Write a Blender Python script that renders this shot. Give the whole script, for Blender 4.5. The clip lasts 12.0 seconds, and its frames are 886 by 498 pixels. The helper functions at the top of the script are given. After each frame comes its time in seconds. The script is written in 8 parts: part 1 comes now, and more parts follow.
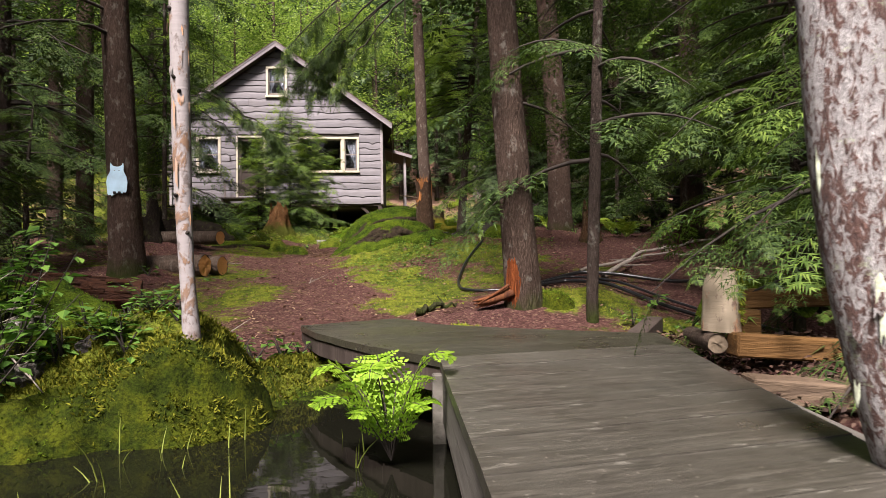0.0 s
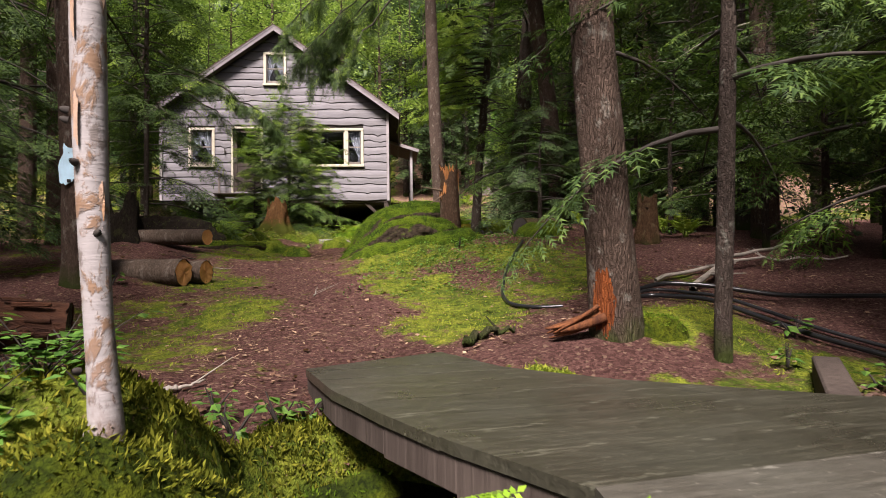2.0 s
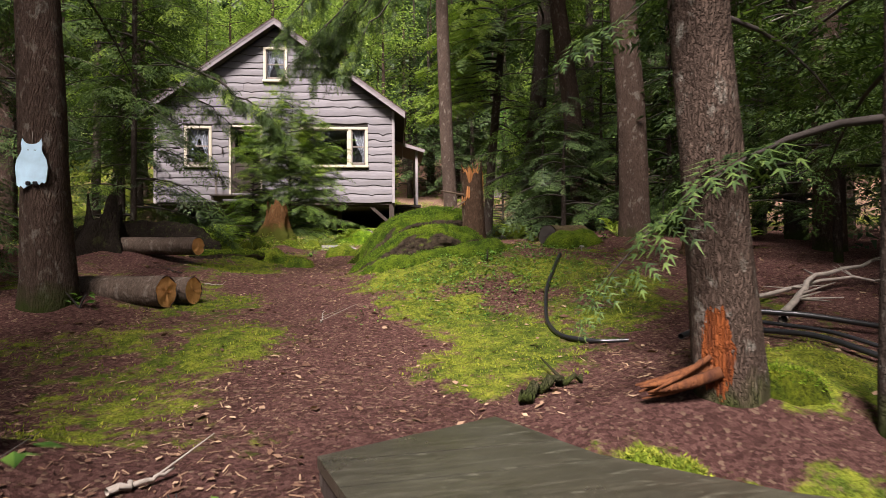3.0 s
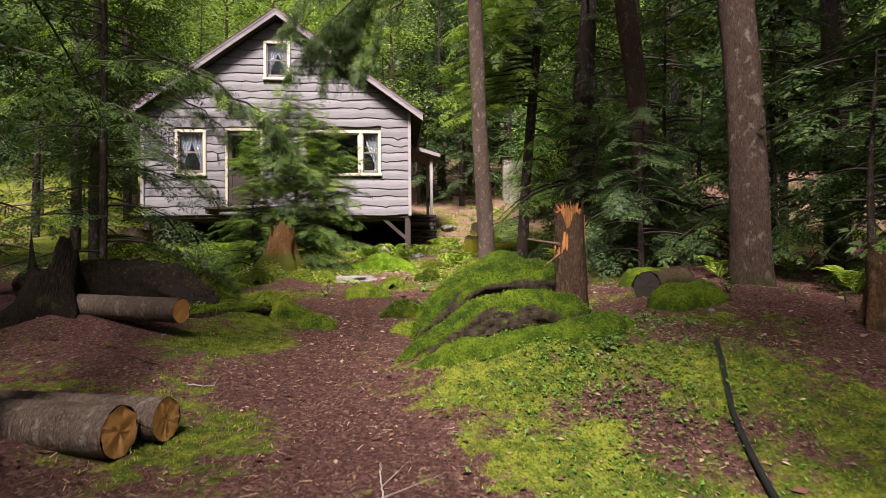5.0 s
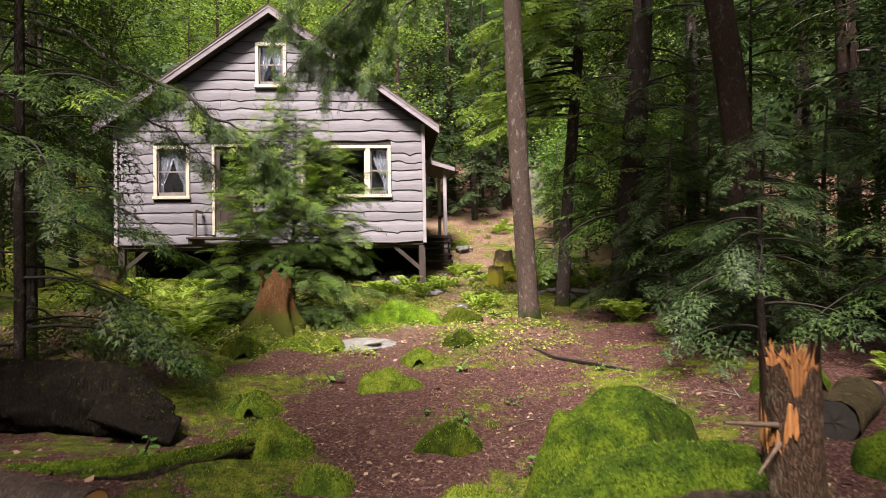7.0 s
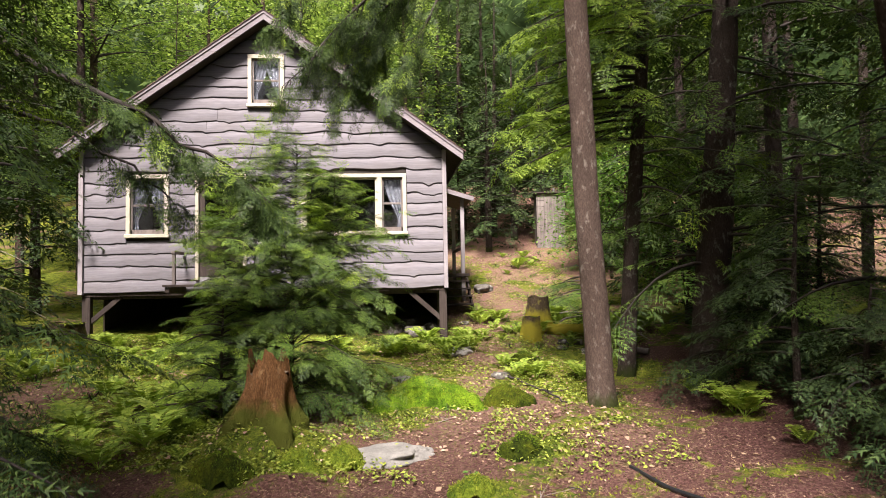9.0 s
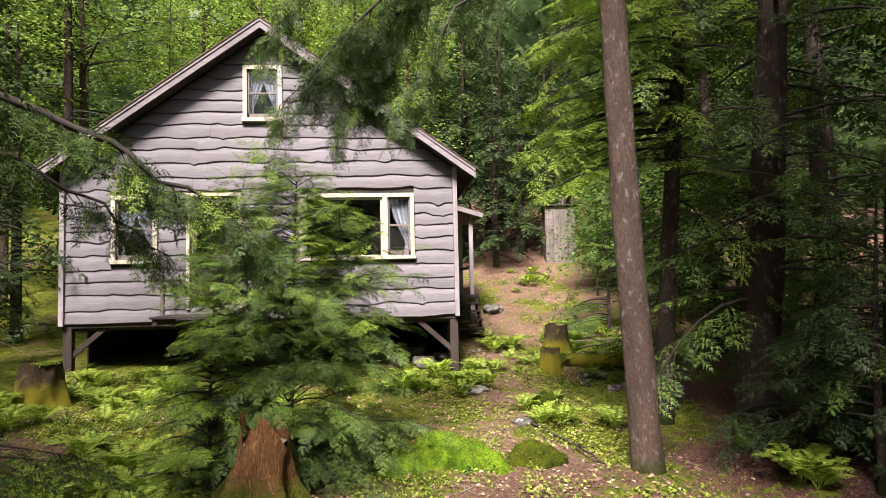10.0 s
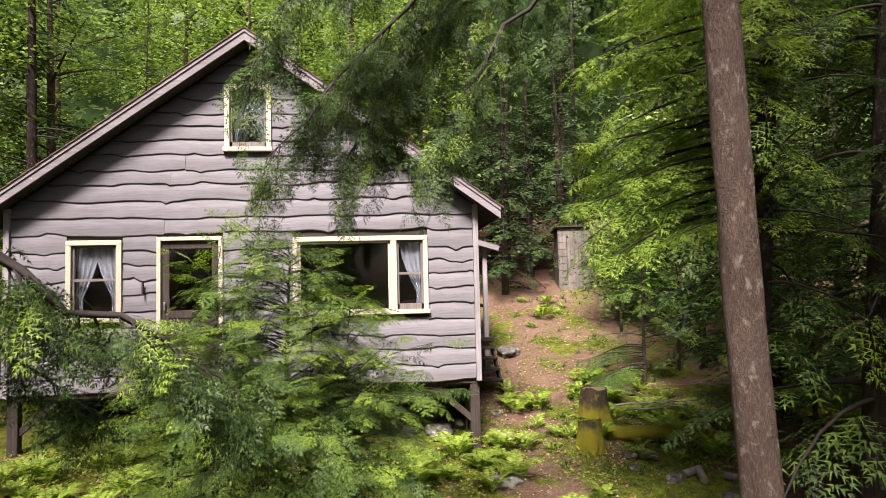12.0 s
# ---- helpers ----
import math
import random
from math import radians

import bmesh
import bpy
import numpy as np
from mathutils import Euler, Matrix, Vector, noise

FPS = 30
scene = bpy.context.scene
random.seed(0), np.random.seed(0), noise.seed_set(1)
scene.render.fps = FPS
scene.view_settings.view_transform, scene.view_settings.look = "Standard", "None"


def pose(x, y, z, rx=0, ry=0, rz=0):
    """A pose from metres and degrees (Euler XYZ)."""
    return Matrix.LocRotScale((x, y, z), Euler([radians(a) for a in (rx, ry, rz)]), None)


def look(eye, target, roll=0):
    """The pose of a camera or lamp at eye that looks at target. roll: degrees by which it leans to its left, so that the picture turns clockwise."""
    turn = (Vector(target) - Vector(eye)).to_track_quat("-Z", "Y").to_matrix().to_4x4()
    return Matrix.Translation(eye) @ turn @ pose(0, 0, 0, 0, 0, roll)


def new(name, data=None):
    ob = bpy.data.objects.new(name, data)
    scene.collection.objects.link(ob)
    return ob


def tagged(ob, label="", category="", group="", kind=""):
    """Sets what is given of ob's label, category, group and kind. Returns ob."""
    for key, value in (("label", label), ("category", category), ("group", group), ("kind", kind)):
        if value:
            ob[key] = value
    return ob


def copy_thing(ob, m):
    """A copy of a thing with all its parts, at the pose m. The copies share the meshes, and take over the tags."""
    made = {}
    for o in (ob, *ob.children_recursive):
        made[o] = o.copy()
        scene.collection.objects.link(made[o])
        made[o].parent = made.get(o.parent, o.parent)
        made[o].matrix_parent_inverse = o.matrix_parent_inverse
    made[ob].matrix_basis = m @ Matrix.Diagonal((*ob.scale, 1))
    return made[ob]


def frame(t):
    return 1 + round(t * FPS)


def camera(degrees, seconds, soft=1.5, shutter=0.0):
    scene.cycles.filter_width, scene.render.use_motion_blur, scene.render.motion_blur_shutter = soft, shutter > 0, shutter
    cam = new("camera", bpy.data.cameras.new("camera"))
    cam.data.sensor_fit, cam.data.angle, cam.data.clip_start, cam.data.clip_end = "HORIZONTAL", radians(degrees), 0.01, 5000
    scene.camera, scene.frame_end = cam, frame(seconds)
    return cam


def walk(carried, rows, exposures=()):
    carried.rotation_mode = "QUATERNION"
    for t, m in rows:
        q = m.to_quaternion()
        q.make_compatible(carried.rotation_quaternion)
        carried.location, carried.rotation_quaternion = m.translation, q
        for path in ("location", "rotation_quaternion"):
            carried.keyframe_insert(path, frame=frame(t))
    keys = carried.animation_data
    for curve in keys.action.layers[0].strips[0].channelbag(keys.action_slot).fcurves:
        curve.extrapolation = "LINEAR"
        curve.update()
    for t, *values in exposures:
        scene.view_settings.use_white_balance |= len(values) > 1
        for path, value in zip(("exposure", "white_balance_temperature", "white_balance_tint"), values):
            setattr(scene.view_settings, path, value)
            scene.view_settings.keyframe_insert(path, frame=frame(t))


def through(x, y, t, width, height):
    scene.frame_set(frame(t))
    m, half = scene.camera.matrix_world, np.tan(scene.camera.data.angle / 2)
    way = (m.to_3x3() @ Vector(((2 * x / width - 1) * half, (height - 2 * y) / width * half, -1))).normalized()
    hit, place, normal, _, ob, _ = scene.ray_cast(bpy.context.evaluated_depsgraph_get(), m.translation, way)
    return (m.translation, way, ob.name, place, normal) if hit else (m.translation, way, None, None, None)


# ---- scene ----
EXPO, TINT = 1.84, 19
cam = camera(70.4, 12.0, 0.7, 0.25)
PATH = [
    (0, (0.453, -21.329, 0.404), (0.599, -19.335, 0.454), -0.8),
    (0.5, (0.411, -21.009, 0.416), (0.557, -19.014, 0.464), -0.8),
    (1, (0.349, -20.655, 0.426), (0.496, -18.661, 0.473), -0.7),
    (1.5, (0.268, -20.275, 0.45), (0.418, -18.281, 0.493), -0.7),
    (2, (0.199, -19.852, 0.49), (0.348, -17.858, 0.535), -0.7),
    (2.5, (0.117, -19.413, 0.561), (0.27, -17.419, 0.605), -0.6),
    (3, (0.025, -18.914, 0.637), (0.175, -16.92, 0.685), -0.5),
    (3.2, (-0.026, -18.715, 0.672), (0.124, -16.721, 0.718), -0.6),
    (4.8, (-0.45, -17.096, 1.176), (-0.293, -15.103, 1.212), -0.7),
    (5, (-0.478, -16.887, 1.256), (-0.321, -14.894, 1.294), -0.6),
    (5.5, (-0.556, -16.364, 1.454), (-0.394, -14.371, 1.492), -0.7),
    (6, (-0.627, -15.845, 1.65), (-0.464, -13.852, 1.685), -0.7),
    (6.5, (-0.726, -15.298, 1.849), (-0.56, -13.305, 1.882), -0.7),
    (7, (-0.768, -14.694, 2.056), (-0.61, -12.701, 2.092), -1.0),
    (7.2, (-0.787, -14.466, 2.143), (-0.632, -12.473, 2.18), -1.0),
    (8.8, (-1.118, -12.651, 2.548), (-0.948, -10.66, 2.643), -1.1),
    (9, (-1.154, -12.467, 2.625), (-0.982, -10.477, 2.725), -1.1),
    (9.5, (-1.221, -12.018, 2.845), (-1.047, -10.029, 2.951), -1.2),
    (10, (-1.29, -11.558, 3.056), (-1.114, -9.569, 3.17), -1.3),
    (10.5, (-1.348, -11.138, 3.267), (-1.169, -9.15, 3.389), -1.3),
    (11, (-1.435, -10.694, 3.507), (-1.245, -8.706, 3.626), -1.4),
    (11.5, (-1.485, -10.292, 3.736), (-1.291, -8.306, 3.861), -1.7),
    (12, (-1.547, -9.815, 3.97), (-1.344, -7.829, 4.086), -1.4),
]
walk(cam, [(t, look(eye, target, roll)) for t, eye, target, roll in PATH], [(t, EXPO + e, 6500, TINT) for t, e in ((0.0, -0.22), (3.0, -0.2), (6.0, -0.05), (9.0, 0.03), (12.0, -0.07))])

# ---- daylight: hazy bright sky, high veiled sun over the pond ----
SUN_UP, SUN_AZ = 52.0, 197.0
world = bpy.data.worlds.new("sky")
scene.world = world
world.use_nodes = True
wn = world.node_tree.nodes
sky = wn.new("ShaderNodeTexSky")
sky.sky_type, sky.sun_disc = "NISHITA", False
sky.sun_elevation, sky.sun_rotation = radians(SUN_UP), radians(SUN_AZ)
sky.air_density, sky.dust_density, sky.ozone_density = 1.0, 4.0, 0.6
world.node_tree.links.new(sky.outputs["Color"], wn["Background"].inputs["Color"])
wn["Background"].inputs["Strength"].default_value = 0.027
sun = new("sun", bpy.data.lights.new("sun", "SUN"))
sun.data.energy, sun.data.angle, sun.data.color = 4.4, radians(16), (1.0, 0.95, 0.88)
SUN_DIR = Vector((math.sin(radians(SUN_AZ)) * math.cos(radians(SUN_UP)), math.cos(radians(SUN_AZ)) * math.cos(radians(SUN_UP)), math.sin(radians(SUN_UP))))
sun.matrix_world = look(SUN_DIR * 60, (0, 0, 0))

# ---- materials ----
def material(name):
    m = bpy.data.materials.new(name)
    m.use_nodes = True
    nt = m.node_tree
    return m, nt, nt.nodes["Principled BSDF"]


def node(nt, kind, **values):
    n = nt.nodes.new(kind)
    for k, v in values.items():
        n.inputs[k.replace("_", " ")].default_value = v
    return n


def coords(nt, scale=(1, 1, 1), source="Object"):
    tc = nt.nodes.new("ShaderNodeTexCoord")
    mp = nt.nodes.new("ShaderNodeMapping")
    mp.inputs["Scale"].default_value = scale
    nt.links.new(tc.outputs[source], mp.inputs["Vector"])
    return mp.outputs["Vector"]


def world_coords(nt, scale=(1, 1, 1)):
    g = nt.nodes.new("ShaderNodeNewGeometry")
    mp = nt.nodes.new("ShaderNodeMapping")
    mp.inputs["Scale"].default_value = scale
    nt.links.new(g.outputs["Position"], mp.inputs["Vector"])
    return mp.outputs["Vector"]


def noise_tex(nt, vec, scale, detail=5.0, rough=0.6, distortion=0.0):
    n = node(nt, "ShaderNodeTexNoise", Scale=scale, Detail=detail, Roughness=rough, Distortion=distortion)
    nt.links.new(vec, n.inputs["Vector"])
    return n.outputs["Fac"]


def spread(nt, fac, k=2.4):
    """Noise drawn out to its full range."""
    m = nt.nodes.new("ShaderNodeMapRange")
    m.inputs["From Min"].default_value, m.inputs["From Max"].default_value = 0.5 - 0.5 / k, 0.5 + 0.5 / k
    nt.links.new(fac, m.inputs["Value"])
    return m.outputs[0]


def ramp(nt, fac, stops):
    r = nt.nodes.new("ShaderNodeValToRGB")
    el = r.color_ramp.elements
    while len(el) < len(stops):
        el.new(0.5)
    for e, (p, c) in zip(el, stops):
        e.position = p
        e.color = (*c, 1) if len(c) == 3 else c
    nt.links.new(fac, r.inputs["Fac"])
    return r.outputs["Color"]


def mixc(nt, fac, a, b, blend="MIX"):
    m = nt.nodes.new("ShaderNodeMix")
    m.data_type, m.blend_type = "RGBA", blend
    for sock, v in ((m.inputs[0], fac), (m.inputs[6], a), (m.inputs[7], b)):
        if isinstance(v, (int, float)):
            sock.default_value = v
        elif isinstance(v, tuple):
            sock.default_value = (*v, 1)
        else:
            nt.links.new(v, sock)
    return m.outputs[2]


def math_node(nt, op, a, b=0.0):
    m = nt.nodes.new("ShaderNodeMath")
    m.operation = op
    for sock, v in ((m.inputs[0], a), (m.inputs[1], b)):
        if isinstance(v, (int, float)):
            sock.default_value = v
        else:
            nt.links.new(v, sock)
    return m.outputs[0]


def bump(nt, height, bsdf, strength=0.5, distance=0.01, prior=None):
    b = node(nt, "ShaderNodeBump", Strength=strength, Distance=distance)
    nt.links.new(height, b.inputs["Height"])
    if prior:
        nt.links.new(prior, b.inputs["Normal"])
    nt.links.new(b.outputs["Normal"], bsdf.inputs["Normal"])
    return b.outputs["Normal"]


def random_object(nt):
    return nt.nodes.new("ShaderNodeObjectInfo").outputs["Random"]


def random_island(nt):
    return nt.nodes.new("ShaderNodeNewGeometry").outputs["Random Per Island"]


def leaf_material(name, dark, mid, light, through=0.35, gloss=0.5, shine=0.18):
    """Leaves: colour by leaf, some light passing through."""
    m, nt, b = material(name)
    rnd = random_island(nt)
    big = noise_tex(nt, world_coords(nt), 0.9, 3)
    f = math_node(nt, "ADD", math_node(nt, "MULTIPLY", rnd, 0.55), math_node(nt, "MULTIPLY", big, 0.5))
    col = ramp(nt, f, [(0.15, dark), (0.5, mid), (0.92, light)])
    nt.links.new(col, b.inputs["Base Color"])
    b.inputs["Roughness"].default_value = gloss
    b.inputs["Specular IOR Level"].default_value = shine
    tr = nt.nodes.new("ShaderNodeBsdfTranslucent")
    warm = mixc(nt, 1.0, col, (1.1, 1.22, 0.62), "MULTIPLY")
    nt.links.new(warm, tr.inputs["Color"])
    mx = nt.nodes.new("ShaderNodeMixShader")
    mx.inputs[0].default_value = through
    nt.links.new(b.outputs[0], mx.inputs[1])
    nt.links.new(tr.outputs[0], mx.inputs[2])
    nt.links.new(mx.outputs[0], nt.nodes["Material Output"].inputs["Surface"])
    return m


def bark_material(name, dark, light, lichen=None, scale=1.0, moss=0.0, depth=0.02, green=(0.036, 0.046, 0.012), scar=None):
    """Furrowed bark: plates drawn out along the trunk, pale lichen flecks, moss near the foot."""
    m, nt, b = material(name)
    v = coords(nt, (26 * scale, 26 * scale, 5.0 * scale))
    vo = nt.nodes.new("ShaderNodeTexVoronoi")
    vo.feature = "DISTANCE_TO_EDGE"
    vo.inputs["Scale"].default_value = 2.3
    warp = noise_tex(nt, coords(nt, (9, 9, 5)), 1.5, 4)
    mp = nt.nodes.new("ShaderNodeVectorMath")
    mp.operation = "ADD"
    nt.links.new(v, mp.inputs[0])
    wv = nt.nodes.new("ShaderNodeVectorMath")
    wv.operation = "SCALE"
    nt.links.new(warp, wv.inputs[0])
    wv.inputs[3].default_value = 3.2
    nt.links.new(wv.outputs[0], mp.inputs[1])
    nt.links.new(mp.outputs[0], vo.inputs["Vector"])
    crack = ramp(nt, vo.outputs["Distance"], [(0.0, (0, 0, 0)), (0.22, (1, 1, 1))])
    fine = spread(nt, noise_tex(nt, coords(nt, (60, 60, 22)), 1.0, 6, 0.65), 1.8)
    col = mixc(nt, fine, dark, light)
    col = mixc(nt, math_node(nt, "MULTIPLY", spread(nt, noise_tex(nt, coords(nt, (5, 5, 2.2)), 1.0, 5)), 0.45), col, tuple(c * 0.45 for c in dark))
    col = mixc(nt, math_node(nt, "MULTIPLY", math_node(nt, "SUBTRACT", 1.0, crack), 0.34), col, tuple(c * 0.2 for c in dark))
    if lichen:
        lf = ramp(nt, noise_tex(nt, coords(nt, (13, 13, 8)), 1.0, 7, 0.65), [(0.56, (0, 0, 0)), (0.66, (1, 1, 1))])
        col = mixc(nt, math_node(nt, "MULTIPLY", lf, 0.42), col, lichen)
    if moss:
        sep = nt.nodes.new("ShaderNodeSeparateXYZ")
        tc = nt.nodes.new("ShaderNodeTexCoord")
        nt.links.new(tc.outputs["Object"], sep.inputs[0])
        hi = math_node(nt, "SUBTRACT", moss, sep.outputs["Z"])
        mf = math_node(nt, "ADD", math_node(nt, "MULTIPLY", hi, 2.5), math_node(nt, "SUBTRACT", noise_tex(nt, coords(nt, (7, 7, 7)), 1.0, 6), 0.5))
        mf = ramp(nt, mf, [(0.0, (0, 0, 0)), (0.45, (1, 1, 1))])
        col = mixc(nt, mf, col, green)
    if scar:
        # bare torn wood where the bark has come away
        off = nt.nodes.new("ShaderNodeVectorMath")
        off.operation = "SUBTRACT"
        nt.links.new(coords(nt), off.inputs[0])
        off.inputs[1].default_value = scar
        sz = nt.nodes.new("ShaderNodeVectorMath")
        sz.operation = "MULTIPLY"
        nt.links.new(off.outputs[0], sz.inputs[0])
        sz.inputs[1].default_value = (13, 13, 5.5)
        ln = nt.nodes.new("ShaderNodeVectorMath")
        ln.operation = "LENGTH"
        nt.links.new(sz.outputs[0], ln.inputs[0])
        sf = math_node(nt, "ADD", ln.outputs["Value"], math_node(nt, "MULTIPLY", math_node(nt, "SUBTRACT", noise_tex(nt, coords(nt, (20, 20, 7)), 1.0, 6, 0.7), 0.5), 2.0))
        wood = mixc(nt, spread(nt, noise_tex(nt, coords(nt, (50, 50, 5)), 1.0, 5)), (0.035, 0.012, 0.009), (0.30, 0.085, 0.024))
        col = mixc(nt, ramp(nt, sf, [(0.95, (1, 1, 1)), (1.05, (0, 0, 0))]), col, wood)
    nt.links.new(col, b.inputs["Base Color"])
    b.inputs["Roughness"].default_value = 0.95
    b.inputs["Specular IOR Level"].default_value = 0.06
    h = mixc(nt, 0.35, crack, fine)
    bump(nt, h, b, 0.9, depth)
    return m


def wood_material(name, dark, light, along=0, grain=40.0, rough=0.75, stain=None, bump_d=0.004, per_object=0.25, moss=0.0):
    """Weathered wood, grain along one axis of the object."""
    m, nt, b = material(name)
    sc = [grain, grain, grain]
    sc[along] = grain * 0.05
    g = spread(nt, noise_tex(nt, coords(nt, tuple(sc)), 1.0, 7, 0.65, 0.6))
    blotch = spread(nt, noise_tex(nt, coords(nt, (2.2, 2.2, 2.2)), 1.0, 5))
    col = mixc(nt, g, dark, light)
    col = mixc(nt, math_node(nt, "MULTIPLY", blotch, 0.55), col, tuple(c * 0.5 for c in dark))
    if stain:
        ss = [11.0, 11.0, 11.0]
        ss[along] = 1.6
        sf = ramp(nt, noise_tex(nt, coords(nt, tuple(ss)), 1.0, 8, 0.75), [(0.56, (0, 0, 0)), (0.70, (1, 1, 1))])
        col = mixc(nt, math_node(nt, "MULTIPLY", sf, 0.8), col, stain)
    if moss:
        mf = ramp(nt, noise_tex(nt, coords(nt, (3.5, 3.5, 3.5)), 1.0, 7, 0.7), [(1.0 - moss, (0, 0, 0)), (1.08 - moss, (1, 1, 1))])
        col = mixc(nt, mf, col, (0.10, 0.14, 0.012))
    v = nt.nodes.new("ShaderNodeHueSaturation")
    nt.links.new(col, v.inputs["Color"])
    val = math_node(nt, "ADD", math_node(nt, "MULTIPLY", random_object(nt), per_object), 1.0 - per_object / 2)
    nt.links.new(val, v.inputs["Value"])
    nt.links.new(v.outputs[0], b.inputs["Base Color"])
    b.inputs["Roughness"].default_value = rough
    b.inputs["Specular IOR Level"].default_value = 0.15
    bump(nt, g, b, 0.6, bump_d)
    return m


def moss_surface(nt, b, scale=1.0):
    """Cushion moss: yellow-green heads over dark gaps. Returns colour and height."""
    v = world_coords(nt)
    heads = noise_tex(nt, v, 62 * scale, 4, 0.65, 0.5)
    fine = noise_tex(nt, v, 160 * scale, 3)
    mid = noise_tex(nt, v, 9 * scale, 6, 0.65)
    big = noise_tex(nt, v, 1.3, 4)
    f = math_node(nt, "ADD", math_node(nt, "MULTIPLY", mid, 0.65), math_node(nt, "MULTIPLY", big, 0.4))
    col = ramp(nt, f, [(0.34, (0.018, 0.030, 0.005)), (0.47, (0.070, 0.100, 0.013)), (0.58, (0.155, 0.18, 0.021)), (0.72, (0.26, 0.26, 0.038))])
    gap = ramp(nt, heads, [(0.38, (0.30, 0.30, 0.26)), (0.54, (1, 1, 1)), (0.68, (1.25, 1.2, 1.0))])
    col = mixc(nt, 0.8, col, gap, "MULTIPLY")
    h = math_node(nt, "ADD", math_node(nt, "MULTIPLY", heads, 0.9), math_node(nt, "MULTIPLY", fine, 0.4))
    return col, h


def moss_material(name, tone=(0.44, 0.56, 0.28), bare=0.04):
    m, nt, b = material(name)
    col, h = moss_surface(nt, b)
    col = mixc(nt, 1.0, col, tone, "MULTIPLY")
    # steep sides turn to dark earth, painting the shade below overhangs
    if bare:
        sep = nt.nodes.new("ShaderNodeSeparateXYZ")
        nt.links.new(nt.nodes.new("ShaderNodeNewGeometry").outputs["Normal"], sep.inputs[0])
        steep = math_node(nt, "ADD", sep.outputs["Z"], math_node(nt, "MULTIPLY", math_node(nt, "SUBTRACT", noise_tex(nt, world_coords(nt), 11, 6, 0.7), 0.5), 0.9))
        col = mixc(nt, ramp(nt, steep, [(bare, (1, 1, 1)), (bare + 0.16, (0, 0, 0))]), col, mixc(nt, spread(nt, noise_tex(nt, world_coords(nt), 30, 5)), (0.012, 0.009, 0.006), (0.075, 0.055, 0.038)))
    nt.links.new(col, b.inputs["Base Color"])
    b.inputs["Roughness"].default_value = 0.95
    b.inputs["Specular IOR Level"].default_value = 0.1
    bump(nt, h, b, 0.9, 0.02)
    return m


def ground_material():
    """Forest floor: red-brown needle litter, trodden path, moss where the sheet's 'moss' value says so."""
    m, nt, b = material("forest_floor")
    v = world_coords(nt)
    # litter
    streak = noise_tex(nt, world_coords(nt, (1, 1.6, 1)), 95, 7, 0.78, 2.0)
    fleck = nt.nodes.new("ShaderNodeTexVoronoi")
    fleck.inputs["Scale"].default_value = 60
    nt.links.new(v, fleck.inputs["Vector"])
    rndc = nt.nodes.new("ShaderNodeSeparateColor")
    nt.links.new(fleck.outputs["Color"], rndc.inputs[0])
    tone = math_node(nt, "ADD", math_node(nt, "MULTIPLY", streak, 0.82), math_node(nt, "MULTIPLY", rndc.outputs[0], 0.18))
    litter = ramp(nt, tone, [(0.30, (0.020, 0.009, 0.008)), (0.46, (0.092, 0.042, 0.036)), (0.60, (0.205, 0.104, 0.090)), (0.78, (0.40, 0.26, 0.215))])
    pale = ramp(nt, rndc.outputs[1], [(0.93, (0, 0, 0)), (0.95, (1, 1, 1))])
    litter = mixc(nt, math_node(nt, "MULTIPLY", pale, 0.6), litter, (0.36, 0.25, 0.17))
    broad = noise_tex(nt, v, 1.7, 5)
    litter = mixc(nt, math_node(nt, "MULTIPLY", broad, 0.5), litter, (0.05, 0.026, 0.02))
    # moss
    col, h = moss_surface(nt, b)
    at = nt.nodes.new("ShaderNodeAttribute")
    at.attribute_name = "moss"
    edge = math_node(nt, "ADD", at.outputs["Fac"], math_node(nt, "MULTIPLY", math_node(nt, "SUBTRACT", noise_tex(nt, v, 6.5, 9, 0.72), 0.5), 1.5))
    mf = ramp(nt, edge, [(0.44, (0, 0, 0)), (0.60, (1, 1, 1))])
    # pale clearing litter: dry leaves plus the open light put into the colour
    dr = nt.nodes.new("ShaderNodeAttribute")
    dr.attribute_name = "dry"
    dried = ramp(nt, tone, [(0.25, (0.075, 0.038, 0.034)), (0.5, (0.20, 0.110, 0.093)), (0.7, (0.33, 0.195, 0.165)), (0.9, (0.48, 0.34, 0.28))])
    dried = mixc(nt, math_node(nt, "MULTIPLY", ramp(nt, rndc.outputs[2], [(0.72, (0, 0, 0)), (0.76, (1, 1, 1))]), 0.8), dried, (0.20, 0.21, 0.06))
    litter = mixc(nt, dr.outputs["Fac"], litter, dried)
    bits = ramp(nt, noise_tex(nt, v, 34, 5, 0.7), [(0.57, (0, 0, 0)), (0.66, (1, 1, 1))])
    col = mixc(nt, math_node(nt, "MULTIPLY", bits, 0.7), col, mixc(nt, rndc.outputs[0], (0.05, 0.03, 0.018), (0.20, 0.13, 0.075)))
    full = mixc(nt, mf, litter, col)
    nt.links.new(full, b.inputs["Base Color"])
    b.inputs["Roughness"].default_value = 0.95
    b.inputs["Specular IOR Level"].default_value = 0.06
    hh = mixc(nt, mf, tone, h)
    bump(nt, hh, b, 1.0, 0.03)
    return m


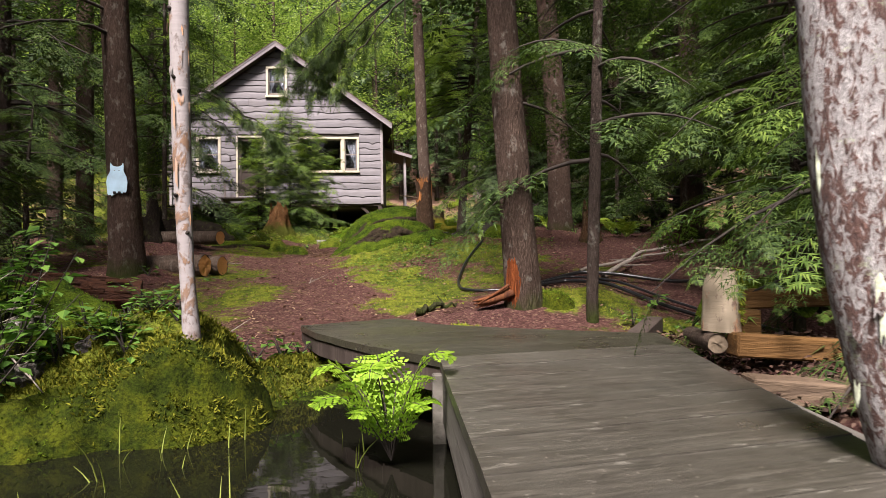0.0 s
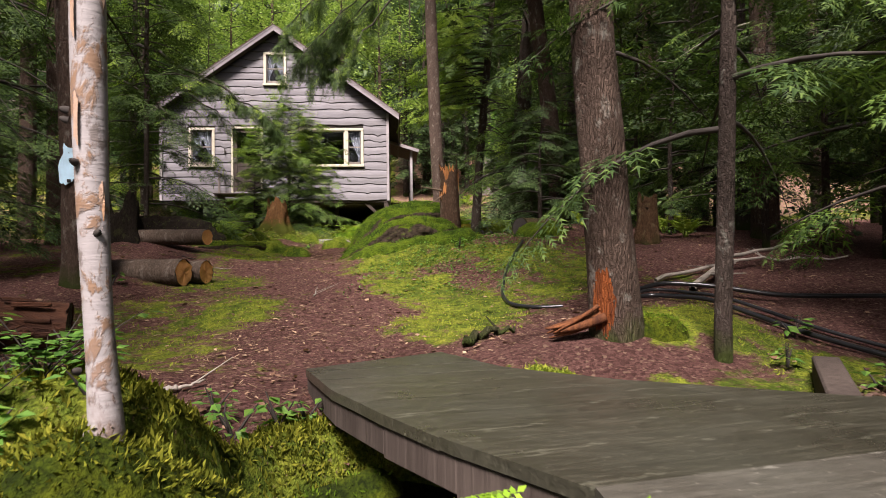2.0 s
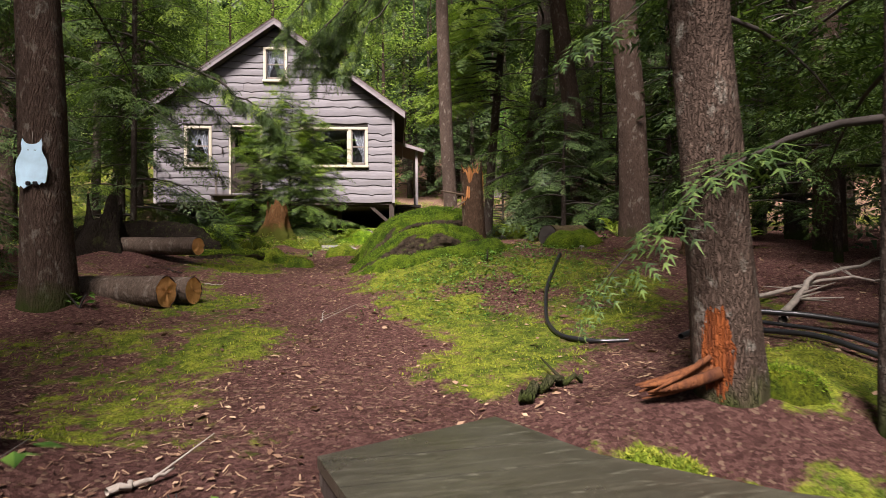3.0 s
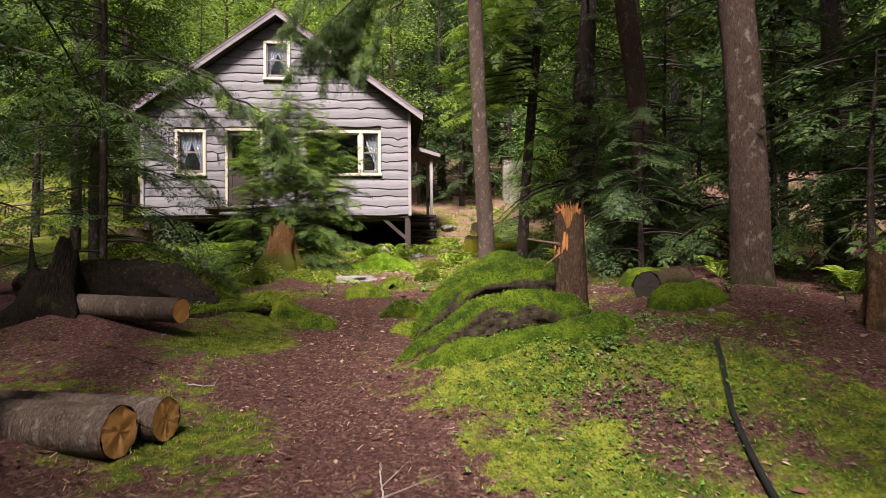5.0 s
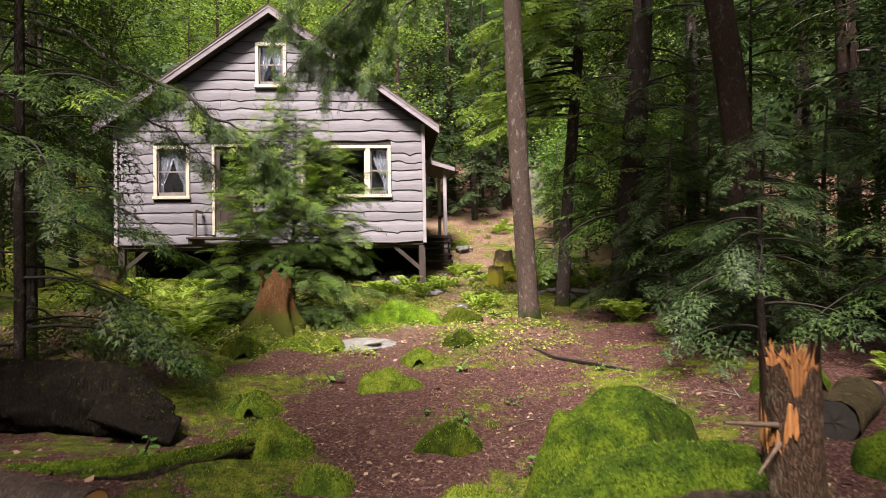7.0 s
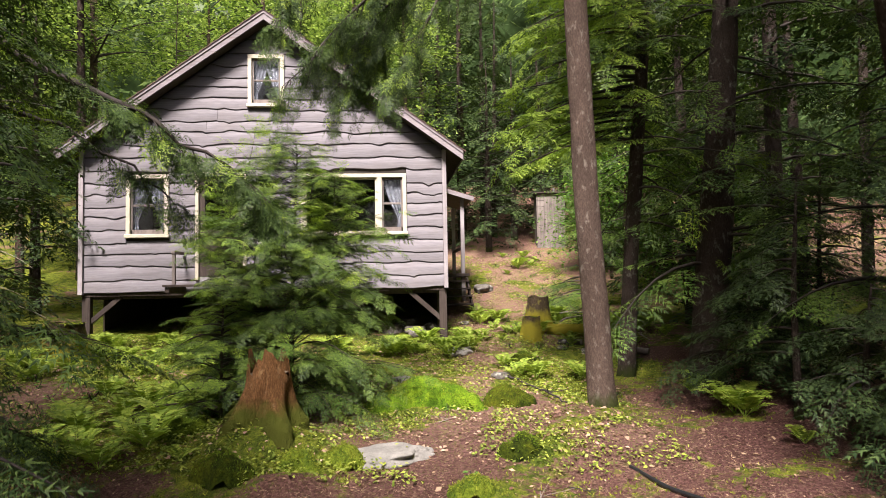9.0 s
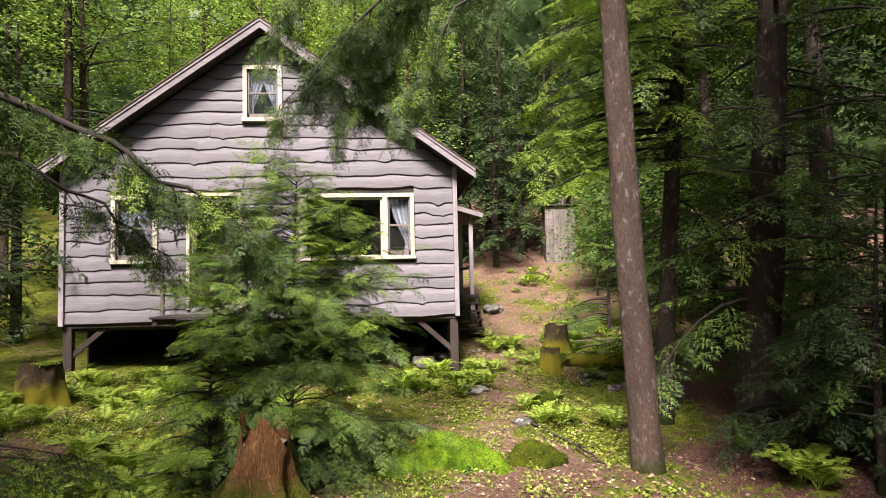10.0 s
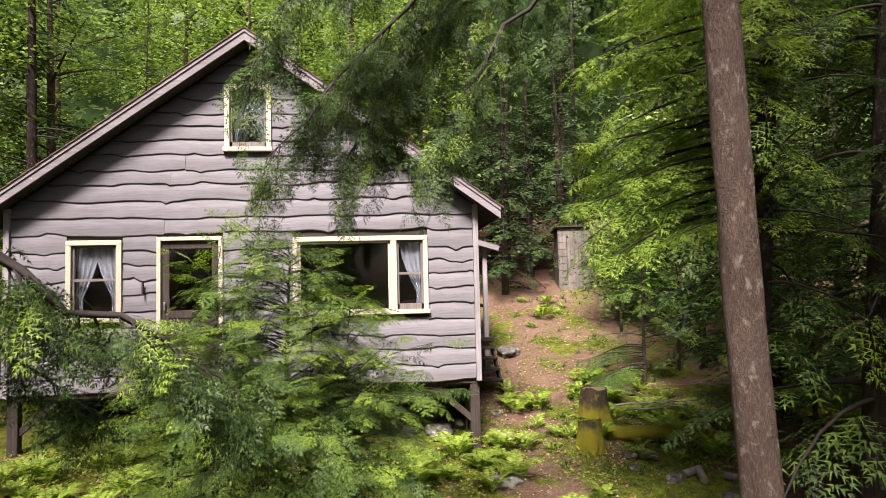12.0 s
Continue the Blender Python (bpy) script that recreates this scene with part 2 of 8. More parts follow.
def rock_material(name, dark, light, lichen=None):
    m, nt, b = material(name)
    v = coords(nt)
    a = spread(nt, noise_tex(nt, v, 7, 8, 0.7))
    f = spread(nt, noise_tex(nt, v, 45, 5, 0.7))
    col = mixc(nt, a, dark, light)
    col = mixc(nt, math_node(nt, "MULTIPLY", f, 0.4), col, tuple(c * 0.6 for c in dark))
    if lichen:
        lf = ramp(nt, noise_tex(nt, v, 9, 8, 0.75), [(0.56, (0, 0, 0)), (0.64, (1, 1, 1))])
        col = mixc(nt, math_node(nt, "MULTIPLY", lf, 0.8), col, lichen)
    nt.links.new(col, b.inputs["Base Color"])
    b.inputs["Roughness"].default_value = 0.9
    b.inputs["Specular IOR Level"].default_value = 0.12
    bump(nt, mixc(nt, 0.5, a, f), b, 0.8, 0.02)
    return m


def plain(name, colour, rough=0.6, metal=0.0, spec=0.4, var=0.25, scale=18.0):
    m, nt, b = material(name)
    n = spread(nt, noise_tex(nt, coords(nt), scale, 6))
    col = mixc(nt, n, tuple(c * (1 - var) for c in colour), tuple(min(1, c * (1 + var)) for c in colour))
    nt.links.new(col, b.inputs["Base Color"])
    b.inputs["Roughness"].default_value = rough
    b.inputs["Metallic"].default_value = metal
    b.inputs["Specular IOR Level"].default_value = spec
    bump(nt, n, b, 0.2, 0.003)
    return m


def siding_material():
    """Grey-mauve painted live-edge boards: soft grain, knots, rain stains and a dark wavy lower edge, wane with the lap
    shadow painted in.
    """
    m, nt, b = material("siding_paint")
    g = noise_tex(nt, coords(nt, (2.0, 30, 30)), 1.0, 7, 0.65, 0.8)
    blotch = noise_tex(nt, coords(nt, (1.6, 1, 5)), 1.0, 6, 0.6)
    col = ramp(nt, g, [(0.30, (0.108, 0.100, 0.108)), (0.5, (0.146, 0.136, 0.146)), (0.72, (0.195, 0.183, 0.195))])
    warm = ramp(nt, blotch, [(0.43, (0, 0, 0)), (0.62, (1, 1, 1))])
    col = mixc(nt, math_node(nt, "MULTIPLY", warm, 0.45), col, (0.13, 0.116, 0.114))
    streak = ramp(nt, noise_tex(nt, coords(nt, (5, 1, 60)), 1.0, 6, 0.7, 0.5), [(0.60, (0, 0, 0)), (0.72, (1, 1, 1))])
    col = mixc(nt, math_node(nt, "MULTIPLY", streak, 0.45), col, (0.12, 0.10, 0.098))
    kn = nt.nodes.new("ShaderNodeTexVoronoi")
    kn.inputs["Scale"].default_value = 1.0
    nt.links.new(coords(nt, (1.9, 1, 4.2)), kn.inputs["Vector"])
    knot = ramp(nt, kn.outputs["Distance"], [(0.03, (1, 1, 1)), (0.06, (0, 0, 0))])
    col = mixc(nt, math_node(nt, "MULTIPLY", knot, 0.6), col, (0.14, 0.10, 0.095))
    # near-black lip: bark wane plus the shadow line under each board
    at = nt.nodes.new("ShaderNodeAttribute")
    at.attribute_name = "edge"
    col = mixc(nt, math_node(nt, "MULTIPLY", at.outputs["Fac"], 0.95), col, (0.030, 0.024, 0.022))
    v = nt.nodes.new("ShaderNodeHueSaturation")
    nt.links.new(col, v.inputs["Color"])
    nt.links.new(math_node(nt, "ADD", math_node(nt, "MULTIPLY", random_object(nt), 0.22), 0.89), v.inputs["Value"])
    nt.links.new(v.outputs[0], b.inputs["Base Color"])
    b.inputs["Roughness"].default_value = 0.78
    b.inputs["Specular IOR Level"].default_value = 0.25
    bump(nt, g, b, 0.35, 0.004)
    return m


def deck_material(name, tone):
    """Old grey dock planks: soft grain, green-grey film, dark damp spots, pale scuffs along the boards."""
    m, nt, b = material(name)
    g = noise_tex(nt, coords(nt, (3.2, 34, 34)), 1.0, 9, 0.75, 1.2)
    w = world_coords(nt)
    big = noise_tex(nt, w, 1.6, 6, 0.65)
    col = ramp(nt, g, [(0.34, (0.016, 0.014, 0.011)), (0.50, (0.044, 0.039, 0.031)), (0.66, (0.105, 0.094, 0.077))])
    col = mixc(nt, math_node(nt, "MULTIPLY", ramp(nt, big, [(0.42, (0, 0, 0)), (0.68, (1, 1, 1))]), 0.6), col, mixc(nt, g, (0.036, 0.036, 0.026), (0.078, 0.076, 0.058)))
    mott = spread(nt, noise_tex(nt, w, 9, 8, 0.75), 2.0)
    col = mixc(nt, math_node(nt, "MULTIPLY", mott, 0.55), col, (0.082, 0.076, 0.064))
    damp = ramp(nt, noise_tex(nt, w, 5, 7, 0.7), [(0.60, (0, 0, 0)), (0.72, (1, 1, 1))])
    col = mixc(nt, math_node(nt, "MULTIPLY", damp, 0.7), col, (0.022, 0.021, 0.018))
    sc = ramp(nt, noise_tex(nt, coords(nt, (5, 26, 26)), 1.0, 6, 0.72, 1.2), [(0.59, (0, 0, 0)), (0.65, (1, 1, 1))])
    col = mixc(nt, math_node(nt, "MULTIPLY", sc, 0.6), col, (0.20, 0.19, 0.16))
    fl = nt.nodes.new("ShaderNodeTexVoronoi")
    fl.inputs["Scale"].default_value = 26
    nt.links.new(w, fl.inputs["Vector"])
    fleck = ramp(nt, fl.outputs["Distance"], [(0.06, (1, 1, 1)), (0.12, (0, 0, 0))])
    col = mixc(nt, math_node(nt, "MULTIPLY", fleck, 0.35), col, (0.30, 0.27, 0.22))
    col = mixc(nt, 1.0, col, tone, "MULTIPLY")
    v = nt.nodes.new("ShaderNodeHueSaturation")
    nt.links.new(col, v.inputs["Color"])
    nt.links.new(math_node(nt, "ADD", math_node(nt, "MULTIPLY", random_object(nt), 0.24), 0.88), v.inputs["Value"])
    nt.links.new(v.outputs[0], b.inputs["Base Color"])
    nt.links.new(ramp(nt, big, [(0.35, (0.24, 0.24, 0.24)), (0.65, (0.46, 0.46, 0.46))]), b.inputs["Roughness"])
    b.inputs["Specular IOR Level"].default_value = 0.55
    bump(nt, g, b, 0.7, 0.004)
    return m


def water_material():
    m, nt, b = material("pond_water")
    b.inputs["Base Color"].default_value = (0.006, 0.006, 0.004, 1)
    b.inputs["Roughness"].default_value = 0.02
    b.inputs["Specular IOR Level"].default_value = 0.5
    b.inputs["IOR"].default_value = 1.33
    bump(nt, noise_tex(nt, world_coords(nt, (1, 1.6, 1)), 2.2, 3), b, 0.05, 0.02)
    return m


def glass_material():
    m, nt, b = material("window_glass")
    b.inputs["Base Color"].default_value = (0.9, 0.93, 0.92, 1)
    b.inputs["Roughness"].default_value = 0.015
    b.inputs["Transmission Weight"].default_value = 1.0
    b.inputs["IOR"].default_value = 1.5
    bump(nt, noise_tex(nt, world_coords(nt), 1.3, 2), b, 0.06, 0.02)
    return m


M_GROUND = ground_material()
M_MOSS = moss_material("cushion_moss")
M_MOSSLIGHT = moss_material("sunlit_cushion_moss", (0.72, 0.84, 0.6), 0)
# olive moss of the bank, tone lowered to hold the trees' shade
M_MOSSBANK = moss_material("shade_toned_bank_moss", (0.34, 0.36, 0.17), 0)
M_MOSSLIME = moss_material("lime_cushion_moss", (0.72, 1.05, 0.42), 0)
M_WATER = water_material()
M_SIDING = siding_material()
M_TRIM = plain("cream_trim_paint", (0.43, 0.39, 0.30), 0.55, var=0.12, scale=9)
M_GREYTRIM = wood_material("grey_trim_wood", (0.24, 0.215, 0.22), (0.42, 0.38, 0.39), along=2, grain=35)
M_FASCIA = wood_material("fascia_paint", (0.19, 0.165, 0.17), (0.31, 0.275, 0.285), along=0, grain=30, stain=(0.16, 0.12, 0.115))
M_ROOF = plain("roof_shingle", (0.10, 0.062, 0.055), 0.9, var=0.5, scale=25)
M_DARKWOOD = wood_material("dark_wood", (0.035, 0.026, 0.022), (0.085, 0.066, 0.056), along=2, grain=30)
M_OLDWOOD = wood_material("old_grey_wood", (0.12, 0.10, 0.09), (0.26, 0.225, 0.20), along=2, grain=30)
M_DECK = deck_material("dock_planks", (1.0, 1.0, 1.0))
# same planks toned darker and greener, tree shade put into the colour
M_DECKWING = deck_material("shade_toned_planks", (0.56, 0.57, 0.50))
M_DECKSIDE = wood_material("dock_side", (0.08, 0.072, 0.06), (0.22, 0.205, 0.18), along=1, grain=22)
M_BEAM = wood_material("yellow_beam", (0.07, 0.036, 0.014), (0.20, 0.105, 0.035), along=0, grain=30, stain=(0.05, 0.032, 0.016), bump_d=0.012, per_object=0.3)
M_PALEBEAM = wood_material("pale_beam", (0.07, 0.048, 0.034), (0.21, 0.15, 0.10), along=0, grain=30, stain=(0.05, 0.034, 0.024), bump_d=0.012)
M_GLASS = glass_material()
# near-black colour stands in for the darkness of the unlit rooms
M_INSIDE = plain("darkened_interior", (0.028, 0.023, 0.018), 0.9)
M_CURTAIN = plain("curtain_cloth", (0.10, 0.103, 0.122), 0.9, spec=0.1, var=0.15)
M_ROCK = rock_material("grey_rock", (0.030, 0.027, 0.024), (0.20, 0.18, 0.155), (0.38, 0.39, 0.34))
M_LICHENROCK = rock_material("lichen_rock", (0.03, 0.026, 0.024), (0.16, 0.14, 0.13), (0.50, 0.51, 0.47))
M_SLAB = rock_material("pale_slab", (0.15, 0.145, 0.13), (0.33, 0.315, 0.285))
M_BARK = bark_material("hemlock_bark", (0.042, 0.028, 0.021), (0.145, 0.098, 0.075), (0.25, 0.235, 0.20), 1.0, moss=0.14)
M_BARKSCAR = bark_material("scarred_hemlock_bark", (0.050, 0.034, 0.026), (0.15, 0.105, 0.082), (0.30, 0.29, 0.25), 1.0, moss=0.10, scar=(-0.13, -0.13, 0.17))
M_SNAG = bark_material("snag_bark", (0.050, 0.030, 0.020), (0.16, 0.098, 0.062), (0.20, 0.17, 0.12), 1.4, moss=0.12, green=(0.06, 0.085, 0.012))
M_STUMPMOSS = bark_material("mossy_stump_bark", (0.050, 0.038, 0.026), (0.16, 0.115, 0.07), (0.30, 0.27, 0.05), 1.0, moss=0.40, green=(0.26, 0.23, 0.025))
M_BARKDARK = bark_material("dark_bark", (0.032, 0.024, 0.020), (0.10, 0.075, 0.062), (0.26, 0.26, 0.22), 1.1, moss=0.2)
M_BARKTAN = bark_material("tan_bark", (0.075, 0.052, 0.040), (0.18, 0.13, 0.105), (0.33, 0.30, 0.25), 1.3, moss=0.18, depth=0.012)
M_TWIG = plain("twig_bark", (0.030, 0.023, 0.019), 0.9)
M_DEADTWIG = plain("dead_twig", (0.22, 0.19, 0.16), 0.9)
M_HEMLOCK = leaf_material("hemlock_needles", (0.008, 0.017, 0.006), (0.038, 0.070, 0.019), (0.135, 0.195, 0.048), 0.25)
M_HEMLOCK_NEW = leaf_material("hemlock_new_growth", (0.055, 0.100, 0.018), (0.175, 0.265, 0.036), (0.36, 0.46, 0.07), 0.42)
# darker copy of the hemlock needles, deep shade put into the colour
M_HEMLOCK_DEEP = leaf_material("shade_painted_needles", (0.007, 0.014, 0.006), (0.028, 0.050, 0.017), (0.10, 0.145, 0.045), 0.22)
# lighter copy of the needles: young foliage, and sunlight painted on some boughs
M_HEMLOCK_MID = leaf_material("hemlock_pale_lit_needles", (0.030, 0.058, 0.014), (0.085, 0.145, 0.028), (0.20, 0.28, 0.055), 0.32)
M_LEAF = leaf_material("broad_leaves", (0.050, 0.085, 0.024), (0.165, 0.245, 0.062), (0.42, 0.50, 0.17), 0.42)
M_LEAFLOW = leaf_material("understory_leaves", (0.035, 0.085, 0.018), (0.08, 0.17, 0.03), (0.17, 0.28, 0.05), 0.35)
M_FERN = leaf_material("fern_fronds", (0.10, 0.20, 0.015), (0.21, 0.36, 0.025), (0.34, 0.50, 0.05), 0.4)
M_FERNLOW = leaf_material("wood_fern", (0.095, 0.16, 0.020), (0.22, 0.31, 0.042), (0.40, 0.46, 0.085), 0.35)
M_GRASS = leaf_material("grass_blades", (0.10, 0.14, 0.02), (0.22, 0.27, 0.05), (0.38, 0.40, 0.12), 0.3)
M_LITTERLEAF = leaf_material("fallen_leaves", (0.035, 0.016, 0.011), (0.14, 0.075, 0.048), (0.46, 0.32, 0.21), 0.1, 0.8)
M_ROT = bark_material("rotten_wood", (0.060, 0.034, 0.020), (0.22, 0.125, 0.066), (0.28, 0.22, 0.12), 1.3, moss=0.08, depth=0.02)
M_STUMPWOOD = bark_material("orange_stump_wood", (0.095, 0.045, 0.018), (0.34, 0.17, 0.07), (0.30, 0.20, 0.10), 0.9, moss=0.26, green=(0.085, 0.095, 0.016), depth=0.03)
M_RAW = wood_material("raw_split_wood", (0.16, 0.055, 0.016), (0.55, 0.25, 0.085), along=2, grain=44, stain=(0.10, 0.045, 0.02), bump_d=0.02, per_object=0.1)
M_HOSE = plain("black_plastic", (0.012, 0.012, 0.013), 0.28, spec=0.5)
M_PLATE = plain("pale_blue_paint", (0.42, 0.60, 0.72), 0.4, var=0.2, scale=6)
M_STEEL = plain("stove_pipe_steel", (0.35, 0.35, 0.36), 0.4, metal=0.9)


def birch_material(name, pale, dark, rust, cover, scale=1.0, foot_wear=0.0):
    """Birch bark: pale skin, dark patches, rusty peelings, lichen blotches."""
    m, nt, b = material(name)
    v = coords(nt, (scale, scale, scale * 0.6))
    big = noise_tex(nt, v, 7, 8, 0.68, 0.4)
    band = noise_tex(nt, coords(nt, (9, 9, 70)), 1.0, 4)
    col = mixc(nt, band, tuple(c * 0.78 for c in pale), pale)
    r = ramp(nt, big, [(cover, (0, 0, 0)), (cover + 0.05, (1, 1, 1))])
    col = mixc(nt, r, col, rust)
    d = ramp(nt, noise_tex(nt, v, 16, 8, 0.7), [(0.55, (0, 0, 0)), (0.62, (1, 1, 1))])
    col = mixc(nt, math_node(nt, "MULTIPLY", d, 0.8), col, dark)
    if foot_wear:
        sep = nt.nodes.new("ShaderNodeSeparateXYZ")
        tc = nt.nodes.new("ShaderNodeTexCoord")
        nt.links.new(tc.outputs["Object"], sep.inputs[0])
        w = math_node(nt, "ADD", math_node(nt, "SUBTRACT", foot_wear, sep.outputs["Z"]), math_node(nt, "MULTIPLY", math_node(nt, "SUBTRACT", big, 0.5), 1.6))
        col = mixc(nt, math_node(nt, "MULTIPLY", ramp(nt, w, [(0.0, (0, 0, 0)), (0.25, (1, 1, 1))]), 0.85), col, mixc(nt, noise_tex(nt, v, 22, 6), (0.06, 0.045, 0.045), (0.24, 0.17, 0.14)))
    nt.links.new(col, b.inputs["Base Color"])
    b.inputs["Roughness"].default_value = 0.8
    bump(nt, mixc(nt, 0.5, r, band), b, 0.6, 0.008)
    return m


def lichen_birch():
    """Old yellow birch: grey-white crust broken into brown upright flakes, green-grey lichen spots."""
    m, nt, b = material("yellow_birch_bark")
    v = coords(nt, (1, 1, 0.42))
    big = noise_tex(nt, v, 62, 9, 0.72, 0.8)
    fine = spread(nt, noise_tex(nt, coords(nt, (1, 1, 0.5)), 90, 6, 0.7))
    pale = mixc(nt, fine, (0.22, 0.205, 0.20), (0.45, 0.43, 0.42))
    brown = mixc(nt, fine, (0.035, 0.018, 0.015), (0.15, 0.078, 0.062))
    zone = noise_tex(nt, coords(nt, (1, 1, 0.7)), 4.5, 3)
    f = math_node(nt, "ADD", big, math_node(nt, "MULTIPLY", math_node(nt, "SUBTRACT", zone, 0.5), 0.28))
    r = ramp(nt, f, [(0.475, (0, 0, 0)), (0.545, (1, 1, 1))])
    col = mixc(nt, r, pale, brown)
    g = ramp(nt, noise_tex(nt, coords(nt), 14, 7, 0.75), [(0.59, (0, 0, 0)), (0.64, (1, 1, 1))])
    col = mixc(nt, math_node(nt, "MULTIPLY", g, 0.85), col, mixc(nt, fine, (0.24, 0.27, 0.17), (0.50, 0.53, 0.40)))
    nt.links.new(col, b.inputs["Base Color"])
    b.inputs["Roughness"].default_value = 0.9
    bump(nt, mixc(nt, 0.5, math_node(nt, "MULTIPLY", f, 1.6), fine), b, 0.9, 0.012)
    return m


M_BIRCH = birch_material("dead_birch_bark", (0.29, 0.262, 0.258), (0.11, 0.085, 0.075), (0.19, 0.112, 0.068), 0.53, 1.4, 0.55)
M_YELLOWBIRCH = lichen_birch()
M_CURL = birch_material("bark_curl", (0.36, 0.24, 0.17), (0.16, 0.09, 0.06), (0.40, 0.22, 0.12), 0.5, 2.0)
M_LICHEN = plain("grey_green_lichen", (0.40, 0.43, 0.32), 0.95, spec=0.05, var=0.4, scale=60)
M_LOGBARK = bark_material("log_bark", (0.075, 0.055, 0.042), (0.27, 0.20, 0.155), (0.33, 0.29, 0.24), 1.1)
M_LOGMOSS = bark_material("mossy_log_bark", (0.045, 0.036, 0.024), (0.16, 0.12, 0.06), (0.26, 0.24, 0.03), 1.1)
M_BLACKROOT = bark_material("black_root_earth", (0.008, 0.006, 0.005), (0.045, 0.034, 0.025), (0.06, 0.065, 0.02), 0.8, depth=0.03)
M_SCAR = wood_material("bark_scar_wood", (0.05, 0.018, 0.011), (0.19, 0.070, 0.026), along=2, grain=26, rough=0.85, stain=(0.030, 0.014, 0.011), bump_d=0.02)
M_PEEL = birch_material("peeling_post_bark", (0.33, 0.27, 0.19), (0.10, 0.06, 0.045), (0.34, 0.19, 0.11), 0.55, 1.2)

# ---- building helpers ----
def fill(me, verts, faces):
    """Fast mesh from arrays; faces all of one size."""
    verts, faces = np.asarray(verts, dtype=np.float32), np.asarray(faces, dtype=np.int32)
    n, k = faces.shape
    me.vertices.add(len(verts))
    me.vertices.foreach_set("co", verts.ravel())
    me.loops.add(n * k)
    me.loops.foreach_set("vertex_index", faces.ravel())
    me.polygons.add(n)
    me.polygons.foreach_set("loop_start", np.arange(0, n * k, k, dtype=np.int32))
    me.update(calc_edges=True)
    return me


def array_part(name, verts, faces, mat, parent=None, label="", smooth=False):
    me = fill(bpy.data.meshes.new(name), verts, faces)
    me.materials.append(mat)
    if smooth:
        me.polygons.foreach_set("use_smooth", np.ones(len(me.polygons), dtype=bool))
    ob = new(name, me)
    ob.parent = parent
    return tagged(ob, label)


def part(name, bm, mat, parent=None, label="", smooth=False):
    me = bpy.data.meshes.new(name)
    bmesh.ops.recalc_face_normals(bm, faces=bm.faces)
    bm.to_mesh(me)
    bm.free()
    me.materials.append(mat)
    if smooth:
        me.polygons.foreach_set("use_smooth", np.ones(len(me.polygons), dtype=bool))
    ob = new(name, me)
    ob.parent = parent
    return tagged(ob, label)


def thing(name, label, category, at=(0, 0, 0), group="", kind="", turn=0.0):
    ob = new(name)
    ob.empty_display_size = 0.1
    ob.matrix_basis = pose(*at, 0, 0, turn)
    return tagged(ob, label, category, group, kind)


def box(x0, x1, y0, y1, z0, z1, bevel=0.004, bm=None):
    bm = bm or bmesh.new()
    m = Matrix.Translation(((x0 + x1) / 2, (y0 + y1) / 2, (z0 + z1) / 2)) @ Matrix.Diagonal((x1 - x0, y1 - y0, z1 - z0, 1))
    made = bmesh.ops.create_cube(bm, size=1.0, matrix=m)
    if bevel:
        edges = list({e for v in made["verts"] for e in v.link_edges})
        bmesh.ops.bevel(bm, geom=edges, offset=bevel, segments=1, affect="EDGES", profile=0.5)
    return bm


def beam(a, b, w, h, bevel=0.004, bm=None):
    """A squared timber from a to b, w wide and h high."""
    a, b = Vector(a), Vector(b)
    bm = bm or bmesh.new()
    d = b - a
    turn = d.to_track_quat("X", "Z").to_matrix().to_4x4()
    m = Matrix.Translation((a + b) / 2) @ turn @ Matrix.Diagonal((d.length, w, h, 1))
    made = bmesh.ops.create_cube(bm, size=1.0, matrix=m)
    if bevel:
        edges = list({e for v in made["verts"] for e in v.link_edges})
        bmesh.ops.bevel(bm, geom=edges, offset=bevel, segments=1, affect="EDGES", profile=0.5)
    return bm


def hash2(ix, iy, seed):
    n = (ix.astype(np.int64) * 374761393 + iy.astype(np.int64) * 668265263 + seed * 974634361) & 0x7FFFFFFF
    n = ((n ^ (n >> 13)) * 1274126177) & 0x7FFFFFFF
    return ((n ^ (n >> 16)) & 0xFFFF) / 65535.0


def vnoise(x, y, scale=1.0, seed=0, octaves=3):
    """Smooth value noise on arrays, 0 to 1."""
    x, y = np.asarray(x, float) * scale, np.asarray(y, float) * scale
    total, amp, norm = 0.0, 1.0, 0.0
    for o in range(octaves):
        fx, fy = np.floor(x), np.floor(y)
        tx, ty = x - fx, y - fy
        tx, ty = tx * tx * (3 - 2 * tx), ty * ty * (3 - 2 * ty)
        a, b = hash2(fx, fy, seed + o), hash2(fx + 1, fy, seed + o)
        c, d = hash2(fx, fy + 1, seed + o), hash2(fx + 1, fy + 1, seed + o)
        total = total + amp * ((a * (1 - tx) + b * tx) * (1 - ty) + (c * (1 - tx) + d * tx) * ty)
        norm += amp
        amp *= 0.5
        x, y = x * 2.03 + 17.1, y * 2.03 + 5.7
    return total / norm


def smooth(a, b, v):
    t = np.clip((np.asarray(v, float) - a) / (b - a), 0, 1)
    return t * t * (3 - 2 * t)


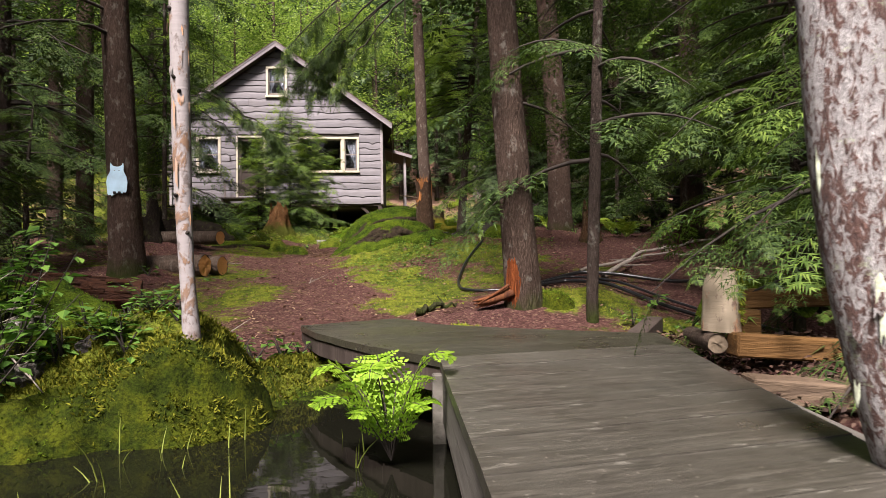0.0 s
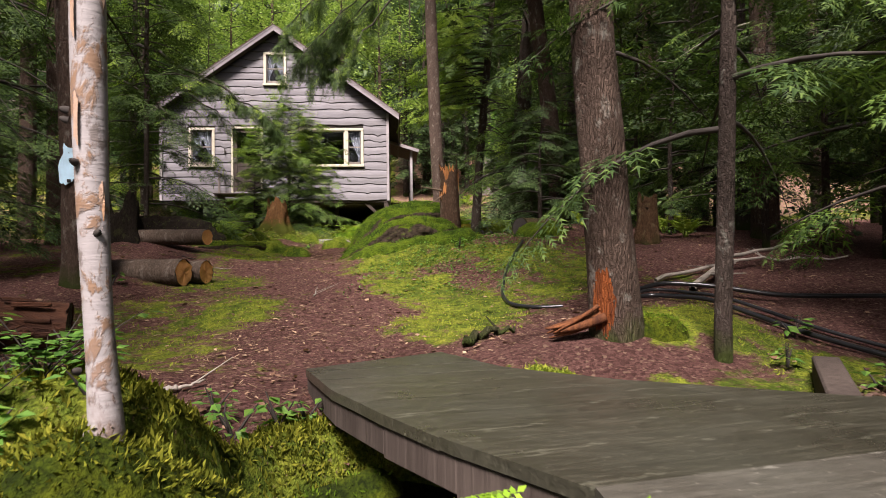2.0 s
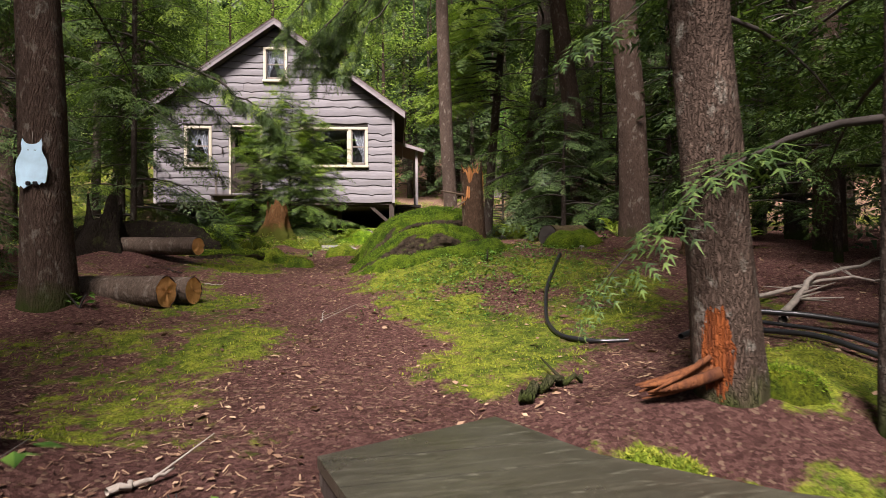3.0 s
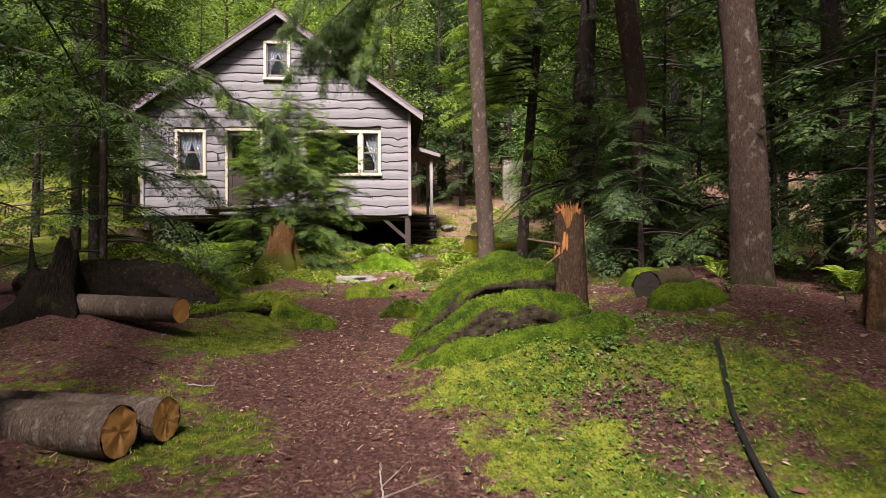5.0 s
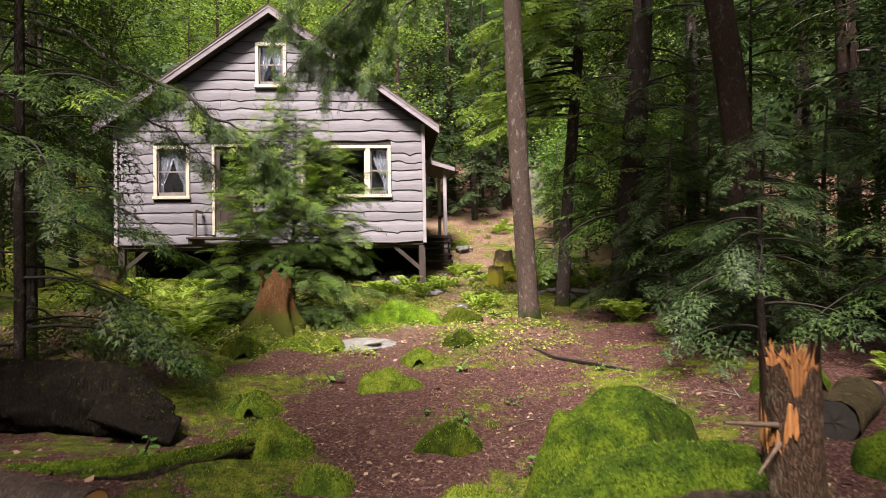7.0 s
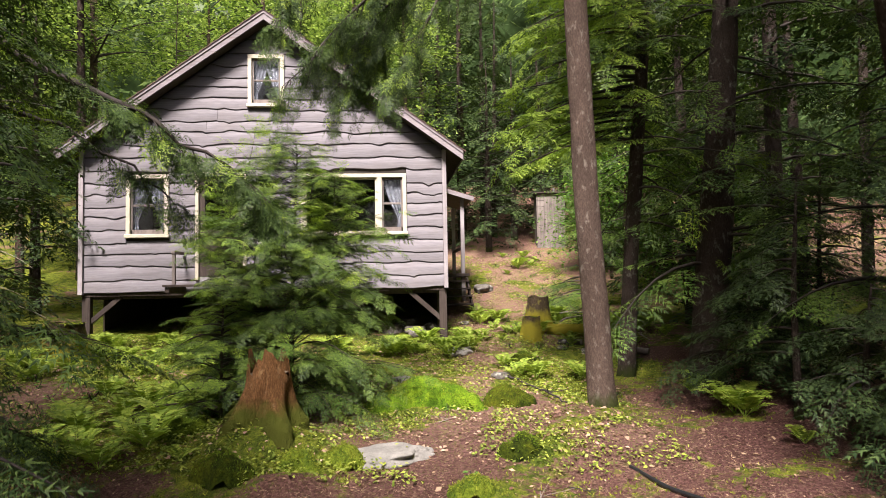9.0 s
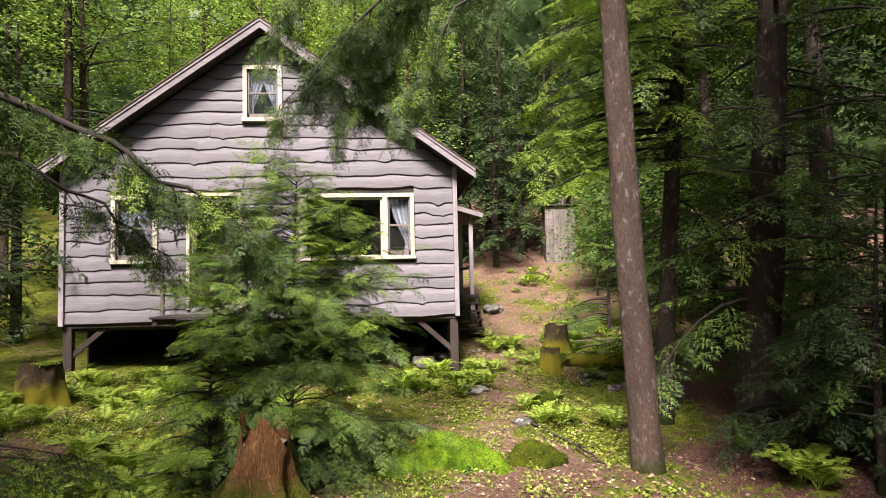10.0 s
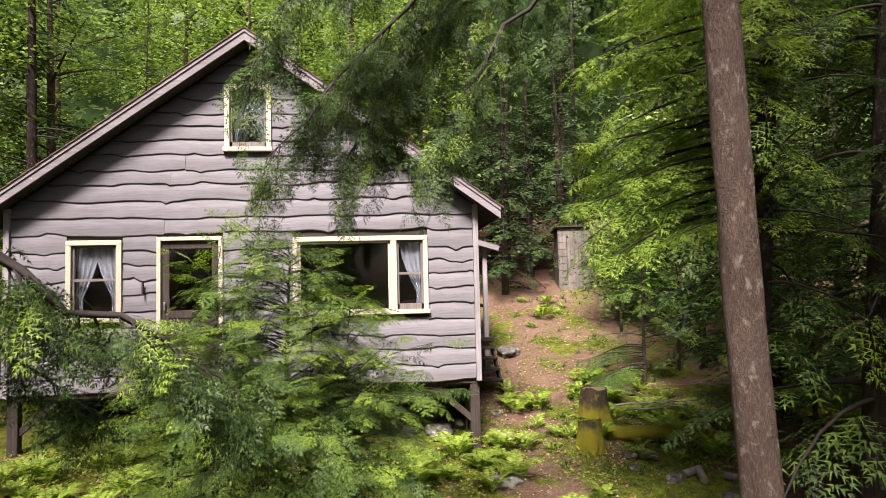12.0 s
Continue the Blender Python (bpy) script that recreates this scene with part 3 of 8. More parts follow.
def tubes(paths, seg=6, rough=0.0, rng=None):
    """Tapered round limbs: each path is (points, radii). Returns verts and quads of all."""
    V, Q, base = [], [], 0
    ang = np.linspace(0, 2 * np.pi, seg, endpoint=False)
    for pts, rad in paths:
        pts, rad = np.asarray(pts, float), np.asarray(rad, float)
        d = np.gradient(pts, axis=0)
        d /= np.linalg.norm(d, axis=1)[:, None] + 1e-9
        ref = np.array([0.0, 0, 1]) if abs(d[:, 2]).mean() < 0.9 else np.array([1.0, 0, 0])
        s = np.cross(d, ref)
        s /= np.linalg.norm(s, axis=1)[:, None] + 1e-9
        u = np.cross(s, d)
        r = rad[:, None] * np.ones(seg)
        if rough and rng is not None:
            r = r * (1 + rough * (rng.random((len(pts), seg)) - 0.5))
        ring = pts[:, None, :] + r[:, :, None] * (np.cos(ang)[None, :, None] * s[:, None, :] + np.sin(ang)[None, :, None] * u[:, None, :])
        k = len(pts)
        V.append(ring.reshape(-1, 3))
        i, j = np.meshgrid(np.arange(k - 1), np.arange(seg), indexing="ij")
        a = base + i * seg + j
        b = base + i * seg + (j + 1) % seg
        Q.append(np.stack([a, b, b + seg, a + seg], -1).reshape(-1, 4))
        base += k * seg
    return np.concatenate(V), np.concatenate(Q)


def trunk_arrays(points, radii, seg=18, per=0.16, lumps=0.10, flare=0.0, seed=1, ribs=5):
    """A trunk along a bent line: root flare at the foot, uneven girth."""
    points, radii = np.asarray(points, float), np.asarray(radii, float)
    ln = np.concatenate([[0], np.cumsum(np.linalg.norm(np.diff(points, axis=0), axis=1))])
    n = max(6, int(ln[-1] / per))
    s = np.linspace(0, 1, n) ** 1.25 * ln[-1]
    P = np.stack([np.interp(s, ln, points[:, i]) for i in range(3)], 1)
    for _ in range(3):
        P[1:-1] = (P[:-2] + 2 * P[1:-1] + P[2:]) / 4
    R = np.interp(s, ln, radii)
    ang = np.linspace(0, 2 * np.pi, seg, endpoint=False)
    d = np.gradient(P, axis=0)
    d /= np.linalg.norm(d, axis=1)[:, None]
    sx = np.cross(d, [0, 1.0, 0.0])
    sx /= np.linalg.norm(sx, axis=1)[:, None]
    u = np.cross(d, sx)
    A, S = np.meshgrid(ang, s)
    r = R[:, None] * (1 + lumps * (vnoise(np.cos(A) * 1.3 + 7 * seed, S * 1.7 + np.sin(A) * 1.3, 1.0, seed) - 0.5) * 2)
    if flare:
        r = r * (1 + flare * np.exp(-S / 0.22) * (0.55 + 0.45 * np.cos(ribs * A + seed + 0.6 * np.sin(2 * A))))
    V = P[:, None, :] + r[:, :, None] * (np.cos(A)[:, :, None] * sx[:, None, :] + np.sin(A)[:, :, None] * u[:, None, :])
    i, j = np.meshgrid(np.arange(n - 1), np.arange(seg), indexing="ij")
    a, b = i * seg + j, i * seg + (j + 1) % seg
    return V.reshape(-1, 3), np.stack([a, b, b + seg, a + seg], -1).reshape(-1, 4)


def frond_template(n=7, m=4, w=0.016, angle=50, curve=0.3, seed=3):
    """A flat conifer frond of unit length: side twigs off an axis, each set with small needle tufts left and right."""
    rng = np.random.default_rng(seed)
    quads = []

    def kite(x, y, a, l, wd, z, dz):
        dx, dy = math.cos(a), math.sin(a)
        quads.append([(x - dy * wd, y + dx * wd, z + dz), (x + dx * l, y + dy * l, z - abs(dz) * 0.5), (x + dy * wd, y - dx * wd, z + dz * 0.3)])

    for i in range(n):
        s = (i + rng.uniform(0.1, 0.8)) / n
        for side in (-1, 1):
            ln = (0.46 * (1 - s) ** 0.8 + 0.06) * rng.uniform(0.5, 1.15)
            a = side * radians(angle + rng.uniform(-12, 12))
            roll = rng.uniform(-0.22, 0.12)
            for k in range(m):
                t = ln * (k + 0.35) / m
                x, y = s + math.cos(a) * t, math.sin(a) * t
                sd = 1 if (k + i) % 2 else -1
                l = ln * 1.15 / m * (1.15 - 0.35 * k / m) + 0.028
                kite(x, y, a + sd * radians(rng.uniform(24, 46)), l, w * rng.uniform(0.7, 1.2), roll * t, rng.uniform(-0.012, 0.012))
            kite(s + math.cos(a) * ln * 0.8, math.sin(a) * ln * 0.8, a, ln * 0.3 + 0.03, w, roll * ln, 0.0)
    kite(0.88, 0, 0, 0.16, w, 0, 0)
    arr = np.array(quads)
    arr[..., 2] -= curve * (arr[..., 0] ** 2 * 0.35 + np.abs(arr[..., 1]) ** 1.5 * 0.5)
    return arr


def set_sprays(template, P, X, up, L):
    """Sets a template at places P, along X, with its flat side to up, L long. Returns verts and quads."""
    P, X, up, L = (np.asarray(a, float) for a in (P, X, up, L))
    X = X / (np.linalg.norm(X, axis=1)[:, None] + 1e-9)
    Y = np.cross(up, X)
    Y /= np.linalg.norm(Y, axis=1)[:, None] + 1e-9
    Z = np.cross(X, Y)
    k, c = template.shape[:2]
    t = template.reshape(-1, 3)
    V = P[:, None, :] + L[:, None, None] * (t[None, :, 0:1] * X[:, None, :] + t[None, :, 1:2] * Y[:, None, :] + t[None, :, 2:3] * Z[:, None, :])
    n = len(P) * k
    return V.reshape(-1, 3), np.arange(n * c).reshape(n, c)


def bough_template(n=8, k=4, w=0.011, angle=56, curve=0.35, seed=5):
    """A flat hemlock bough of unit length: an axis, side twigs and short needled shoots left and right of each, tips nodding."""
    rng = np.random.default_rng(seed)
    tri = []

    def shoot(x, y, a, l, wd, z):
        dx, dy = math.cos(a), math.sin(a)
        tri.append([(x - dy * wd * 0.8, y + dx * wd * 0.8, z), (x + dx * l, y + dy * l, z - 0.15 * l), (x + dy * wd * 0.8, y - dx * wd * 0.8, z)])

    for i in range(n):
        s0 = 0.05 + 0.93 * (i + rng.uniform(0.0, 0.6)) / n
        for side in (-1, 1):
            s = min(1.0, s0 + rng.uniform(0, 0.05))
            ln = (0.44 * (1 - s) ** 0.75 + 0.07) * rng.uniform(0.6, 1.15)
            a = side * radians(angle + rng.uniform(-14, 10))
            lift = rng.uniform(-0.12, 0.10)
            for j in range(k):
                t = ln * (j + 0.25) / k
                x, y, z = s + math.cos(a) * t, math.sin(a) * t, lift * t
                l = (0.15 * (1 - 0.5 * j / k) * (0.45 + 1.2 * ln)) * rng.uniform(0.75, 1.2)
                for sd in (-1, 1):
                    shoot(x, y, a + sd * radians(rng.uniform(34, 58)), l, w * rng.uniform(0.8, 1.25), z)
            shoot(s + math.cos(a) * ln * 0.8, math.sin(a) * ln * 0.8, a, ln * 0.3 + 0.03, w, lift * ln * 0.8)
            shoot(s + math.cos(a) * ln * 0.1, math.sin(a) * ln * 0.1, a, ln * 0.8, w * 0.5, lift * ln * 0.1)
    shoot(0.9, 0, 0, 0.15, w, 0)
    arr = np.array(tri)
    arr[..., 2] -= curve * (arr[..., 0] ** 2.2 * 0.42 + np.abs(arr[..., 1]) ** 1.5 * 0.55)
    return arr


BOUGH_FINE = bough_template(9, 4, 0.010, seed=6)
BOUGH = bough_template(7, 3, 0.0155)
SPRAY = frond_template(6, 4, 0.0175)
SPRAY_FAR = frond_template(4, 3, 0.040)


def hemlock_limbs(rng, axis, h0, h1, count, reach, rise=0.25, droop=0.45, spray=0.42, step=0.13, az=None, hang=0.5, vary=0.6, tilt=0.35, girth=1.0):
    """Limbs of a hemlock round the line axis(h) and the sprays on them. reach(h) gives the limb's length at a height.
    Returns limb paths and spray places, ways, ups, lengths."""
    paths, P, X, U, L = [], [], [], [], []
    for i in range(count):
        h = h0 + (h1 - h0) * ((i + rng.random()) / count)
        a = rng.uniform(0, 2 * np.pi) if az is None else rng.uniform(*az)
        ln = reach(h) * rng.uniform(vary, 1.12)
        if ln < 0.12:
            continue
        d = np.array([math.cos(a), math.sin(a), 0])
        side = np.array([-math.sin(a), math.cos(a), 0])
        bend = rng.uniform(-0.2, 0.2)
        s = np.linspace(0, 1, 7)
        k1, k2 = rise * rng.uniform(0.4, 1.5), droop * rng.uniform(0.6, 1.3)
        pts = axis(h)[None, :] + ln * (s[:, None] * d + (bend * s ** 2)[:, None] * side + (k1 * s - k2 * s ** 2)[:, None] * np.array([0, 0, 1.0]))
        r0 = (0.006 + 0.011 * ln) * girth
        paths.append((pts, r0 * (1.08 - s)))
        n = max(3, int(ln / step))
        for j in range(n):
            t = 0.18 + 0.82 * (j + rng.random() * 0.8) / n
            if t > 1:
                t = 1.0
            p = np.array([np.interp(t, s, pts[:, c]) for c in range(3)])
            way = d + side * 2 * bend * t + np.array([0, 0, k1 - 2 * k2 * t])
            for sd in ((-1, 1) if t < 0.93 else (0,)):
                w = way * rng.uniform(0.45, 1.1) + side * sd * rng.uniform(0.35, 1.2) + np.array([0, 0, -hang * rng.uniform(-0.2, 1.0)])
                P.append(p)
                X.append(w)
                U.append(np.array([rng.uniform(-tilt, tilt), rng.uniform(-tilt, tilt), 1.0]))
                L.append(spray * (1.15 - 0.5 * t) * rng.uniform(0.45, 1.25) * min(1.0, 0.45 + ln * 0.6))
    return paths, np.array(P), np.array(X), np.array(U), np.array(L)


def add_crown(parent, rng, specs, template, mat, new_mat=None, new_share=0.0, twig_mat=None, name="crown"):
    """Joins limbs and sprays of several limb sets into one limb mesh and one or two leaf meshes."""
    paths, P, X, U, L = [], [], [], [], []
    for sp in specs:
        a, b, c, d, e = sp
        paths += a
        P.append(b)
        X.append(c)
        U.append(d)
        L.append(e)
    P, X, U, L = (np.concatenate(v) for v in (P, X, U, L))
    v, q = tubes(paths, 4)
    tagged(array_part("limb_work", v, q, twig_mat or M_TWIG, parent), kind="stuff")
    pick = rng.random(len(P)) < new_share
    v, q = set_sprays(template, P[~pick], X[~pick], U[~pick], L[~pick])
    tagged(array_part(name, v, q, mat, parent), kind="stuff")
    if pick.any():
        v, q = set_sprays(template, P[pick], X[pick], U[pick], L[pick])
        tagged(array_part("new_growth", v, q, new_mat, parent, "bright young needles"), kind="stuff")


LEAF = np.array([[(0, 0, 0), (0.45, 0.28, 0.06), (1.0, 0, -0.05), (0.5, 0, -0.03)], [(0, 0, 0), (0.5, 0, -0.03), (1.0, 0, -0.05), (0.45, -0.28, 0.06)]])


LEAF_FAR = np.array([[(0, 0, 0), (0.42, 0.30, 0.07), (1.0, 0, -0.06), (0.42, -0.30, 0.07)]])


def scatter_leaves(rng, centres, per, spread, size, flat=0.6, template=LEAF):
    """Leaf clumps about the centres."""
    c = np.repeat(np.asarray(centres, float), per, axis=0)
    n = len(c)
    P = c + rng.normal(0, 1, (n, 3)) * np.asarray(spread)
    a = rng.uniform(0, 2 * np.pi, n)
    X = np.stack([np.cos(a), np.sin(a), rng.uniform(-0.7, 0.25, n)], 1)
    U = np.stack([rng.normal(0, flat, n), rng.normal(0, flat, n), np.ones(n)], 1)
    return set_sprays(template, P, X, U, size * rng.uniform(0.6, 1.25, n))

# ---- lie of the land ----
WATER_Z = -0.40
KY = (-90, -45, -38, -21, -19, -17.4, -16.1, -15.1, -14.2, -13.2, -12, -10.8, -9.6, -7.1, -6, -4, -1.8, 0, 3, 5.8, 9, 14, 30, 90)
KZ = (2.0, 0.6, -0.9, -0.5, -0.35, -0.22, -0.07, 0.03, 0.18, 0.34, 0.52, 0.60, 0.68, 0.84, 0.98, 1.08, 1.25, 1.45, 1.8, 2.37, 3.3, 4.5, 9.0, 22.0)


def path_x(y):
    return np.interp(y, (-16.5, -15, -13, -10.5, -8, -6.4, -4.5, -2.5, 0, 3, 9), (0.1, -0.35, -0.62, -0.9, -0.85, -0.5, 0.1, 0.55, 0.7, 0.9, 3.6))


def shore_y(x):
    """The pond's edge: water where y is less."""
    return np.interp(x, (-30, -8, -3.2, -2.0, -1.3, -1.1, -0.92, -0.76, -0.6, -0.46, -0.40, -0.34, -0.05, 0.25, 0.6, 1.5, 1.9, 2.6, 5, 30), (-22.5, -21.3, -20.2, -19.1, -18.55, -18.46, -18.38, -18.26, -18.20, -18.08, -17.82, -17.55, -17.33, -17.25, -17.6, -18.6, -19.2, -20.2, -21.5, -23))


# (x, y, height, radius along x, radius along y) of mounds and hummocks
HUMPS = (
    (-1.3, -17.9, 0.22, 0.42, 0.4), (-0.66, -17.95, 0.22, 0.5, 0.4), (-2.0, -17.6, 0.30, 0.7, 0.6), (-0.72, -17.9, 0.20, 0.36, 0.34), (-1.7, -16.85, 0.16, 0.5, 0.35),
    (1.45, -16.1, 0.14, 0.7, 0.6), (2.2, -15.6, 0.10, 0.8, 0.7), (0.55, -15.3, 0.07, 0.6, 0.25),
    (-1.1, -14.6, 0.07, 0.55, 0.4), (0.1, -13.4, 0.06, 0.6, 0.5), (1.2, -12.7, 0.20, 1.0, 0.9),
    (-2.6, -13.6, 0.12, 0.6, 0.5), (-3.4, -10.9, 0.25, 0.9, 0.8), (-2.1, -12.2, 0.12, 0.5, 0.4), (-2.0, -10.4, 0.12, 0.4, 0.3),
    (-2.45, -6.0, 0.24, 0.6, 0.5), (-0.75, -4.1, 0.16, 0.5, 0.55), (1.1, -5.5, 0.16, 0.6, 0.6), (0.3, -6.3, 0.10, 0.3, 0.25),
    (-0.35, -7.2, 0.09, 0.28, 0.2), (-0.8, -8.6, 0.06, 0.3, 0.25), (-2.1, -7.0, 0.10, 0.3, 0.2),
    (2.6, -11.0, 0.15, 0.9, 0.7), (4.0, -9.0, 0.25, 1.5, 1.5), (3.2, -5.5, 0.15, 1.2, 1.2), (1.7, 0.2, 0.16, 0.7, 0.6),
    (-5.4, -3.4, 0.20, 1.2, 1.0), (0.3, -12.55, 0.20, 0.75, 0.32), (0.4, -1.6, 0.10, 0.5, 0.4), (1.2, -2.6, 0.10, 0.5, 0.4), (2.4, 4.5, 0.2, 1.4, 1.2), (2.35, -18.6, 0.30, 0.55, 0.55), (-1.5, -16.6, 0.10, 0.5, 0.3),
)
# (x, y, strength, radius) of moss patches
MOSS_SPOTS = (
    (-1.15, -14.7, 0.5, 0.5), (-0.55, -16.3, 0.35, 0.35), (-1.2, -18.0, 0.1, 0.5), (1.2, 3.0, 0.4, 0.6), (2.6, 5.5, 0.5, 0.8), (3.4, 8.0, 0.4, 0.7), (1.6, 6.5, 0.4, 0.5), (0.6, -3.4, 0.35, 0.5), (-3.4, -4.6, 0.5, 0.8), (-3.0, -6.4, 0.45, 0.6), (-4.2, -5.6, 0.4, 0.8), (-1.75, -6.6, 0.4, 0.35), (-2.9, -8.2, 0.35, 0.5), (-4.8, -3.0, 0.4, 0.8), (0.0, -13.2, 0.5, 0.55), (0.6, -15.3, 0.45, 0.4),
    (0.45, -13.9, 0.35, 0.4), (0.2, -12.6, 0.3, 0.7), (-0.75, -4.1, 0.9, 0.6), (-2.3, -6.2, 0.4, 0.5), (-0.35, -7.2, 0.7, 0.24),
    (-0.8, -8.7, 0.5, 0.25), (-1.8, -11.6, 0.5, 0.5), (-1.7, -10.3, 0.45, 0.4), (0.3, -6.3, 0.7, 0.25), (1.3, -16.3, -0.35, 0.4), (0.95, -16.78, 0.34, 0.16), (1.75, -16.2, 0.30, 0.2), (1.55, -17.0, 0.22, 0.15), (1.95, -16.9, 0.22, 0.18), (0.4, -15.75, 0.35, 0.25), (-0.7, -16.6, -0.2, 0.6), (0.9, -2.4, 0.5, 0.4),
    (2.1, -15.9, 0.5, 0.4), (2.4, -16.6, 0.4, 0.5), (1.4, -13.0, 0.3, 0.6), (0.7, -14.6, 0.4, 0.6), (1.7, -14.3, 0.3, 0.5), (3.0, -14.5, 0.4, 0.5),
)


def ground_z(x, y, fine=True):
    x, y = np.asarray(x, float), np.asarray(y, float)
    z = np.interp(y, KY, KZ)
    z = z + 0.03 * np.maximum(0, np.abs(x + 0.3) - 1.0) * smooth(-17.5, -14, y) + 0.15 * smooth(0.3, 2.0, x) * smooth(-16.5, -13, y) * (1 - smooth(-9, -5, y))
    for hx, hy, hh, rx, ry in HUMPS:
        z = z + hh * np.exp(-((x - hx) / rx) ** 2 - ((y - hy) / ry) ** 2)
    if fine:
        z = z + 0.10 * (vnoise(x, y, 0.9, 4, 3) - 0.5) + 0.05 * (vnoise(x, y, 4.0, 9, 3) - 0.5) * (0.4 + moss_value(x, y))
    s = y - shore_y(x)
    bank = smooth(-0.05, 0.20, s + 0.12 * (vnoise(x, y, 5.0, 21, 2) - 0.5))
    deep = WATER_Z - 0.06 - 0.45 * smooth(0, 1.6, -s)
    return np.where(y < -30, z, deep * (1 - bank) + z * bank)


def moss_value(x, y):
    x, y = np.asarray(x, float), np.asarray(y, float)
    d = np.abs(x - path_x(y))
    near = smooth(-5.5, -3.0, y)
    m = (0.10 + 0.29 * smooth(0.15, 0.9, d)) * (1 - near) + (0.26 + 0.20 * smooth(0.2, 0.9, d)) * near
    m = m - 0.30 * smooth(2.2, 3.6, x) * (1 - smooth(-2, 2, y)) - 0.15 * smooth(-3.0, -5.0, x) * (1 - smooth(-6, -3, y))
    m = m + (0.16 * smooth(-5.0, -2.5, y) + 0.10 * smooth(-5.5, -3.5, y) * smooth(0.2, 0.9, d)) * (1 - 0.3 * smooth(4, 8, y))
    for sx, sy, st, r in MOSS_SPOTS:
        m = m + st * np.exp(-((x - sx) ** 2 + (y - sy) ** 2) / r ** 2)
    s = y - shore_y(x)
    m = m + (0.22 * (1 - smooth(0.1, 0.9, s)) + 0.55 * (1 - smooth(0.25, 0.6, s)) * (1 - smooth(0.0, 0.6, x))) * smooth(-1.0, 0.0, s)
    m = m - 0.30 * smooth(0.5, 3.0, y) * smooth(0.0, 0.4, x)
    return np.clip(m + 0.95 * (vnoise(x, y, 1.5, 33, 4) - 0.5), 0, 1)


def dry_lit_value(x, y):
    """Where the trees stand open: dry, pale beech litter, with the clearing's light painted into its tone."""
    open_ = smooth(-8.0, -5.0, y) * (1 - smooth(1.2, 2.3, x) * (1 - smooth(-2.5, 0.5, y))) * (1 - 0.6 * smooth(9, 13, y))
    return np.clip(open_ * (0.55 + 0.9 * (vnoise(x, y, 1.1, 77, 3) - 0.35)), 0, 1)


def foot(x, y):
    return float(ground_z(x, y))


def build_ground():
    xs = np.concatenate([-np.geomspace(90, 5.2, 34), np.arange(-5.1, 5.0, 0.065), np.geomspace(5.05, 90, 34)])
    ys = np.concatenate([np.linspace(-90, -22, 24), np.linspace(-21.6, -19.3, 20), np.arange(-19.2, 1.0, 0.065), np.linspace(1.1, 14, 90), np.geomspace(14.5, 90, 24)])
    X, Y = np.meshgrid(xs, ys)
    Z = ground_z(X, Y)
    nx, ny = len(xs), len(ys)
    i, j = np.meshgrid(np.arange(ny - 1), np.arange(nx - 1), indexing="ij")
    a = i * nx + j
    q = np.stack([a, a + 1, a + nx + 1, a + nx], -1).reshape(-1, 4)
    ob = array_part("ground", np.stack([X, Y, Z], -1).reshape(-1, 3), q, M_GROUND, None, smooth=True)
    at = ob.data.attributes.new("moss", "FLOAT", "POINT")
    at.data.foreach_set("value", moss_value(X, Y).astype(np.float32).ravel())
    dry = ob.data.attributes.new("dry", "FLOAT", "POINT")
    dry.data.foreach_set("value", dry_lit_value(X, Y).astype(np.float32).ravel())
    tagged(ob, "forest floor of brown needles and yellow-green moss", "ground", kind="structure")


build_ground()
bm = bmesh.new()
bmesh.ops.create_grid(bm, x_segments=1, y_segments=1, size=1.0, matrix=Matrix.Translation((-5, -28.5, WATER_Z)) @ Matrix.Diagonal((35, 12.5, 1, 1)))
tagged(part("water", bm, M_WATER), "still black pond water at the mossy bank", "water", kind="structure")


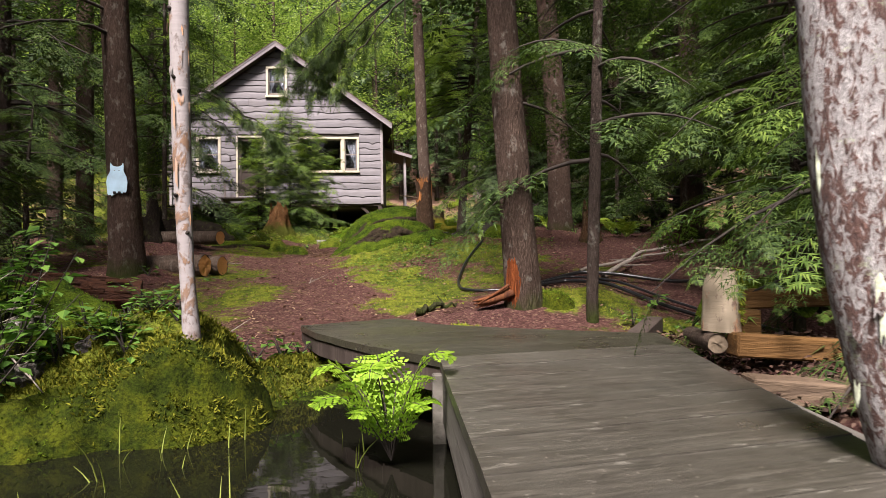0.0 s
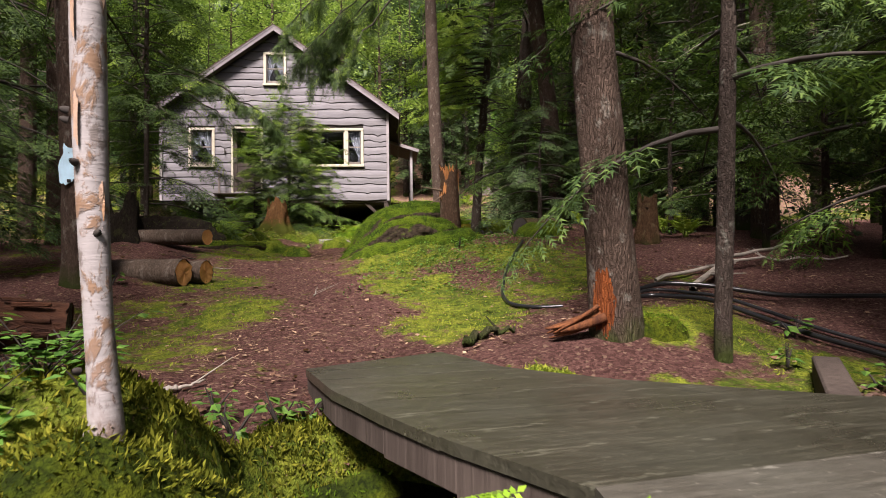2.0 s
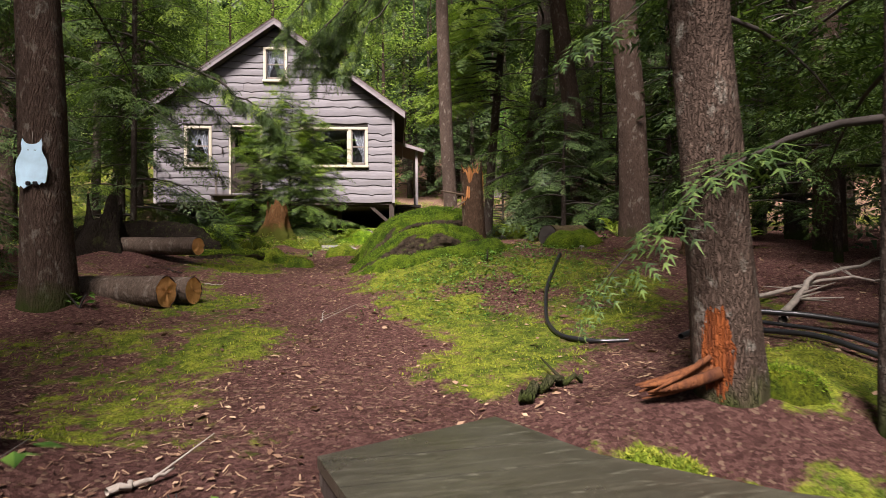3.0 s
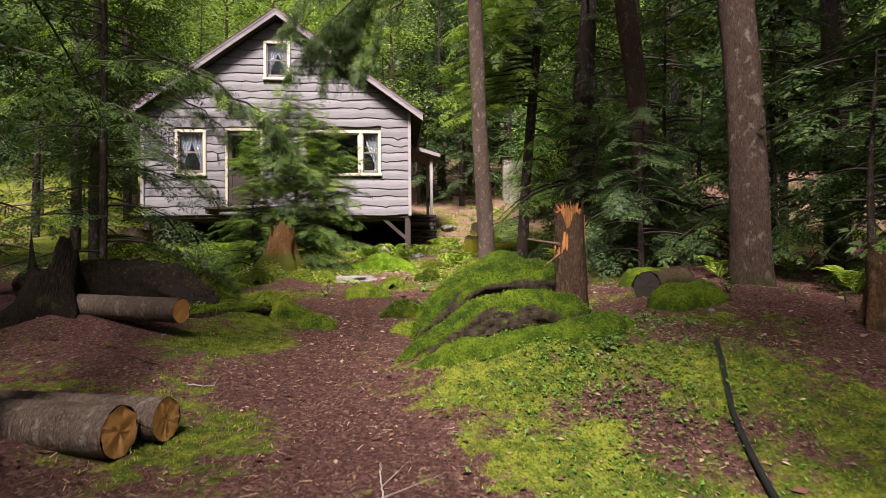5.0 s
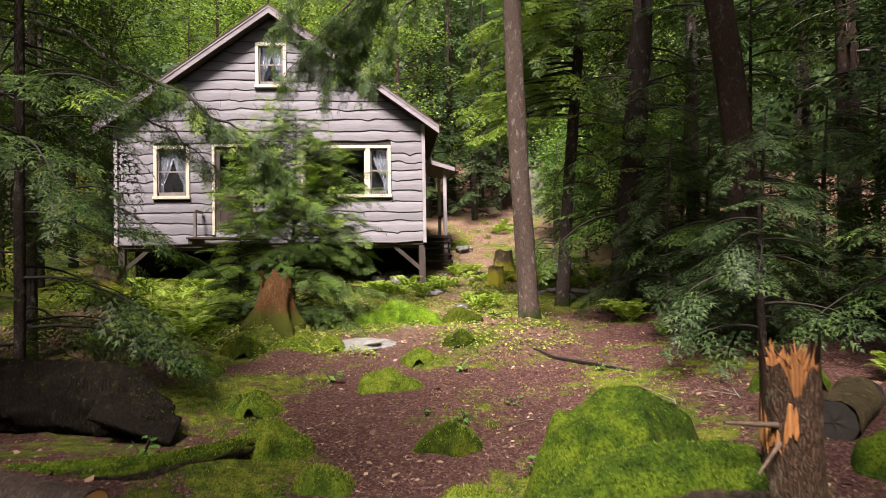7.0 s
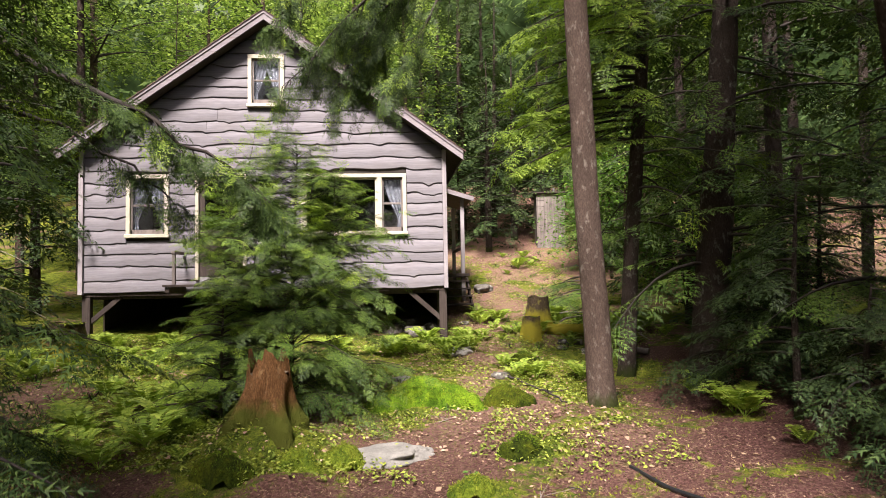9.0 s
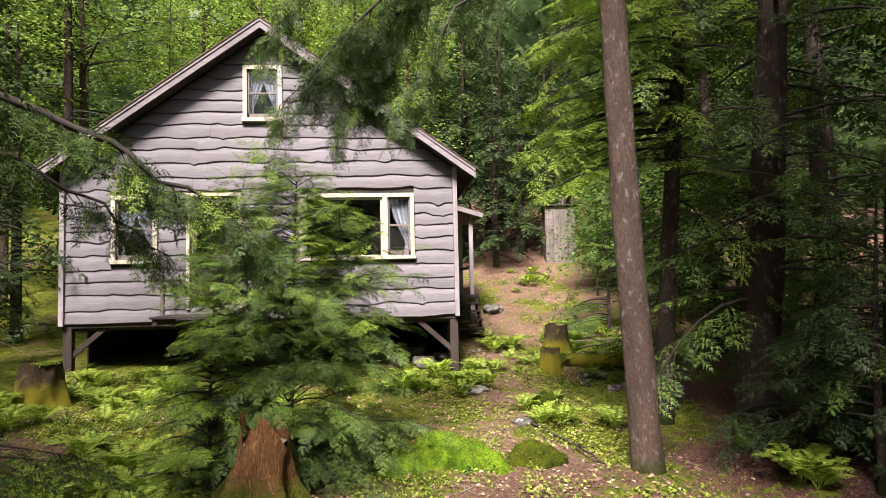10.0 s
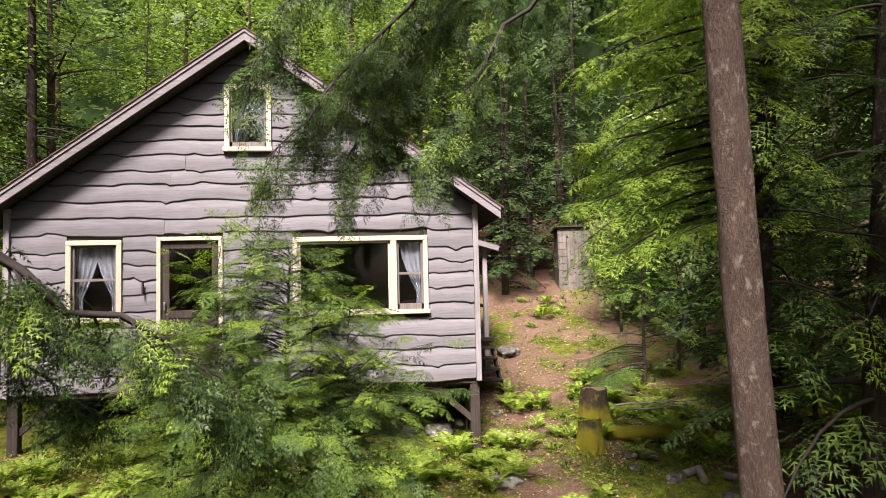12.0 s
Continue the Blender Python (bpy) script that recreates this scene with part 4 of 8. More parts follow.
# ---- dock ----
def build_dock():
    dock = thing("dock", "weathered grey plank dock bending towards the shore", "dock", (0, 0, 0))
    # outline: long arm over the water, then a wing turned to the shore
    poly = [(0.60, -22.6), (0.62, -20.2), (0.64, -18.45), (0.355, -18.05), (0.14, -17.68), (-0.06, -17.28), (-0.25, -16.70), (0.45, -16.20), (0.72, -16.78), (1.15, -17.20), (2.0, -17.66), (1.60, -19.6), (1.45, -20.4), (1.30, -22.6)]
    way = Vector((math.cos(radians(12)), math.sin(radians(12)), 0))
    across = Vector((-way.y, way.x, 0))
    pv = [Vector((x, y, 0)) for x, y in poly]
    lo, hi = min(p.dot(across) for p in pv), max(p.dot(across) for p in pv)
    w, k = 0.262, 0
    rng = random.Random(5)
    at = lo
    while at < hi:
        a, b = at, min(at + w - 0.002, hi)
        # clip the plank's strip with the outline
        def clip(pts, level, keep_more):
            out = []
            for p, q in zip(pts, pts[1:] + pts[:1]):
                dp, dq = p.dot(across) - level, q.dot(across) - level
                if (dp >= 0) == keep_more:
                    out.append(p)
                if (dp >= 0) != (dq >= 0):
                    out.append(p + (q - p) * (dp / (dp - dq)))
            return out
        strip = clip(clip(pv, a, True), b, False)
        if len(strip) >= 3:
            u = [p.dot(way) for p in strip]
            bm = bmesh.new()
            o = way * (min(u) + max(u)) / 2 + across * (a + b) / 2
            z = -0.022 + rng.uniform(-0.003, 0.003)
            tilt = rng.uniform(-0.0015, 0.0015)
            inv = Matrix.Rotation(-radians(12), 4, "Z") @ Matrix.Translation(-o)
            top = [bm.verts.new(inv @ Vector((p.x, p.y, 0)) + Vector((0, 0, tilt * (p - o).dot(across) * 8))) for p in strip]
            try:
                f = bm.faces.new(top)
                ext = bmesh.ops.extrude_face_region(bm, geom=[f])
                bmesh.ops.translate(bm, verts=[v for v in ext["geom"] if isinstance(v, bmesh.types.BMVert)], vec=(0, 0, -0.04))
                # planks of the shore wing get the shade-darkened tone
                ob = part("plank", bm, M_DECKWING if o.y > -18.3 else M_DECK, dock)
                ob.matrix_basis = pose(o.x, o.y, z, 0, 0, 12)
            except ValueError:
                bm.free()
        at += w
        k += 1
    edge = poly
    for (ax, ay), (bx, by), drop in ((edge[0], edge[2], 0.24), (edge[2], edge[3], 0.12), (edge[3], edge[4], 0.11), (edge[4], edge[5], 0.10), (edge[5], edge[6], 0.10), (edge[6], edge[7], 0.06), (edge[10], edge[13], 0.22)):
        v = Vector((bx - ax, by - ay, 0)).normalized()
        n = Vector((v.y, -v.x, 0)) * 0.03
        bm = bmesh.new()
        beam((ax + n.x, ay + n.y, -0.066 - drop / 2), (bx + n.x, by + n.y, -0.066 - drop / 2), 0.04, drop, 0.004, bm)
        part("side_board", bm, M_DECKSIDE if drop > 0.15 else M_DARKWOOD, dock)
    part("post", box(0.605, 0.665, -18.50, -18.44, -1.1, -0.09, 0.006), M_DECKSIDE, dock)
    for x, y in ((0.72, -20.6), (1.5, -19.6), (1.35, -21.9), (1.72, -17.85)):
        part("post", box(x - 0.045, x + 0.045, y - 0.045, y + 0.045, -1.1, -0.07, 0.006), M_OLDWOOD, dock)
    for y in (-21.6, -20.0, -18.6, -17.8):
        part("joist", beam((0.66, y, -0.13), (1.5 + (y + 22) * 0.07, y + 0.15, -0.13), 0.05, 0.13), M_DARKWOOD, dock)


build_dock()

# ---- cabin ----
HX0, HX1, HZ0 = -7.0, 0.0, 2.5
HD = 7.0
RIDGE_X, RIDGE_Z, EAVE_Z, OVER, FRONT = -3.5, 7.93, 5.18, 0.33, -0.335
SLOPE = (RIDGE_Z - EAVE_Z) / (HX1 + OVER - RIDGE_X)
# openings in the front wall: x0, x1, z0, z1 of the outer trim
OPENINGS = {"left": (-6.15, -5.36, 3.555, 4.765), "door": (-4.86, -3.90, 2.72, 4.80), "right": (-2.86, -0.79, 3.555, 4.765), "top": (-3.865, -3.165, 6.10, 7.14)}


def roof_under(x):
    return RIDGE_Z - SLOPE * abs(x - RIDGE_X) - 0.19


def siding_board(parent, x0, x1, z0, z1, seed, y=0.0, clip=True, low=None):
    """One live-edge board: wavy, thick lower edge, thin upper edge tucked under the next."""
    rng = np.random.default_rng(seed)
    xs = np.arange(x0, x1 + 0.05, 0.055)
    xs[-1] = x1
    wob = 0.052 * (vnoise(xs, xs * 0 + seed, 1.7, seed, 3) - 0.5) * 2
    for _ in range(rng.integers(1, 5)):
        c, w, h = rng.uniform(x0, x1), rng.uniform(0.03, 0.14), rng.uniform(-0.045, 0.03)
        wob = wob + h * np.exp(-((xs - c) / w) ** 2)
    bot = z0 + wob if low is None else np.full_like(xs, low) + 0.3 * wob
    top = np.full_like(xs, z1 + 0.05)
    if clip:
        lim = np.array([roof_under(v) for v in xs])
        top = np.minimum(top, lim)
        keep = top > bot + 0.015
        if keep.sum() < 2:
            return
        xs, bot, top = xs[keep], bot[keep], top[keep]
    out = 0.027 + 0.012 * (vnoise(xs, xs * 0, 2.5, seed + 7, 2) - 0.5)
    mid = bot + 0.35 * (top - bot)
    low2, low3 = bot + 0.012, bot + 0.024
    n = len(xs)
    rows = [(xs, np.zeros(n) + 0.008, top), (xs, np.zeros(n) - 0.006, top), (xs, -0.62 * out, mid), (xs, -0.96 * out, low3), (xs, -out, low2), (xs, -out + 0.010, bot), (xs, np.zeros(n) + 0.004, bot + 0.004)]
    V = np.concatenate([np.stack([a, b + y, c], 1) for a, b, c in rows])
    Q = []
    for r in range(len(rows) - 1):
        a = r * n + np.arange(n - 1)
        Q.append(np.stack([a, a + n, a + n + 1, a + 1], 1))
    V[:, 0] -= (x0 + x1) / 2
    V[:, 2] -= z0
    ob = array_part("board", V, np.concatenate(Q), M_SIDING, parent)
    ob.location = ((x0 + x1) / 2, 0, z0)
    # strongest on the lower lip, where the shadow line is painted
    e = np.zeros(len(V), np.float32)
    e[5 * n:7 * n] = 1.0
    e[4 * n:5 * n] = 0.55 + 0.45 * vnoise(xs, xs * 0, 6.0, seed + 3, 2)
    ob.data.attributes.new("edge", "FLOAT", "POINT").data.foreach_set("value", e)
    return ob


def sash_window(house, name, x0, x1, z0, z1, curtain="two", split=None, bar=None):
    """A window with cream trim, sash, glass and the curtain behind it."""
    win = thing(name, "", "", (0, 0, 0))
    win.parent = house
    t, y = 0.075, -0.058
    part("trim", box(x0, x1, y, 0.02, z1 - t, z1), M_TRIM, win)
    part("trim", box(x0, x0 + t, y + 0.002, 0.02, z0 + 0.06, z1 - t), M_TRIM, win)
    part("trim", box(x1 - t, x1, y + 0.002, 0.02, z0 + 0.06, z1 - t), M_TRIM, win)
    part("sill", box(x0 - 0.02, x1 + 0.02, y - 0.035, 0.02, z0 - 0.01, z0 + 0.06, 0.008), M_TRIM, win)
    lights = [(x0 + t, x1 - t)]
    if split:
        part("mullion", box(split - 0.05, split + 0.05, y + 0.003, 0.02, z0 + 0.06, z1 - t), M_TRIM, win)
        lights = [(x0 + t, split - 0.05), (split + 0.05, x1 - t)]
    for k, (a, b) in enumerate(lights):
        wide = (b - a) > 0.9
        s = 0.035
        lo, hi = z0 + 0.06, z1 - t
        bm = box(a, b, -0.012, 0.03, lo, lo + (0.02 if wide else 0.09), 0.003)
        box(a, b, -0.012, 0.03, hi - s, hi, 0.003, bm)
        box(a, a + s, -0.012, 0.03, lo, hi, 0.003, bm)
        box(b - s, b, -0.012, 0.03, lo, hi, 0.003, bm)
        if not wide:
            mz = lo + (hi - lo) * 0.52
            box(a, b, -0.008, 0.028, mz - 0.02, mz + 0.02, 0.003, bm)
        part("sash", bm, M_TRIM if wide else M_OLDWOOD, win)
        p = part("pane", box(a + 0.01, b - 0.01, 0.006, 0.011, lo + 0.01, hi - 0.01, 0), M_GLASS, win)
        p.visible_shadow = False
        if curtain and not wide:
            swag(win, a, b, lo, hi, curtain)
    return win


def swag(parent, a, b, lo, hi, style):
    """Thin cloth tied back to the sides, in folds."""
    sides = ("l", "r") if style == "two" else ("r",)
    for sd in sides:
        rows, cols = 16, 22
        v = []
        for i in range(rows):
            t = i / (rows - 1)
            z = hi - (hi - lo) * t
            full = (b - a) * (0.56 if style == "two" else 0.9)
            tie = (b - a) * (0.16 if style == "two" else 0.24)
            if t < 0.75:
                wdt = full + (tie - full) * (t / 0.75) ** 1.6
            else:
                wdt = tie * (1 + (t - 0.75) * 0.8)
            for j in range(cols):
                u = j / (cols - 1)
                x = a + u * wdt if sd == "l" else b - u * wdt
                v.append((x, 0.10 + 0.014 * math.sin(u * 24 + t * 2) * (1 - 0.4 * t), z))
        q = [(i * cols + j, i * cols + j + 1, (i + 1) * cols + j + 1, (i + 1) * cols + j) for i in range(rows - 1) for j in range(cols - 1)]
        array_part("curtain", v, q, M_CURTAIN, parent, "grey lace curtain tied back", smooth=True)


def build_house():
    house = thing("cabin", "grey live-edge board cabin with gable front, on posts", "cabin", (0, 0, 0))
    # the wall behind the boards, with its openings cut through
    xs = sorted({HX0, HX1, RIDGE_X, *[v for o in OPENINGS.values() for v in (o[0] + 0.05, o[1] - 0.05)]})
    bm = bmesh.new()
    for a, b in zip(xs[:-1], xs[1:]):
        holes = sorted((o[2] + 0.03, o[3] - 0.05) for o in OPENINGS.values() if o[0] + 0.05 <= a + 1e-6 and o[1] - 0.05 >= b - 1e-6)
        z = HZ0
        spans = []
        for h0, h1 in holes:
            spans.append((z, h0, False))
            z = h1
        spans.append((z, None, True))
        for z0, z1, open_top in spans:
            ta = roof_under(a) if open_top else z1
            tb = roof_under(b) if open_top else z1
            v = [bm.verts.new(p) for p in ((a, 0.012, z0), (b, 0.012, z0), (b, 0.012, tb), (a, 0.012, ta), (a, 0.11, z0), (b, 0.11, z0), (b, 0.11, tb), (a, 0.11, ta))]
            for f in ((0, 1, 2, 3), (5, 4, 7, 6), (0, 4, 5, 1), (3, 2, 6, 7), (0, 3, 7, 4), (1, 5, 6, 2)):
                bm.faces.new([v[i] for i in f])
    bmesh.ops.remove_doubles(bm, verts=bm.verts, dist=0.0005)
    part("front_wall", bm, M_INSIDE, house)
    part("side_wall", box(HX1 - 0.10, HX1 - 0.002, 0.114, HD, HZ0, EAVE_Z + 0.02, 0), M_SIDING, house)
    part("side_wall", box(HX0 + 0.002, HX0 + 0.10, 0.114, HD, HZ0, EAVE_Z + 0.02, 0), M_SIDING, house)
    part("back_wall", box(HX0 + 0.104, HX1 - 0.104, HD - 0.1, HD - 0.002, HZ0, EAVE_Z + 0.02, 0), M_SIDING, house)
    part("floor", box(HX0 + 0.104, HX1 - 0.104, 0.114, HD - 0.104, HZ0 - 0.12, HZ0 + 0.05, 0), M_DARKWOOD, house)
    # unseen room surfaces, blackened so the windows look dark
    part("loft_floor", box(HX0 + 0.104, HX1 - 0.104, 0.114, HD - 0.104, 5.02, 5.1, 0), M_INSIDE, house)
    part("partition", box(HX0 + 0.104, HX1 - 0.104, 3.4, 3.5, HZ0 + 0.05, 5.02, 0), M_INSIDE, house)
    # added boards that cut the side light in the crawl space
    for x in (HX0 + 0.12, HX1 - 0.16):
        for k in range(10):
            part("skirt_board", box(x, x + 0.03, 0.72 + k * 0.62, 1.32 + k * 0.62, 1.3, HZ0 - 0.07, 0.003), M_DARKWOOD, house)
    # sill beam under the boards
    part("sill_beam", box(HX0 + 0.02, HX1 - 0.02, 0.02, 0.16, HZ0 - 0.06, HZ0 + 0.1, 0), M_DARKWOOD, house)
    # roof slabs
    for sd in (-1, 1):
        ex = RIDGE_X + sd * (HX1 + OVER - RIDGE_X)
        bm = bmesh.new()
        for y0, y1, th0, th1 in ((FRONT + 0.03, HD + 0.3, -0.17, -0.02),):
            v = []
            for y in (y0, y1):
                v += [bm.verts.new((RIDGE_X, y, RIDGE_Z + th1)), bm.verts.new((ex, y, EAVE_Z + th1)), bm.verts.new((ex, y, EAVE_Z + th0)), bm.verts.new((RIDGE_X, y, RIDGE_Z + th0))]
            for f in ((0, 1, 2, 3), (7, 6, 5, 4), (0, 4, 5, 1), (1, 5, 6, 2), (2, 6, 7, 3), (3, 7, 4, 0)):
                bm.faces.new([v[i] for i in f])
        part("roof_deck", bm, M_DARKWOOD, house)
        # shingle courses
        n = 20
        bm = bmesh.new()
        for i in range(n):
            t0, t1 = i / n, (i + 1.25) / n
            x0, x1 = RIDGE_X + (ex - RIDGE_X) * t0, RIDGE_X + (ex - RIDGE_X) * min(t1, 1.012)
            z0, z1 = RIDGE_Z + (EAVE_Z - RIDGE_Z) * t0, RIDGE_Z + (EAVE_Z - RIDGE_Z) * min(t1, 1.012)
            a = [bm.verts.new(p) for p in ((x0, FRONT - 0.035, z0 - 0.012), (x1, FRONT - 0.035, z1 + 0.012), (x1, FRONT - 0.035, z1 - 0.012), (x0, FRONT - 0.035, z0 - 0.02))]
            b = [bm.verts.new((v.co.x, HD + 0.34, v.co.z)) for v in a]
            for f in ((0, 1, 2, 3),):
                bm.faces.new([a[i2] for i2 in f])
                bm.faces.new([b[i2] for i2 in reversed(f)])
            for i2 in range(4):
                bm.faces.new((a[i2], b[i2], b[(i2 + 1) % 4], a[(i2 + 1) % 4]))
        part("shingles", bm, M_ROOF, house)
        # barge board, with a thinner strip proud of it along the top
        def slant(y0, y1, d0, d1, mat, name):
            bm = bmesh.new()
            v = []
            for y in (y0, y1):
                v += [bm.verts.new((RIDGE_X, y, RIDGE_Z + d1)), bm.verts.new((ex, y, EAVE_Z + d1)), bm.verts.new((ex, y, EAVE_Z + d0)), bm.verts.new((RIDGE_X, y, RIDGE_Z + d0))]
            for f in ((0, 1, 2, 3), (7, 6, 5, 4), (0, 4, 5, 1), (1, 5, 6, 2), (2, 6, 7, 3), (3, 7, 4, 0)):
                bm.faces.new([v[i2] for i2 in f])
            part(name, bm, mat, house)
        slant(FRONT, FRONT + 0.027, -0.20, -0.055, M_FASCIA, "barge_board")
        slant(FRONT - 0.018, FRONT - 0.001, -0.075, -0.018, M_FASCIA, "barge_strip")
        slant(FRONT + 0.03, -0.05, -0.19, -0.172, M_DARKWOOD, "soffit")
        part("eave_board", box(ex - 0.02, ex + 0.0, FRONT + 0.03, HD + 0.3, EAVE_Z - 0.19, EAVE_Z - 0.03, 0.003), M_FASCIA, house)
    # corner boards
    part("corner_board", box(HX1 - 0.07, HX1 + 0.012, -0.066, 0.12, HZ0 - 0.02, roof_under(HX1) + 0.02), M_GREYTRIM, house)
    part("corner_board", box(HX0 - 0.012, HX0 + 0.07, -0.066, 0.12, HZ0 - 0.02, roof_under(HX0) + 0.02), M_GREYTRIM, house)
    # windows and door
    o = OPENINGS
    tagged(sash_window(house, "window", *o["left"]), "cream-trimmed sash window with tied curtains")
    tagged(sash_window(house, "window", *o["right"], curtain="right", split=-1.325), "wide picture window beside a narrow sash")
    tagged(sash_window(house, "window", *o["top"]), "small gable window with cream trim")
    x0, x1, z0, z1 = o["door"]
    door = thing("door", "brown glazed door with cream trim", "", (0, 0, 0))
    door.parent = house
    part("trim", box(x0, x0 + 0.06, -0.056, 0.02, z0, z1), M_TRIM, door)
    part("trim", box(x1 - 0.06, x1, -0.056, 0.02, z0, z1), M_TRIM, door)
    part("trim", box(x0 + 0.06, x1 - 0.06, -0.056, 0.02, z1 - 0.06, z1), M_TRIM, door)
    bm = box(x0 + 0.06, x0 + 0.17, -0.005, 0.035, z0, z1 - 0.06, 0.003)
    box(x1 - 0.17, x1 - 0.06, -0.005, 0.035, z0, z1 - 0.06, 0.003, bm)
    for a, b in ((z0, z0 + 0.22), (z0 + 0.86, z0 + 0.97), (z1 - 0.18, z1 - 0.06)):
        box(x0 + 0.17, x1 - 0.17, -0.005, 0.035, a, b, 0.003, bm)
    part("door_leaf", bm, M_DARKWOOD, door)
    part("panel", box(x0 + 0.16, x1 - 0.16, 0.008, 0.022, z0 + 0.21, z0 + 0.87, 0), M_DARKWOOD, door)
    p = part("pane", box(x0 + 0.16, x1 - 0.16, 0.012, 0.017, z0 + 0.96, z1 - 0.17, 0), M_GLASS, door)
    p.visible_shadow = False
    part("handle", box(x0 + 0.10, x0 + 0.125, -0.05, -0.005, z0 + 0.98, z0 + 1.1, 0.004), M_STEEL, door)
    # wall hook between window and door
    part("hook", box(-5.06, -5.035, -0.09, -0.05, 3.93, 4.12, 0.006), M_DARKWOOD, house)
    # small stoop with rail before the door
    stoop = thing("stoop", "grey wooden stoop with a simple rail at the door", "", (0, 0, 0))
    stoop.parent = house
    for k in range(4):
        part("plank", box(-5.15, -3.6, -0.98 + k * 0.23, -0.77 + k * 0.23, 2.60, 2.64), M_DARKWOOD, stoop)
    for x in (-5.08, -3.66):
        part("bearer", box(x - 0.04, x + 0.04, -0.94, 0.02, 2.50, 2.598), M_DARKWOOD, stoop)
    part("rail_post", box(-5.115, -5.055, -0.60, -0.54, 2.645, 3.20), M_OLDWOOD, stoop)
    part("rail", box(-5.115, -5.055, -0.62, -0.06, 3.205, 3.26), M_OLDWOOD, stoop)
    # posts under the house
    for x, y in ((-0.09, 0.09), (-6.9, 0.09), (-4.4, 1.2), (-0.09, 3.5), (-6.9, 3.5), (-0.09, 6.8), (-6.9, 6.8), (-1.8, 1.8)):
        part("foundation_post", box(x - 0.075, x + 0.075, y - 0.06, y + 0.075, foot(x, y) - 0.25, HZ0 - 0.06, 0.008), M_DARKWOOD, house)
    part("brace", beam((-0.75, 0.1, 2.42), (-0.12, 0.1, 1.86), 0.05, 0.09), M_DARKWOOD, house)
    part("brace", beam((-6.3, 0.1, 2.42), (-6.85, 0.1, 1.95), 0.05, 0.09), M_DARKWOOD, house)
    # lean-to porch on the side wall
    porch = thing("porch", "lean-to side porch with posts and dark steps", "", (0, 0, 0))
    porch.parent = house
    bm = bmesh.new()
    y0, y1 = 3.9, 6.6
    v = []
    for y in (y0, y1):
        v += [bm.verts.new(p) for p in ((0.0, y, 5.17), (1.08, y, 4.84), (1.08, y, 4.76), (0.0, y, 5.09))]
    for f in ((0, 1, 2, 3), (7, 6, 5, 4), (0, 4, 5, 1), (1, 5, 6, 2), (2, 6, 7, 3), (3, 7, 4, 0)):
        bm.faces.new([v[i] for i in f])
    part("roof", bm, M_ROOF, porch)
    part("fascia", beam((0.0, y0 - 0.015, 5.09), (1.1, y0 - 0.015, 4.755), 0.025, 0.11), M_FASCIA, porch)
    for y in (4.1, 6.4):
        part("post", box(0.76, 0.86, y, y + 0.1, foot(0.8, y) - 0.1, 4.80), M_GREYTRIM, porch)
    part("deck", box(0.015, 0.95, 3.95, 6.6, 2.72, 2.80), M_DARKWOOD, porch)
    part("rail", box(0.78, 0.84, 4.2, 6.4, 3.45, 3.52), M_DARKWOOD, porch)
    for k in range(4):
        part("step", box(0.1, 0.9, 3.6 - k * 0.27, 3.92 - k * 0.27, 2.58 - k * 0.19, 2.62 - k * 0.19), M_DARKWOOD, porch)
    for x in (0.12, 0.88):
        part("stringer", beam((x, 3.95, 2.62), (x, 2.75, 1.8), 0.04, 0.2), M_DARKWOOD, porch)
    # stove pipe
    pipe = thing("stove_pipe", "", "", (-2.05, 3.4, 0))
    pipe.parent = house
    v, q = tubes([([(0, 0, 6.4), (0, 0, 7.9), (0, 0, 8.05)], [0.075, 0.075, 0.075])], 14)
    array_part("pipe", v, q, M_STEEL, pipe)
    v, q = tubes([([(0, 0, 8.05), (0, 0, 8.09), (0, 0, 8.2)], [0.14, 0.14, 0.02])], 14)
    array_part("cap", v, q, M_STEEL, pipe)
    return house


HOUSE = build_house()


def build_boards():
    """The wall's live-edge boards, course by course, cut at the openings."""
    rng = random.Random(11)
    z, k = HZ0, 0
    while z < RIDGE_Z - 0.3:
        h = rng.uniform(0.205, 0.265)
        cuts = [(HX0 + 0.07, HX1 - 0.07)]
        for x0, x1, z0, z1 in OPENINGS.values():
            if z + h * 0.55 > z0 and z + h * 0.25 < z1:
                cuts = [c for a, b in cuts for c in ((a, min(b, x0)), (max(a, x1), b)) if c[1] - c[0] > 0.04]
        for a, b in cuts:
            lim = RIDGE_X - (RIDGE_Z - 0.19 - z) / SLOPE, RIDGE_X + (RIDGE_Z - 0.19 - z) / SLOPE
            a2, b2 = max(a, lim[0]), min(b, lim[1])
            if b2 - a2 < 0.06:
                continue
            joints = [a2, b2]
            if b2 - a2 > 3.6:
                joints.insert(1, a2 + (b2 - a2) * rng.uniform(0.3, 0.7))
            for p, q in zip(joints[:-1], joints[1:]):
                siding_board(HOUSE, p + 0.002, q - 0.002, z, z + h, 100 + k, low=HZ0 if k == 0 else None)
                k += 1
        z += h


build_boards()

# ---- trees ----
def line_axis(points):
    pts = np.asarray(points, float)

    def at(h):
        return np.array([np.interp(h, pts[:, 2], pts[:, 0]), np.interp(h, pts[:, 2], pts[:, 1]), h])
    return at


